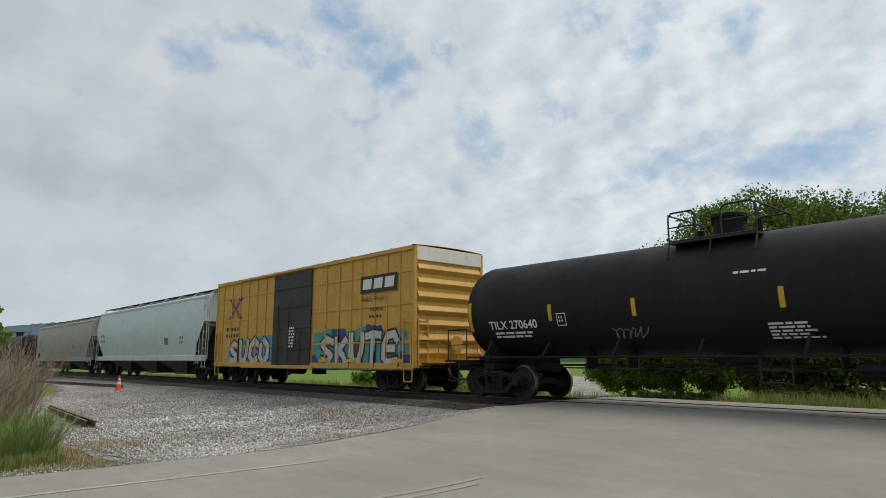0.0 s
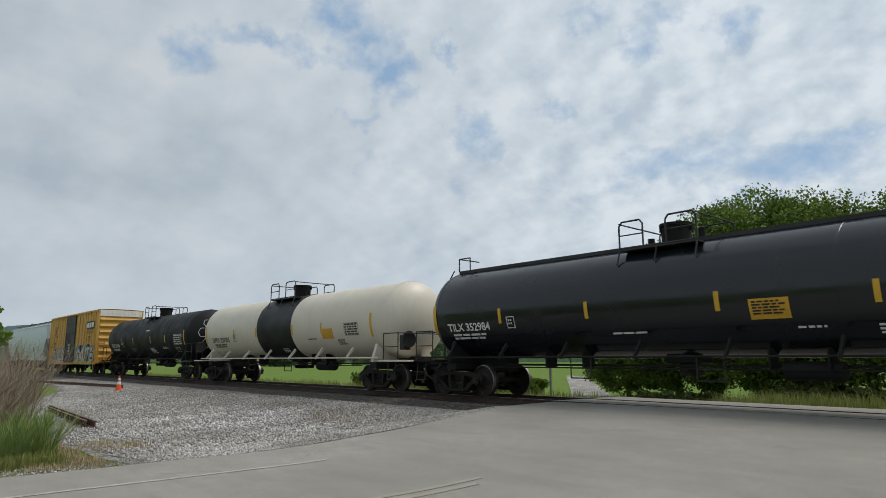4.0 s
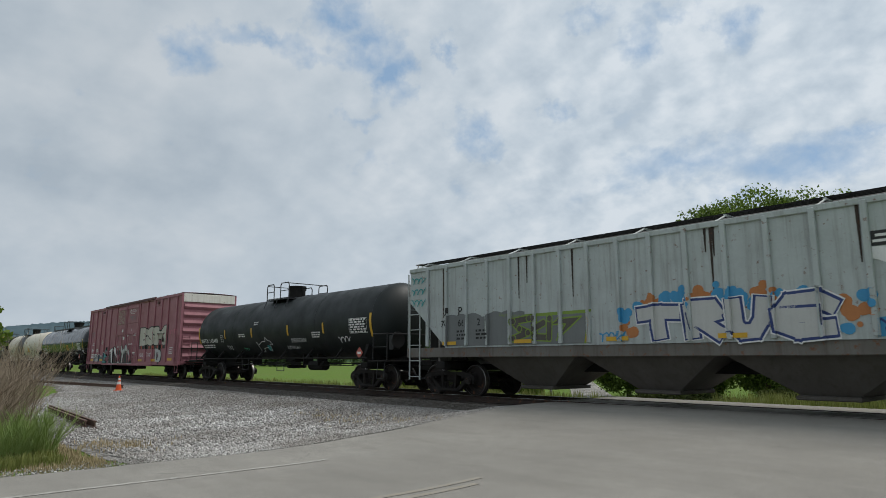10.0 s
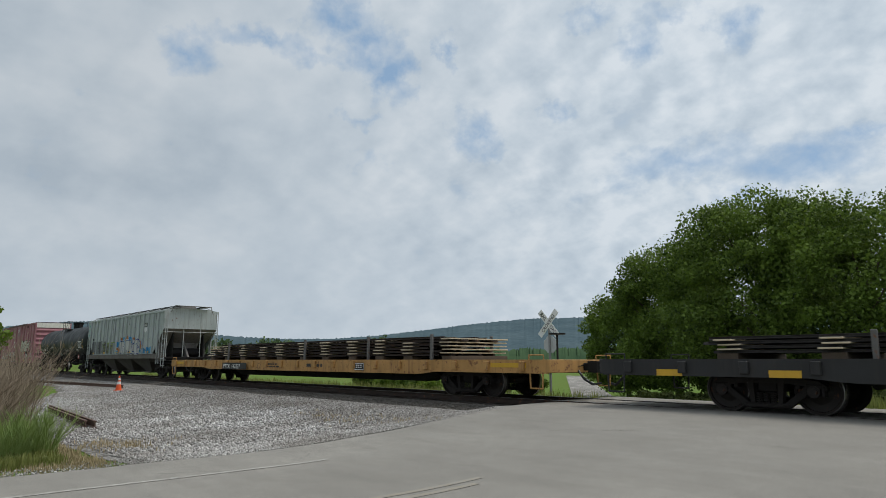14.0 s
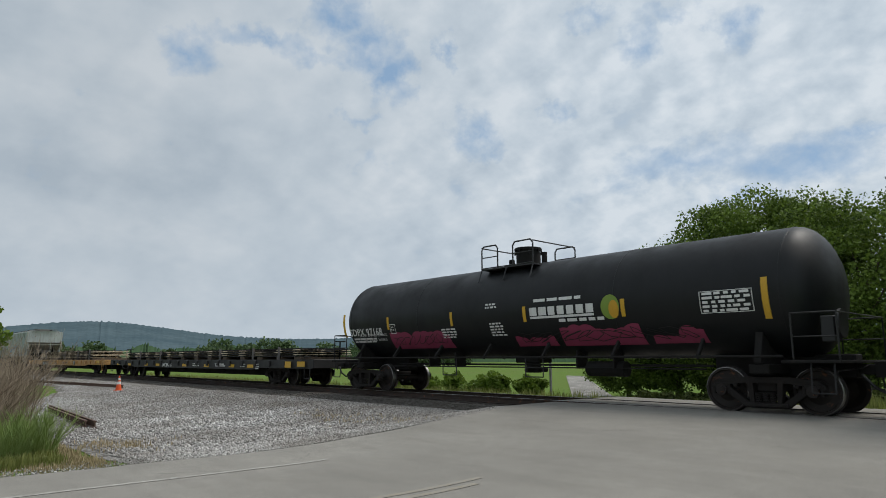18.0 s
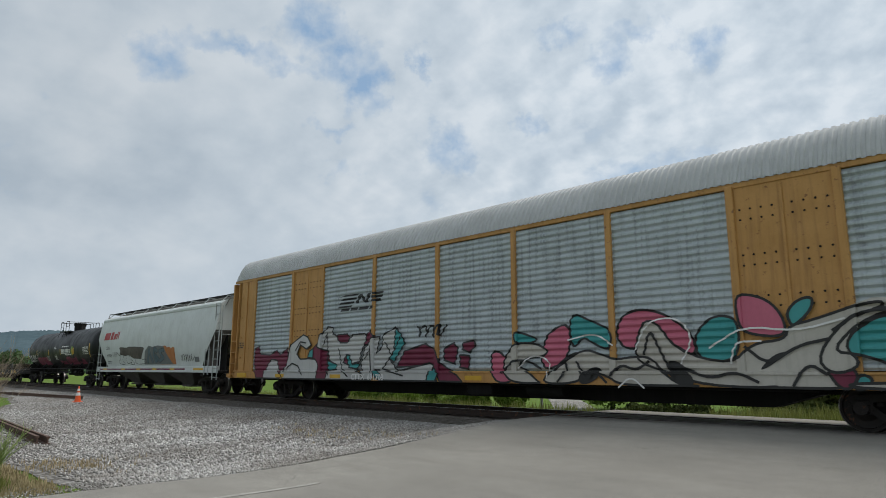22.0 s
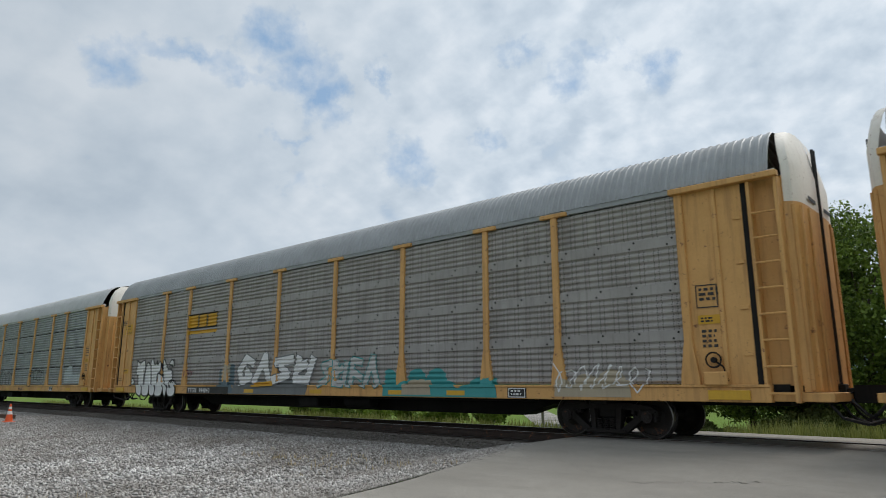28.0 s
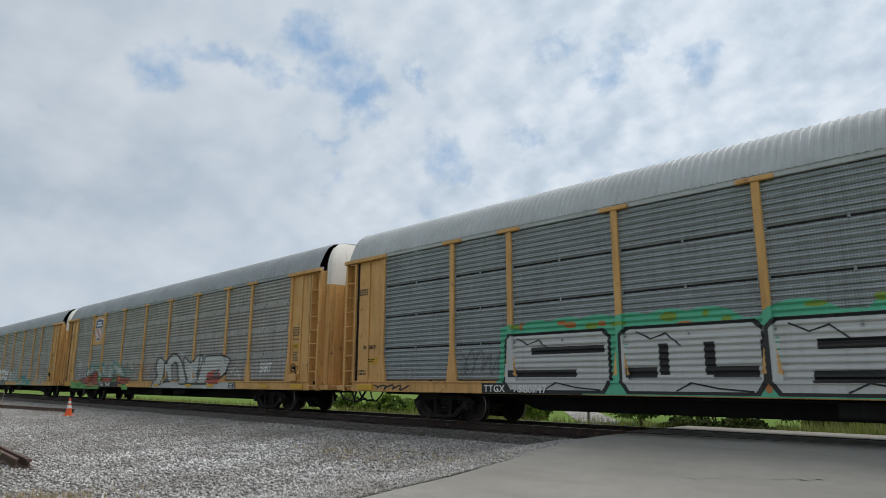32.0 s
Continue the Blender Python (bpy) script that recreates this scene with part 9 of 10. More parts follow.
words(rack4, R4, "SART", 9.8, 1.33, 0.5, M["spray_chalk"], 0.01, 0.2, 0.85, 0.75, "tag")
words(rack5, flat_side(YS + 0.008), "BN 20671", -12.6, 1.95, 0.15, M["black_mark"], 0.003)
R5 = rack_common(rack5, "TTGX   980747", -7.8)
marks(rack5, R5, scribble(-8.6, -7.3, 1.1, 1.85, 91, 9, 0.05), M["spray_ash"], "tag", "dark grey tags")
marks(rack5, R5, lumps(-7.4, 13.0, 0.76, 2.45, 92, 120, 0.15, 0.75), M["spray_mint"], "graffiti_cloud", "bright green sprayed glow")
for k, x in enumerate((-7.2, -4.15, -1.3, 1.6, 4.5)):
    w = 2.85
    zt = 2.12
    ol = [(x, 1.0), (x + 0.15, 0.78), (x + w - 0.15, 0.78), (x + w, 1.0), (x + w, zt - 0.15), (x + w - 0.15, zt), (x + 0.15, zt), (x, zt - 0.15)]
    marks(rack5, proud(R5, 0.004), [ol], M["black_mark"], "graffiti_line", "dark green-black outline")
    cx, cz = x + w / 2, 1.45
    marks(rack5, proud(R5, 0.008), [[(cx + (a - cx) * 0.95, cz + (q - cz) * 0.91) for a, q in ol]], M["spray_silver"], "graffiti", "silver sprayed block letter")
    cutouts = ([rect(x + 0.8, x + 2.7, 1.62, 1.78), rect(x + 0.15, x + 2.0, 1.12, 1.28)], [rect(x + 0.15, x + 0.8, 1.1, 1.3), rect(x + 0.85, x + 1.05, 1.15, 1.75), rect(x + 1.9, x + 2.7, 1.1, 1.3), rect(x + 1.75, x + 1.95, 1.15, 1.75)], [rect(x + 0.8, x + 2.7, 1.55, 1.72), rect(x + 0.7, x + 2.0, 1.0, 1.2)])[k % 3]
    marks(rack5, proud(R5, 0.012), cutouts, M["black_mark"], "graffiti_line", "black counters")
    marks(rack5, proud(R5, 0.016), stroke([(x + 0.4, 2.0), (x + 0.7, 1.85), (x + 1.0, 1.95), (x + 1.3, 1.7)], 0.03) + stroke([(x + 1.2, 0.85), (x + 1.5, 1.0), (x + 2.0, 0.9), (x + 2.6, 0.85)], 0.03), M["black_mark"], "graffiti_line", "black hairline")
words(rack5, flat_side(YS + 0.10), "980747", -6.72, 0.78, 0.24, M["white_mark"], 0.006, gap=1.1)
lime = random.Random(8)
for k in range(26):
    x = lime.uniform(-7.2, 12.5)
    marks(rack5, proud(R5, 0.003), disc(x, lime.choice((2.2, 2.28, 0.84, 2.15)) + lime.uniform(-0.05, 0.08), lime.uniform(0.06, 0.2), 12, lime.uniform(0.04, 0.1)), M["spray_leafgreen" if k % 3 else "spray_orange"], "paint_fleck")
marks(rack5, flat_side(YS + 0.062), scribble(-12.0, -10.6, 0.78, 0.95, 93, 8, 0.04), M["black_mark"], "tag", "black tag")


# ---------------------------------------------------------------- ground, road and track
def smooth(a, b, x):
    k = min(max((x - a) / (b - a), 0.0), 1.0)
    return k * k * (3 - 2 * k)


def ground_z(x, y):
    """Height of the land: the track on a low bank, the road up to it, fields beyond."""
    if y < 0:
        bank = -0.30 - 0.30 * smooth(-2.2, -9.5, y)
    else:
        bank = -0.30 - 0.9 * smooth(2.4, 9.0, y)
    on_road = smooth(-12.6, -11.2, x) * (1 - smooth(-2.2, -0.8, x))
    if y < 0:
        road = -0.03 - 0.47 * smooth(-1.5, -10.0, y)
    else:
        road = -0.03 - 0.75 * smooth(1.5, 12.0, y)
    z = bank + (road - 0.05 - bank) * on_road
    return z + 0.03 * noise.noise((x * 0.35, y * 0.35, 0)) * (1 - on_road)


def mat_ground():
    m, nt, b = base_mat("grass_and_soil", 0.95)
    g = nt.nodes.new("ShaderNodeNewGeometry").outputs["Position"]
    n1, n2, n3 = noise_tex(nt, g, 0.05, 4), noise_tex(nt, g, 0.9, 6, 0.65), noise_tex(nt, g, 12, 5, 0.7)
    green = mixcol(nt, n2, (0.10, 0.17, 0.025), (0.17, 0.26, 0.045))
    green = mixcol(nt, ramp(nt, n1, [(0.4, 0.0), (0.65, 0.6)]), green, (0.16, 0.20, 0.05))
    green = mixcol(nt, ramp(nt, n3, [(0.3, 0.5), (0.7, 0.0)]), green, (0.03, 0.06, 0.012))
    nt.links.new(green, b.inputs["Base Color"])
    b.inputs["Specular IOR Level"].default_value = 0.1
    bump(nt, b, n3, 0.6, 0.05)
    return m


def mat_asphalt():
    m, nt, b = base_mat("worn_asphalt", 0.85)
    g = nt.nodes.new("ShaderNodeNewGeometry").outputs["Position"]
    n1, n2, n3 = noise_tex(nt, g, 0.28, 5, 0.6), noise_tex(nt, g, 3.0, 6, 0.65), noise_tex(nt, g, 90, 3, 0.7)
    c = mixcol(nt, ramp(nt, n1, [(0.35, 0.0), (0.68, 1.0)]), (0.235, 0.22, 0.190), (0.315, 0.296, 0.258))
    c = mixcol(nt, ramp(nt, n2, [(0.4, 0.0), (0.75, 0.5)]), c, (0.205, 0.193, 0.172))
    c = mixcol(nt, ramp(nt, noise_tex(nt, scaled(nt, g, (0.5, 2.2, 1.0)), 1.1, 5, 0.6), [(0.45, 0.0), (0.7, 0.45)]), c, (0.19, 0.177, 0.155))
    c = mixcol(nt, ramp(nt, n3, [(0.35, 0.7), (0.5, 0.0)]), c, (0.09, 0.085, 0.08))
    c = mixcol(nt, ramp(nt, n3, [(0.60, 0.0), (0.70, 0.65)]), c, (0.44, 0.42, 0.38))
    v = nt.nodes.new("ShaderNodeTexVoronoi")
    v.feature = "DISTANCE_TO_EDGE"
    v.inputs["Scale"].default_value = 0.33
    warp = nt.nodes.new("ShaderNodeVectorMath")
    warp.operation = "ADD"
    wn = nt.nodes.new("ShaderNodeTexNoise")
    wn.inputs["Scale"].default_value, wn.inputs["Detail"].default_value = 1.3, 5
    nt.links.new(g, wn.inputs["Vector"])
    nt.links.new(g, warp.inputs[0])
    nt.links.new(wn.outputs["Color"], warp.inputs[1])
    nt.links.new(warp.outputs[0], v.inputs["Vector"])
    crack = ramp(nt, v.outputs["Distance"], [(0.0, 1.0), (0.008, 0.0)])
    crack = mathn(nt, "MULTIPLY", crack, ramp(nt, n1, [(0.60, 0.0), (0.68, 0.35)]))
    c = mixcol(nt, crack, c, (0.035, 0.033, 0.03))
    nt.links.new(c, b.inputs["Base Color"])
    bump(nt, b, mathn(nt, "SUBTRACT", n3, crack), 0.35, 0.012)
    return m


def track_dust(nt, g):
    """Brake dust and oil that has spread over the stones, uneven and heavier beside the track and in old ruts."""
    sp = nt.nodes.new("ShaderNodeSeparateXYZ")
    nt.links.new(g, sp.inputs[0])
    w = mathn(nt, "ADD", sp.outputs[1], mathn(nt, "MULTIPLY", noise_tex(nt, g, 0.35, 4, 0.6), 4.0))
    near = ramp(nt, mathn(nt, "MULTIPLY", mathn(nt, "ADD", w, 8.0), 0.1), [(0.0, 0.0), (0.2, 0.04), (0.5, 0.42)])
    rut = ramp(nt, noise_tex(nt, scaled(nt, g, (0.25, 1.6, 1.0)), 0.8, 5, 0.65), [(0.52, 0.0), (0.68, 0.35)])
    return mathn(nt, "MAXIMUM", near, rut)


def fresh_heap(nt, g):
    """Where pale new stone was tipped on the apron: an uneven patch."""
    q = nt.nodes.new("ShaderNodeVectorMath")
    q.operation = "LENGTH"
    nt.links.new(scaled(nt, g, (0.17, 0.36, 0.0), (16.0 * 0.17, 6.9 * 0.36, 0.0)), q.inputs[0])
    wob = mathn(nt, "MULTIPLY", mathn(nt, "SUBTRACT", noise_tex(nt, g, 0.5, 5, 0.65), 0.5), 2.2)
    return ramp(nt, mathn(nt, "ADD", q.outputs["Value"], wob), [(0.45, 1.0), (1.3, 0.0)])


def mat_ballast(name, c0, c1, c2, scale=17, dusty=True):
    m, nt, b = base_mat(name, 0.9)
    g = nt.nodes.new("ShaderNodeNewGeometry").outputs["Position"]
    v = nt.nodes.new("ShaderNodeTexVoronoi")
    v.inputs["Scale"].default_value = scale
    nt.links.new(g, v.inputs["Vector"])
    s = nt.nodes.new("ShaderNodeSeparateColor")
    nt.links.new(v.outputs["Color"], s.inputs[0])
    n1 = noise_tex(nt, g, 0.7, 5, 0.6)
    c = mixcol(nt, s.outputs[0], c0, c1)
    c = mixcol(nt, ramp(nt, s.outputs[1], [(0.8, 0.0), (0.9, 0.9)]), c, c2)
    # gaps between the stones: their shade is put into the colour
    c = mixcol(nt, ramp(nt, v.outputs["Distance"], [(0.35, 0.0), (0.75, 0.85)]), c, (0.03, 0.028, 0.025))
    n2 = noise_tex(nt, g, 0.22, 4, 0.6)
    c = mixcol(nt, ramp(nt, n1, [(0.38, 0.0), (0.68, 0.6)]), c, (0.095, 0.083, 0.067))
    c = mixcol(nt, ramp(nt, n2, [(0.40, 0.45), (0.62, 0.0)]), c, (0.075, 0.068, 0.058))
    if dusty:
        c = mixcol(nt, track_dust(nt, g), c, (0.07, 0.062, 0.053))
        c = mixcol(nt, mathn(nt, "MULTIPLY_ADD", fresh_heap(nt, g), -0.38, 0.38), c, (0.135, 0.118, 0.098))
    nt.links.new(c, b.inputs["Base Color"])
    bump(nt, b, mathn(nt, "SUBTRACT", 1.0, v.outputs["Distance"]), 0.9, 0.03)
    return m


M["ground"] = mat_ground()
M["asphalt"] = mat_asphalt()
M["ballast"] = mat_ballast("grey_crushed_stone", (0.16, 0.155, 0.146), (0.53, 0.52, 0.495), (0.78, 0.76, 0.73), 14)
M["ballast_dark"] = mat_ballast("oily_track_ballast", (0.055, 0.05, 0.045), (0.12, 0.11, 0.10), (0.2, 0.19, 0.18))


def span(a, b, steps):
    return [a + (b - a) * k / steps for k in range(steps + 1)]


xs = [-4000, -2000, -1000, -500, -300, -200, -150, -120, -100] + span(-90, -14, 76) + span(-13.5, 0.5, 56) + span(1, 20, 19) + [30, 50, 80, 150, 300, 800, 2000, 4000]
ys = [-4000, -1000, -300, -100, -50, -30] + span(-25, -12.5, 25) + span(-12, 12, 60) + span(12.5, 30, 18) + [40, 60, 100, 200, 400, 800, 1600, 4000]
b = MB()
b.grid([[(x, y, ground_z(x, y)) for y in ys] for x in xs])
ground = tagged(b.done("ground", M["ground"]), "green grass and weedy soil reaching the hills", "ground", kind="structure")

# gravel apron between the road and the bushes, and along the track
b = MB()
gx = span(-75, -10.9, 128)


def edge_y(x):
    return -11.6 + 0.5 * noise.noise((x * 0.5, 3.1, 0)) + 5.5 * smooth(-20, -44, x)


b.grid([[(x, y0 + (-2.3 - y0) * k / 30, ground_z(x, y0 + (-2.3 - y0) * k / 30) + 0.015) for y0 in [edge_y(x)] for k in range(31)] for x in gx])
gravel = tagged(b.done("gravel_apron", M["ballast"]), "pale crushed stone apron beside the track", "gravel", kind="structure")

bed = MB()
for x0, x1 in ((-900, -11.2), (-1.2, 120)):
    n = 60
    prof = [(-3.1, -0.48), (-1.75, -0.20), (-0.9, -0.19), (0, -0.2), (0.9, -0.19), (1.75, -0.20), (3.4, -0.95)]
    bed.grid([[(x0 + (x1 - x0) * k / n, y, z) for y, z in prof] for k in range(n + 1)])
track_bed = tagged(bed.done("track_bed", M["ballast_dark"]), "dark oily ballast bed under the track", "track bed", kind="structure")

# road and crossing
road = MB()


def road_edges(y):
    flare = 0.9 * smooth(-6.5, -1.8, y) if y < 0 else 0.9 * (1 - smooth(2, 8, y))
    return -10.75 - flare * 0.45 + 0.06 * noise.noise((0.3, y * 1.3, 2)), -1.9 + flare + 0.06 * noise.noise((7.3, y * 1.3, 2))


def road_z(y):
    return (-0.03 - 0.47 * smooth(-1.5, -10.0, y)) if y < 0 else (-0.03 - 0.75 * smooth(1.5, 12.0, y))


rows = []
for y in [-120, -60, -35] + span(-25, -0.80, 66):
    a, c = road_edges(y)
    rows.append([(a + (c - a) * k / 16, y, road_z(y) + 0.03 * math.sin(math.pi * k / 16)) for k in range(17)])
road.grid(rows)
road_near = tagged(road.done("road", M["asphalt"]), "worn grey asphalt road up to the crossing", "road", kind="structure")
for y0, y1, nm in ((-0.64, 0.64, "crossing_panel"), (0.80, 3.0, "crossing_apron")):
    p = MB()
    p.grid([[(-11.3 + 10.4 * k / 16, y, -0.012 if abs(y) < 2.5 else -0.06) for k in range(17)] for y in span(y0, y1, 6)])
    tagged(p.done(nm, M["asphalt"]), "asphalt infill of the level crossing", "road", kind="structure")
def lane_x(y):
    """Middle of the gravel lane that leaves the crossing."""
    if y < 10:
        return -7.6 - 9.4 * (y - 3) / 7
    return -17.0 - 0.78 * (y - 10)


far_road = MB()
far_rows = []
for k in range(26):
    y = 3.0 + 60 * (k / 25) ** 1.6
    cx = lane_x(y)
    w = 3.2 - 1.6 * smooth(3, 12, y)
    far_rows.append([(cx - w + 2 * w * q / 6, y, ground_z(-6.4, y) + 0.03 if y < 12 else ground_z(-30, y) + 0.03) for q in range(7)])
far_road.grid(far_rows)
M["lane"] = mat_ballast("pale_gravel_lane", (0.55, 0.52, 0.46), (0.68, 0.65, 0.59), (0.74, 0.72, 0.67), 25, False)
tagged(far_road.done("gravel_lane", M["lane"]), "pale gravel lane leading away from the crossing", "road", kind="structure")

# rails and ties
track = thing("railway_track", "rusty steel rails on timber ties", "railway track", kind="structure")
for y in (-0.755, 0.755):
    r = MB()
    r.prism([(y + a, c - 0.17) for a, c in RAIL_PROF], -900, 120)
    r.done("rail", M["rust_rail"], track)
    h = MB()
    h.box(-900, 120, y - 0.025, y + 0.025, -0.001, 0.003)
    h.done("rail_head", M["tread"], track, "shiny worn rail head")
tie = MB()
tie.box(-0.115, 0.115, -1.3, 1.3, -0.36, -0.175, 0.012)
tie_me = tie.mesh("tie", paint("creosote_timber", (0.05, 0.038, 0.03), 0.9, 0.6, (0.02, 0.016, 0.013), 0.3))
k = -11.8
while k > -110:
    t = under(new("tie", tie_me), track)
    t.location = (k, random.uniform(-0.03, 0.03), random.uniform(-0.008, 0.008))
    k -= 0.54


# ---------------------------------------------------------------- hills, woods and fields beyond
def mat_leaf(name, c0, c1, trans=0.35):
    m = bpy.data.materials.new(name)
    m.use_nodes = True
    nt = m.node_tree
    b = nt.nodes["Principled BSDF"]
    b.inputs["Roughness"].default_value = 0.6
    b.inputs["Specular IOR Level"].default_value = 0.25
    r = nt.nodes.new("ShaderNodeNewGeometry").outputs["Random Per Island"]
    p = nt.nodes.new("ShaderNodeNewGeometry").outputs["Position"]
    n = noise_tex(nt, p, 0.45, 4, 0.6)
    c = mixcol(nt, r, c0, c1)
    c = mixcol(nt, ramp(nt, n, [(0.35, 0.0), (0.7, 0.6)]), c, tuple(x * 1.25 for x in c1))
    nt.links.new(c, b.inputs["Base Color"])
    t = nt.nodes.new("ShaderNodeBsdfTranslucent")
    nt.links.new(c, t.inputs[0])
    mx = nt.nodes.new("ShaderNodeMixShader")
    mx.inputs[0].default_value = trans
    nt.links.new(b.outputs[0], mx.inputs[1])
    nt.links.new(t.outputs[0], mx.inputs[2])
    nt.links.new(mx.outputs[0], nt.nodes["Material Output"].inputs[0])
    return m


M["leaf"] = mat_leaf("broad_green_leaves", (0.020, 0.043, 0.009), (0.17, 0.25, 0.038), 0.25)
M["leaf_pale"] = mat_leaf("yellow_green_leaves", (0.07, 0.12, 0.015), (0.15, 0.22, 0.03), 0.4)
M["leaf_far"] = mat_leaf("far_tree_leaves", (0.05, 0.085, 0.035), (0.10, 0.15, 0.06), 0.2)
M["grass"] = mat_leaf("tall_green_grass", (0.11, 0.14, 0.03), (0.25, 0.26, 0.08), 0.35)
M["straw"] = mat_leaf("dry_straw", (0.26, 0.20, 0.11), (0.42, 0.34, 0.20), 0.3)
M["twig"] = mat_leaf("dead_brown_twigs", (0.20, 0.15, 0.105), (0.36, 0.29, 0.21), 0.1)
M["scrub"] = mat_leaf("dull_olive_scrub_leaves", (0.04, 0.065, 0.015), (0.13, 0.15, 0.04), 0.35)
M["weed"] = mat_leaf("feathery_green_weed", (0.22, 0.32, 0.09), (0.38, 0.46, 0.17), 0.45)
M["bark"] = paint("grey_brown_bark", (0.09, 0.07, 0.05), 0.95, 0.6, (0.03, 0.025, 0.02), 0.5)


def leaf_mesh(name, centres, size, mat, rng, flat=0.6):
    """Many small folded leaves at the points given."""
    n = len(centres)
    a = rng.normal(size=(n, 3))
    a /= np.linalg.norm(a, axis=1)[:, None] + 1e-9
    u = np.cross(a, rng.normal(size=(n, 3)))
    u /= np.linalg.norm(u, axis=1)[:, None] + 1e-9
    w = np.cross(a, u)
    s = size * rng.uniform(0.6, 1.35, (n, 1))
    v = np.stack([centres - u * s, centres + w * s * flat + a * s * 0.15, centres + u * s, centres - w * s * flat + a * s * 0.15], 1).reshape(-1, 3)
    me = bpy.data.meshes.new(name)
    me.vertices.add(n * 4)
    me.vertices.foreach_set("co", v.ravel())
    me.loops.add(n * 4)
    me.loops.foreach_set("vertex_index", np.arange(n * 4))
    me.polygons.add(n)
    me.polygons.foreach_set("loop_start", np.arange(n) * 4)
    me.update(calc_edges=True)
    me.materials.append(mat)
    return me


def tree(x, y, h, rad, seed, label, n=16000, leaf=0.13, mat=None, base=0.12, trunk_r=0.16, squash=1.0):
    rng = np.random.default_rng(seed)
    g = ground_z(x, y)
    t = thing("tree", label, "tree", "trees beyond the crossing", pose(x, y, g))
    b = MB()
    b.cyl((0, 0, -0.2), (0.1, 0.05, h * 0.3), trunk_r, 10, trunk_r * 0.75)
    b.cyl((0.1, 0.05, h * 0.3), (0.15, 0.0, h * 0.62), trunk_r * 0.75, 9, trunk_r * 0.35)
    b.done("trunk", M["bark"], t)
    tips = []
    k = int(26 + rad * 9) if leaf > 0.12 else int(60 + rad * 26)
    clump = (0.20, 0.36) if leaf > 0.12 else (0.12, 0.24)
    for i in range(k):
        z = h * (base + (0.97 - base) * (i + 0.5) / k)
        f = (z / h - base) / (1 - base)
        wide = rad * math.sin(math.pi * min(max(0.12 + 0.80 * f ** 0.85, 0), 1)) ** 0.62
        a = i * 2.399 + rng.uniform(-0.4, 0.4)
        rr = wide * rng.uniform(0.62, 1.02)
        tips.append((rr * math.cos(a), rr * math.sin(a) * squash, z + rng.uniform(-0.3, 0.3), rad * rng.uniform(*clump)))
    for q in tips[::max(5, k // 12)]:
        b = MB()
        z0 = max(h * 0.22, q[2] * 0.55)
        b.cyl((0.1, 0.03, z0), (q[0] * 0.5, q[1] * 0.5, (z0 + q[2]) / 2 + 0.15), trunk_r * 0.4, 6, trunk_r * 0.22)
        b.cyl((q[0] * 0.5, q[1] * 0.5, (z0 + q[2]) / 2 + 0.15), q[:3], trunk_r * 0.22, 6, 0.012)
        b.done("limb", M["bark"], t)
    pts = []
    per = n // len(tips)
    for cx, cy, cz, r in tips:
        m = int(per * rng.uniform(0.6, 1.4))
        d = rng.normal(size=(m, 3))
        d /= np.linalg.norm(d, axis=1)[:, None]
        rr = r * rng.uniform(0.25, 1.0, (m, 1)) ** 0.55 * (1 + 0.25 * rng.normal(size=(m, 1)) * 0.5)
        pts.append(np.array((cx, cy, cz)) + d * rr * np.array((1.15, 1.15, 0.8)))
    c = np.concatenate(pts)
    under(new("crown", leaf_mesh("crown", c, leaf, mat or M["leaf"], rng)), t)
    return t


tree(-13.6, 18.6, 10.2, 5.0, 11, "full green broadleaf tree beside the crossing lane", 105000, 0.08)
tree(-18.9, 19.8, 8.2, 3.9, 12, "rounded green broadleaf tree with dense crown", 72000, 0.08, base=0.1)
tree(-22.6, 20.6, 6.2, 2.7, 13, "smaller green broadleaf tree at the wood's edge", 40000, 0.08, base=0.1)
tree(-8.6, 17.0, 8.7, 4.2, 14, "tall green broadleaf tree with loose crown", 72000, 0.08)
tree(-3.0, 17.5, 9.0, 4.6, 15, "green broadleaf tree near the road", 40000, 0.11)
tree(3.5, 17.0, 8.4, 4.4, 16, "green broadleaf tree behind the track", 16000, 0.16)
tree(-47.5, -10.2, 5.1, 2.0, 17, "pale green young tree above the dry brush", 7000, 0.15, M["leaf_pale"])

# hedge and bushes on the far side of the track
def bush(x, y, h, rad, seed, label, mat, n=2600, leaf=0.11, group="bushes along the track"):
    rng = np.random.default_rng(seed)
    t = thing("bush", label, "bush", group, pose(x, y, ground_z(x, y)))
    b = MB()
    for k in range(7):
        a = 0.9 * k
        b.cyl((0, 0, -0.1), (rad * 0.6 * math.cos(a), rad * 0.6 * math.sin(a), h * 0.75), 0.025, 5, 0.008)
    b.done("stem", M["bark"], t)
    d = rng.normal(size=(n, 3))
    d /= np.linalg.norm(d, axis=1)[:, None]
    lump = 0.75 + 0.3 * np.sin(d[:, 0] * 5 + seed) * np.cos(d[:, 1] * 4 + d[:, 2] * 3)
    c = d * (rng.uniform(0.35, 1.0, n) ** 0.5 * lump)[:, None] * np.array((rad, rad, h * 0.5)) + np.array((0, 0, h * 0.5))
    under(new("foliage", leaf_mesh("foliage", c, leaf, mat, rng)), t)
    return t


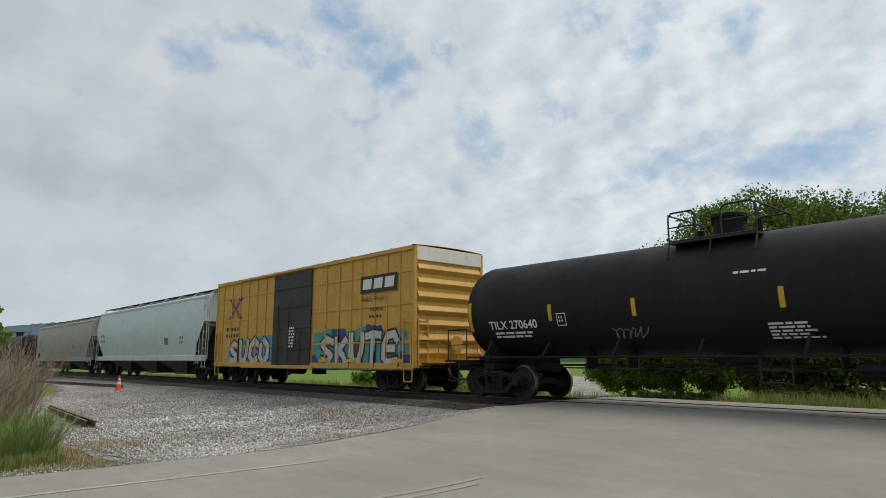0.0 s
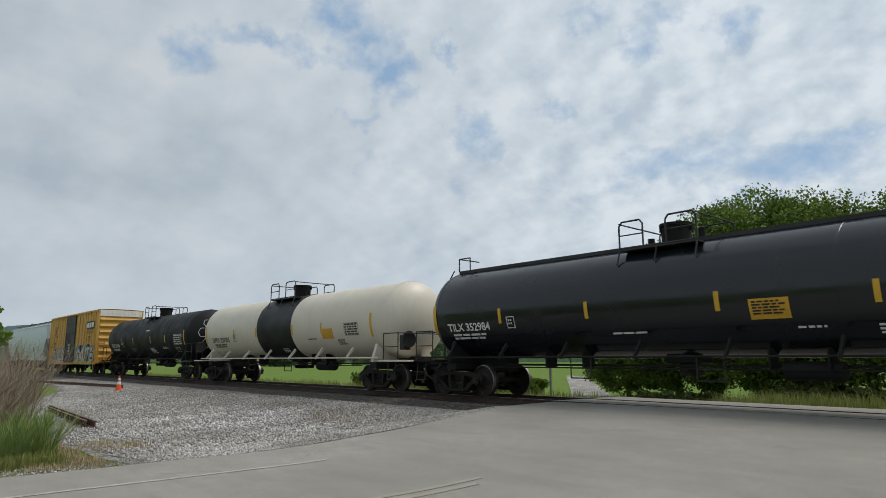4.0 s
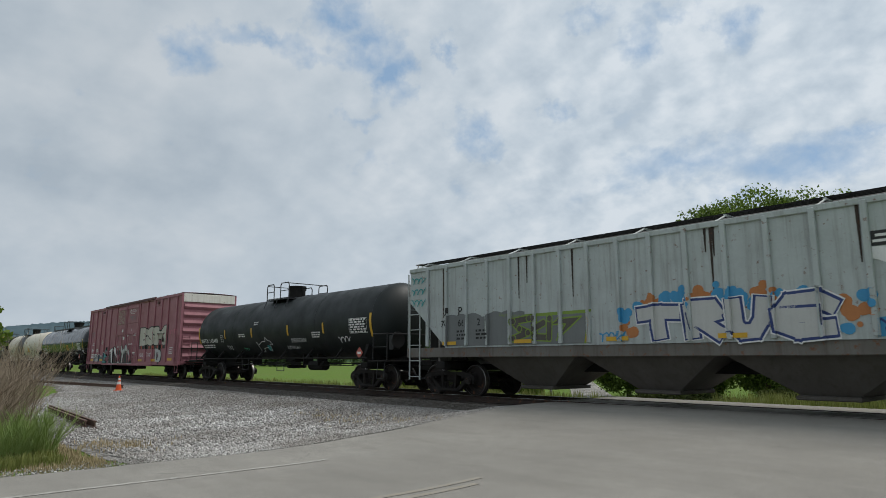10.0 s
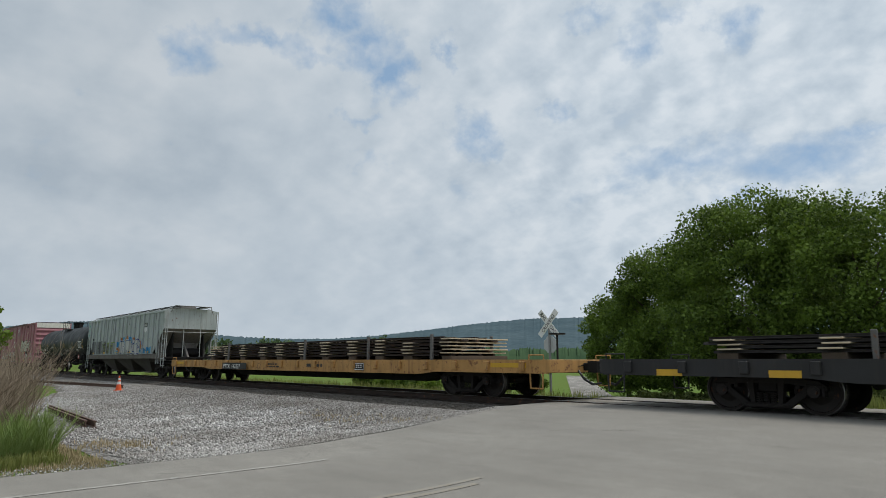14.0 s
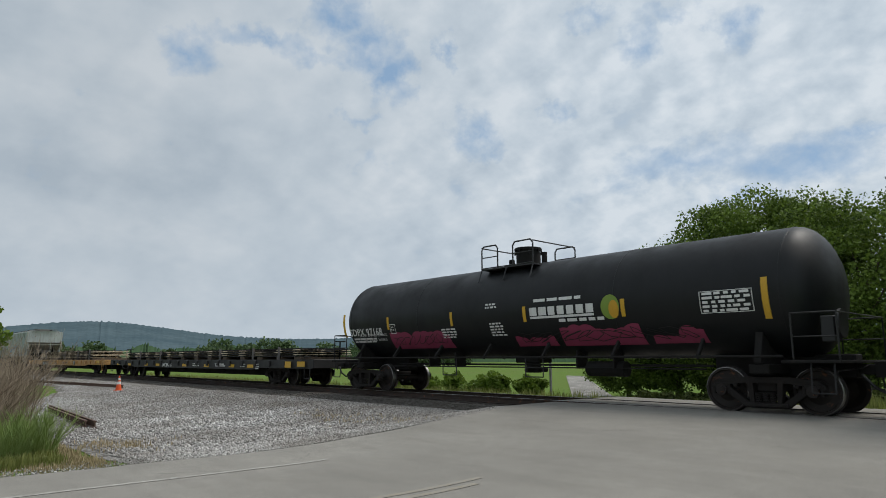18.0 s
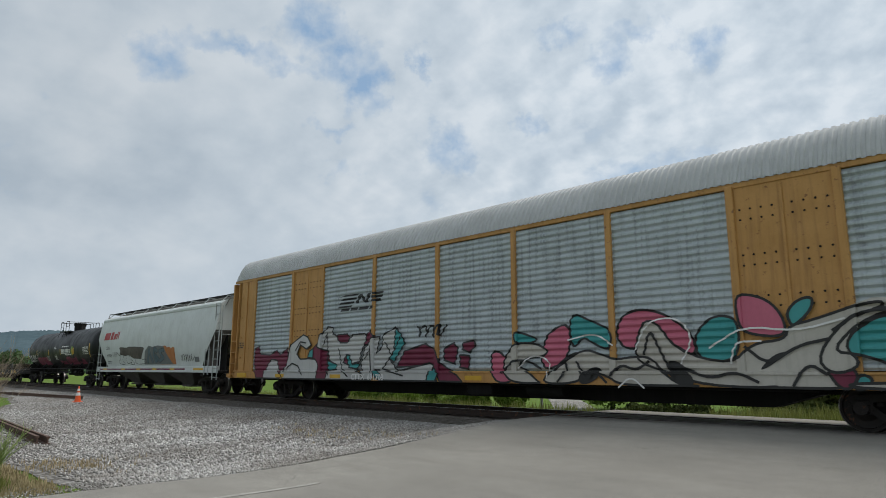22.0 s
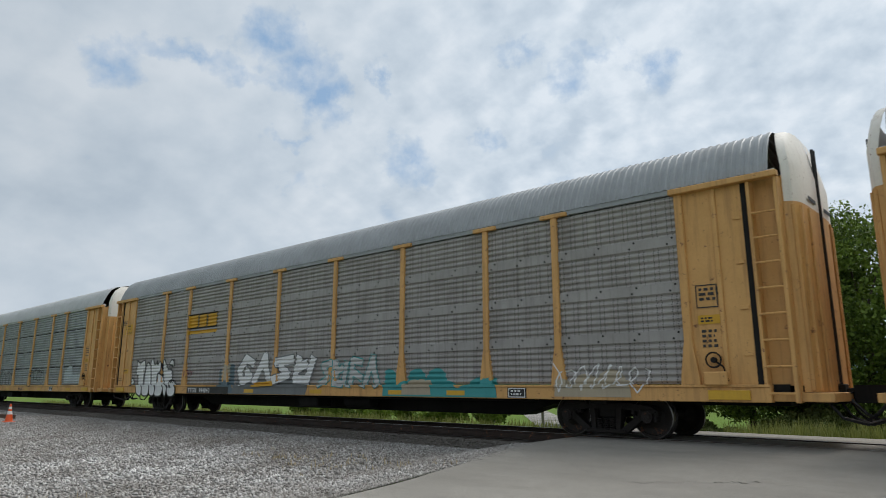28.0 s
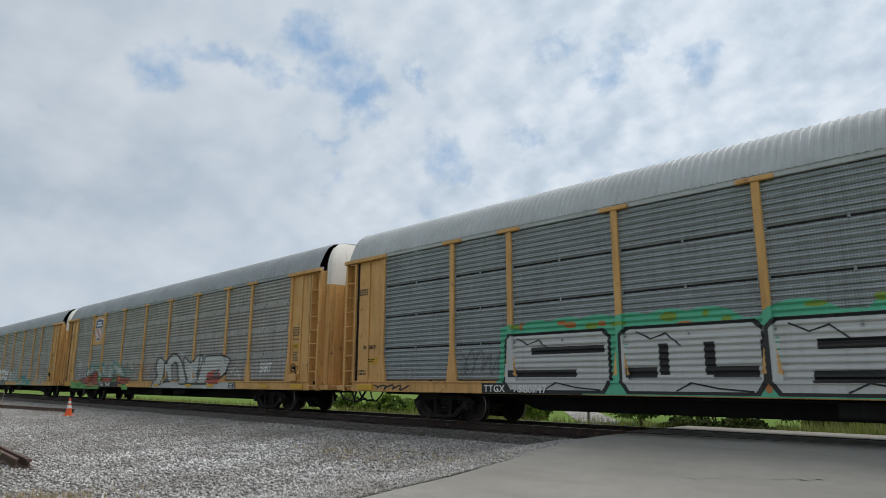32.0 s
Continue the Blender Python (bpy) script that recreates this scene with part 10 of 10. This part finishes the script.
rnd = random.Random(5)
for k in range(9):
    bush(-42 + k * 1.9 + rnd.uniform(-0.5, 0.5), 14.5 + k * 0.2 + rnd.uniform(-0.6, 0.6), rnd.uniform(1.0, 1.7), rnd.uniform(0.9, 1.4), 30 + k, "leafy green bush in the field margin", M["leaf_pale" if k % 3 else "leaf"])
for k in range(12):
    bush(-9.8 + k * 1.6 + rnd.uniform(-0.4, 0.4), 14.0 + rnd.uniform(-1.0, 1.6), rnd.uniform(0.6, 1.3), rnd.uniform(1.0, 1.5), 50 + k, "dark green undergrowth bush below the trees", M["scrub"], 2600, 0.13)

for k in range(15):
    bush(-15.5 + k * 1.5 + rnd.uniform(-0.4, 0.4), 12.2 + rnd.uniform(-0.7, 0.7), rnd.uniform(0.7, 1.1), rnd.uniform(1.0, 1.4), 70 + k, "low olive scrub in front of the trees", M["scrub"], 3600, 0.10)

# weeds and long grass on the far bank
def tufts(name, label, pts, h, mat, rng, blades=7, w=0.012, lean=0.35):
    vs, fs = [], []
    for x, y in pts:
        g = ground_z(x, y)
        for _ in range(blades):
            a, L = rng.uniform(0, 6.283), h * rng.uniform(0.5, 1.25)
            dx, dy = math.cos(a), math.sin(a)
            ox, oy = x + rng.uniform(-0.12, 0.12), y + rng.uniform(-0.12, 0.12)
            l = lean * L * rng.uniform(0.3, 1.3)
            i = len(vs)
            vs += [(ox - dy * w, oy + dx * w, g - 0.02), (ox + dy * w, oy - dx * w, g - 0.02), (ox + dx * l * 0.4 + dy * w * 0.8, oy + dy * l * 0.4 - dx * w * 0.8, g + L * 0.6), (ox + dx * l * 0.4 - dy * w * 0.8, oy + dy * l * 0.4 + dx * w * 0.8, g + L * 0.6), (ox + dx * l, oy + dy * l, g + L)]
            fs += [(i, i + 1, i + 2, i + 3), (i + 3, i + 2, i + 4)]
    me = bpy.data.meshes.new(name)
    me.from_pydata(vs, [], fs)
    me.materials.append(mat)
    return tagged(new(name, me), label, "grass", kind="stuff")


def off_lane(pts):
    return [(x, y) for x, y in pts if abs(x - lane_x(y)) > (3.2 if y < 9 else 1.9) and not (-13 < x < -2 and y < 5)]


rng = np.random.default_rng(3)
tufts("long_grass", "long green grass and weeds behind the track", off_lane([(rng.uniform(-60, 8), 3.6 + abs(rng.normal()) * 4.0) for _ in range(5200)]), 0.42, M["grass"], rng)
tufts("tall_weeds", "tall straggly weeds beside the crossing", off_lane([(rng.uniform(-16, 6), rng.uniform(6.0, 13)) for _ in range(900)]), 0.6, M["grass"], rng, 6, 0.014)
tufts("roadside_grass", "short yellowing grass at the road's edge", [(rng.uniform(-19, -10.9), -11.7 - abs(rng.normal()) * 0.7) for _ in range(1100)], 0.10, M["straw"], rng, 6, 0.008)
tufts("roadside_grass", "short green grass at the road's edge", [(rng.uniform(-22, -11.6), -12.2 - abs(rng.normal()) * 1.1) for _ in range(3000)], 0.2, M["grass"], rng, 6, 0.009)
tufts("gravel_weeds", "sparse straw weeds growing in the gravel", [(-13.9 + rng.normal() * 0.5, -10.9 + rng.normal() * 0.35) for _ in range(90)] + [(-13.6 + rng.normal() * 1.2, -5.4 + rng.normal() * 0.5) for _ in range(60)], 0.12, M["straw"], rng, 5, 0.007)


def spray(name, label, category, x, y, h, rad, n, mat, seed, r=0.006, droop=0.2, side=3):
    """A thicket of thin branching stems."""
    rng = random.Random(seed)
    t = thing(name, label, category, "roadside brush", pose(x, y, ground_z(x, y)))
    b = MB()
    for _ in range(n):
        a, q = rng.uniform(0, 6.283), rad * math.sqrt(rng.random())
        p = Vector((q * 0.5 * math.cos(a), q * 0.5 * math.sin(a), -0.05))
        d = Vector((math.cos(a) * rng.uniform(0.1, 0.55), math.sin(a) * rng.uniform(0.1, 0.55), 1)).normalized()
        L = h * rng.uniform(0.6, 1.1)
        for k in range(4):
            e = p + d * L / 4
            b.cyl(p, e, r * (1 - k * 0.2), 3, r * (0.8 - k * 0.2))
            for _s in range(side):
                s = (d + Vector((rng.uniform(-1, 1), rng.uniform(-1, 1), rng.uniform(-0.1, 0.9))) * 0.75).normalized() * L * rng.uniform(0.1, 0.3)
                m = p + (e - p) * rng.random()
                b.cyl(m, m + s, r * 0.5, 3, r * 0.22)
            p = e
            d = (d + Vector((rng.uniform(-0.3, 0.3), rng.uniform(-0.3, 0.3), -droop * k * 0.3))).normalized()
    me = bpy.data.meshes.new("tangle")
    me.from_pydata(b.v, [], b.f)
    me.materials.append(mat)
    under(new("tangle", me), t)
    return t


for i, (x, y, h) in enumerate(((-17.6, -12.6, 1.75), (-19.4, -12.0, 2.1), (-16.6, -12.9, 1.6), (-21.3, -12.4, 2.1), (-15.6, -13.3, 1.5), (-23.5, -11.7, 2.2), (-18.3, -12.1, 1.9), (-14.7, -13.5, 1.2))):
    spray("dry_bush", "dead brown bush of bare tangled twigs", "bush", x, y, h, 1.1, 84, M["twig"], 70 + i, 0.008, 0.2, 4)
for i, (x, y, h) in enumerate(((-12.75, -12.35, 0.80), (-12.6, -12.75, 0.66), (-13.3, -12.7, 0.68), (-12.95, -12.5, 0.74))):
    spray("green_weed", "feathery green weed clump beside the road", "plant", x, y, h, 0.34, 60, M["weed"], 90 + i, 0.007, 0.1, 8)


def mat_hill(name, c0, c1):
    m, nt, b = base_mat(name, 1.0)
    g = nt.nodes.new("ShaderNodeNewGeometry").outputs["Position"]
    n1, n2 = noise_tex(nt, g, 0.006, 5, 0.65), noise_tex(nt, g, 0.05, 5, 0.7)
    c = mixcol(nt, ramp(nt, n1, [(0.35, 0.0), (0.65, 1.0)]), c0, c1)
    c = mixcol(nt, ramp(nt, n2, [(0.3, 0.5), (0.7, 0.0)]), c, tuple(x * 0.55 for x in c0))
    nt.links.new(c, b.inputs["Base Color"])
    b.inputs["Specular IOR Level"].default_value = 0.0
    return m


def ridge(name, label, dist, height, a0, a1, seed, mat, rough_h, step=0.12, depth=0.35):
    """A wooded ridge: its crest follows height(angle); angles in degrees right of straight away along the track."""
    b = MB()
    rows = [[], [], [], []]
    a = a0
    while a <= a1:
        h = height(a) + rough_h * (noise.noise((a * 9.0, seed, 0)) + 0.6 * noise.noise((a * 31.0, seed, 4)))
        for r, (dd, hh) in zip(rows, ((1 - depth, -4), (1 - depth * 0.6, h * 0.42), (1.0, h), (1.15, -4))):
            r.append((-dist * dd * math.cos(radians(a)), -14.8 + dist * dd * math.sin(radians(a)), hh))
        a += step
    b.grid(rows)
    o = MB.done(b, name, mat)
    return tagged(o, label, "hill", kind="structure")


def crest(a):
    return 78 + 52 * math.exp(-((a - 14) / 7.5) ** 2) + 80 * smooth(30, 52, a) - 20 * smooth(70, 100, a)


# the ridge's blue is distance haze painted into its base colour
M["hill"] = mat_hill("haze_blue_hillside", (0.082, 0.122, 0.142), (0.115, 0.16, 0.178))
M["hill_near"] = mat_hill("near_wood_edge", (0.055, 0.10, 0.055), (0.09, 0.14, 0.07))
ridge("hill_ridge", "long wooded ridge on the horizon", 2500, crest, -60, 130, 3.0, M["hill"], 5.0)
ridge("wood_edge", "low line of woods across the fields", 700, lambda a: 13 + 5 * noise.noise((a * 0.6, 9.0, 0)), -60, 130, 8.0, M["hill_near"], 3.5, 0.1, 0.04)
rnd = random.Random(9)
for k in range(26):
    a = radians(rnd.uniform(3, 44))
    d = rnd.uniform(230, 420)
    h = rnd.uniform(7, 11.5)
    tr = tree(-d * math.cos(a), -14.8 + d * math.sin(a), h, h * 0.55, 200 + k, "distant green tree across the fields", 1100, 0.6, M["leaf_far"], 0.05)
    tr["group"] = "distant trees"

# ---------------------------------------------------------------- small things by the crossing
M["sign_back"] = paint("bare_aluminium_sign", (0.55, 0.56, 0.56), 0.5, 0.2, (0.3, 0.3, 0.3), 0.1, metal=0.1)
M["sign_white"] = paint("white_reflective_sheet", (0.82, 0.82, 0.80), 0.45, 0.15, (0.5, 0.5, 0.5), 0.1)


def crossbuck(x, y):
    g = ground_z(x, y)
    t = thing("crossing_sign", "white crossbuck sign over the back of a stop sign", "road sign", "", pose(x, y, g))
    b = MB()
    b.box(-0.04, 0.04, -0.03, 0.03, -0.3, 2.55 - g, 0.006)
    b.done("post", M["strap"], t)
    zc = 2.40 - g
    for s, words in ((1, "RAIL    ROAD"), (-1, "CROSSING")):
        b = MB()
        dy = -0.045 if s > 0 else -0.06
        c, q = math.cos(radians(48)), math.sin(radians(48))
        L, w = 0.61, 0.115
        pts = [(a * c + bb * q * s, -s * a * q + bb * c) for a, bb in ((-L, -w), (L, -w), (L, w), (-L, w))]
        b.prism([(px, zc + pz) for px, pz in pts], dy - 0.004, dy + 0.004, "y")
        bl = b.done("blade", M["sign_white"], t)
        me = text_mesh(words, 0.19, None, 0.002, 0, 1.0, "CENTER")
        for v in me.vertices:
            a, bb = v.co.x * 0.9, v.co.y - 0.065
            v.co = (a * c + bb * q * s, dy - 0.008, zc - s * a * q + bb * c)
        me.materials.append(M["black_mark"])
        under(new("lettering", me), bl)
    b = MB()
    oc = [(0.33 * math.cos(radians(22.5 + 45 * k)), 1.62 - g + 0.33 * math.sin(radians(22.5 + 45 * k))) for k in range(8)]
    b.prism(oc, 0.034, 0.040, "y")
    b.done("stop_sign_back", M["sign_back"], t, "bare grey back of a stop sign")


crossbuck(-15.45, 4.33)


def cone(x, y):
    g = ground_z(x, y) + 0.02
    t = thing("traffic_cone", "orange traffic cone with two white collars", "traffic cone", "", pose(x, y, g))
    orange = paint("orange_plastic", (0.75, 0.10, 0.015), 0.5, 0.3, (0.3, 0.1, 0.05), 0.2)
    b = MB()
    b.box(-0.19, 0.19, -0.19, 0.19, 0, 0.035, 0.012)
    b.done("base", orange, t)
    for z0, z1, mt, nm in ((0.035, 0.30, orange, "lower_body"), (0.30, 0.43, M["white_mark"], "collar"), (0.43, 0.50, orange, "middle_body"), (0.50, 0.60, M["white_mark"], "collar"), (0.60, 0.71, orange, "tip")):
        b = MB()
        r = lambda z: 0.145 - 0.118 * z / 0.71
        b.cyl((0, 0, z0), (0, 0, z1), r(z0), 20, r(z1))
        b.done(nm, mt, t)


cone(-34.2, -5.1)


M["scrap"] = paint("brown_rusted_steel", (0.12, 0.072, 0.052), 0.85, 0.5, (0.05, 0.03, 0.022), 0.2, 0.2)


def loose_rail(x0, y0, x1, y1, name, label, lift=0.0):
    L = math.hypot(x1 - x0, y1 - y0)
    g0, g1 = ground_z(x0, y0) + 0.03 + lift, ground_z(x1, y1) + 0.03
    t = thing(name, label, "rail", "", None)
    b = MB()
    b.prism(RAIL_PROF, 0, math.hypot(L, g1 - g0))
    o = b.done("rail_bar", M["scrap"], t)
    t.matrix_basis = Matrix.Translation((x0, y0, g0)) @ Euler((0, -math.atan2(g1 - g0, L), math.atan2(y1 - y0, x1 - x0))).to_matrix().to_4x4()


loose_rail(-25.0, -9.78, -17.9, -10.2, "scrap_rail", "short brown scrap rail lying on the gravel")
loose_rail(-24.2, -9.98, -18.2, -10.34, "scrap_rail", "second brown scrap rail lying alongside the first")
loose_rail(-70.0, -7.2, -35.6, -4.5, "old_rail", "long rusty spare rail lying beside the track")


# loose stones over the apron and the track's shoulder
def stones(name, label, n, place, smin, smax, mat, seed):
    rng = np.random.default_rng(seed)
    ico = np.array([(0, 0, 1), (0.9, 0, 0.25), (0.2, 0.85, 0.2), (-0.8, 0.45, 0.15), (-0.7, -0.6, 0.25), (0.35, -0.85, 0.2), (0, 0, -0.5)])
    fc = np.array([(0, 1, 2), (0, 2, 3), (0, 3, 4), (0, 4, 5), (0, 5, 1), (6, 2, 1), (6, 3, 2), (6, 4, 3), (6, 5, 4), (6, 1, 5)])
    P = np.array([place(rng) for _ in range(n)])
    a = rng.uniform(0, 6.283, n)
    s = rng.uniform(smin, smax, (n, 3)) * np.array((1.0, 0.8, 0.75))
    ca, sa = np.cos(a), np.sin(a)
    jit = ico[None] * s[:, None] * rng.uniform(0.75, 1.25, (n, 7, 1))
    x = jit[..., 0] * ca[:, None] - jit[..., 1] * sa[:, None]
    y = jit[..., 0] * sa[:, None] + jit[..., 1] * ca[:, None]
    v = np.stack([x, y, jit[..., 2]], 2) + P[:, None]
    f = (fc[None] + (np.arange(n) * 7)[:, None, None]).reshape(-1, 3)
    me = bpy.data.meshes.new(name)
    me.vertices.add(n * 7)
    me.vertices.foreach_set("co", v.ravel())
    me.loops.add(len(f) * 3)
    me.loops.foreach_set("vertex_index", f.ravel())
    me.polygons.add(len(f))
    me.polygons.foreach_set("loop_start", np.arange(len(f)) * 3)
    me.update(calc_edges=True)
    me.materials.append(mat)
    return tagged(new(name, me), label, "gravel", kind="stuff")


def mat_stone(name, c0, c1, c2):
    m, nt, b = base_mat(name, 0.9)
    r = nt.nodes.new("ShaderNodeNewGeometry").outputs["Random Per Island"]
    p = nt.nodes.new("ShaderNodeNewGeometry").outputs["Position"]
    c = mixcol(nt, r, c0, c1)
    c = mixcol(nt, ramp(nt, r, [(0.86, 0.0), (0.93, 1.0)]), c, c2)
    c = mixcol(nt, ramp(nt, noise_tex(nt, p, 0.6, 4), [(0.42, 0.0), (0.68, 0.5)]), c, (0.16, 0.13, 0.10))
    c = mixcol(nt, track_dust(nt, p), c, (0.085, 0.076, 0.066))
    c = mixcol(nt, mathn(nt, "MULTIPLY_ADD", fresh_heap(nt, p), -0.38, 0.38), c, (0.165, 0.148, 0.126))
    nt.links.new(c, b.inputs["Base Color"])
    return m


M["stone"] = mat_stone("grey_limestone_chips", (0.20, 0.195, 0.185), (0.80, 0.785, 0.755), (0.92, 0.91, 0.88))
M["stone_dark"] = mat_stone("dark_ballast_stone", (0.06, 0.055, 0.05), (0.15, 0.14, 0.13), (0.26, 0.25, 0.24))


def on_apron(rng):
    x = -10.9 - 42 * rng.random() ** 1.7
    y0 = edge_y(x)
    y = y0 + 0.25 + (-2.6 - y0 - 0.25) * rng.random() ** 0.9
    return (x, y, ground_z(x, y) + 0.02)


def on_shoulder(rng):
    x = -11.4 - 75 * rng.random() ** 1.6
    y = -3.3 + 1.9 * rng.random()
    return (x, y, -0.48 + (y + 3.1) / 1.35 * 0.28 + 0.02 if y < -1.75 else -0.19)


def on_verge(rng):
    x = -10.75 - abs(rng.normal()) * 0.35
    y = -13.5 + 10.5 * rng.random()
    return (x, y, ground_z(x, y) + 0.045)


stones("gravel_stones", "loose pale limestone chips on the apron", 70000, on_apron, 0.016, 0.056, M["stone"], 1)
stones("ballast_stones", "dark ballast stones along the track shoulder", 16000, on_shoulder, 0.022, 0.05, M["stone_dark"], 2)
stones("road_grit", "small stones spilled along the road's edge", 2600, on_verge, 0.008, 0.026, M["stone"], 3)

# road markings and cracks
def on_road(x, y, d):
    a, c = road_edges(y)
    return road_z(y) + 0.03 * math.sin(math.pi * min(max((x - a) / (c - a), 0), 1)) + d


def worn(name, c, amount):
    m, nt, b = base_mat(name, 0.8)
    g = nt.nodes.new("ShaderNodeNewGeometry").outputs["Position"]
    n = noise_tex(nt, g, 14, 6, 0.75)
    nt.links.new(mixcol(nt, ramp(nt, n, [(0.36, amount), (0.58, 0.0)]), (0.27, 0.252, 0.22), c), b.inputs["Base Color"])
    return m


M["line_white"] = worn("worn_white_road_paint", (0.50, 0.49, 0.45), 0.8)
M["line_yellow"] = worn("worn_yellow_road_paint", (0.30, 0.245, 0.14), 0.45)
for nm, x, w, y0, y1, mt, lb in (("edge_line", -9.05, 0.05, -60, -9.1, "line_white", "worn white edge line"), ("centre_line", -6.2, 0.05, -60, -8.6, "line_yellow", "faded yellow centre line"), ("centre_line", -5.98, 0.05, -60, -8.9, "line_yellow", "faded yellow centre line")):
    b = MB()
    n = int((y1 - y0) / 0.25)
    b.grid([[(xx, y0 + (y1 - y0) * k / n, on_road(x, y0 + (y1 - y0) * k / n, 0.006)) for xx in (x - w, x + w)] for k in range(n + 1)])
    tagged(b.done(nm, M[mt]), lb, "road marking", kind="structure")
M["crack"] = paint("dark_crack_filler", (0.075, 0.07, 0.06), 0.9, 0.5, (0.02, 0.02, 0.02), 0.0)
rnd = random.Random(21)
for x0, y0, x1, y1, w in ((-6.95, -4.82, -6.4, -4.62, 0.028), (-7.9, -5.28, -7.4, -5.1, 0.016), (-7.4, -5.1, -6.95, -4.82, 0.007), (-10.8, -3.5, -9.9, -3.4, 0.016), (-11.0, -4.4, -9.4, -4.25, 0.009), (-9.4, -4.25, -7.9, -5.28, 0.006), (-6.4, -4.62, -3.4, -4.9, 0.008), (-10.6, -6.6, -8.6, -6.0, 0.006)):
    b = MB()
    rows = []
    n = 26
    px, py = x1 - x0, y1 - y0
    L = math.hypot(px, py)
    off = 0
    for k in range(n + 1):
        off = off * 0.8 + rnd.uniform(-0.05, 0.05)
        x, y = x0 + px * k / n - py / L * off, y0 + py * k / n + px / L * off
        ww = w * rnd.uniform(0.1, 0.75) * (0.2 if k in (0, n) else 1)
        rows.append([(x, y - ww, on_road(x, y, 0.005)), (x, y + ww, on_road(x, y, 0.005))])
    b.grid(rows)
    tagged(b.done("road_crack", M["crack"]), "dark crack across the asphalt", "road crack", kind="structure")


def motions():
    """All that rolls: the cars and their loads along the track, the wheelsets about their axles."""
    times = [0.5 * k for k in range(65)]
    way = [travel(t) for t in times]
    for ob, x in ROLLING:
        z = ob.matrix_basis.translation.z
        walk(ob, [(t, pose(x - s, 0, z)) for t, s in zip(times, way)])
    spin = [k / 30.0 for k in range(961)]
    turn = [math.degrees(travel(t) / 0.457) for t in spin]
    for dx, sets in AXLES.items():
        first = sets[0]
        walk(first, [(t, pose(dx, 0, 0.457, 0, -a, 0)) for t, a in zip(spin, turn)])
        act, slot = first.animation_data.action, first.animation_data.action_slot
        for w in sets[1:]:
            w.rotation_mode = "QUATERNION"
            w.animation_data_create()
            w.animation_data.action = act
            w.animation_data.action_slot = slot


motions()
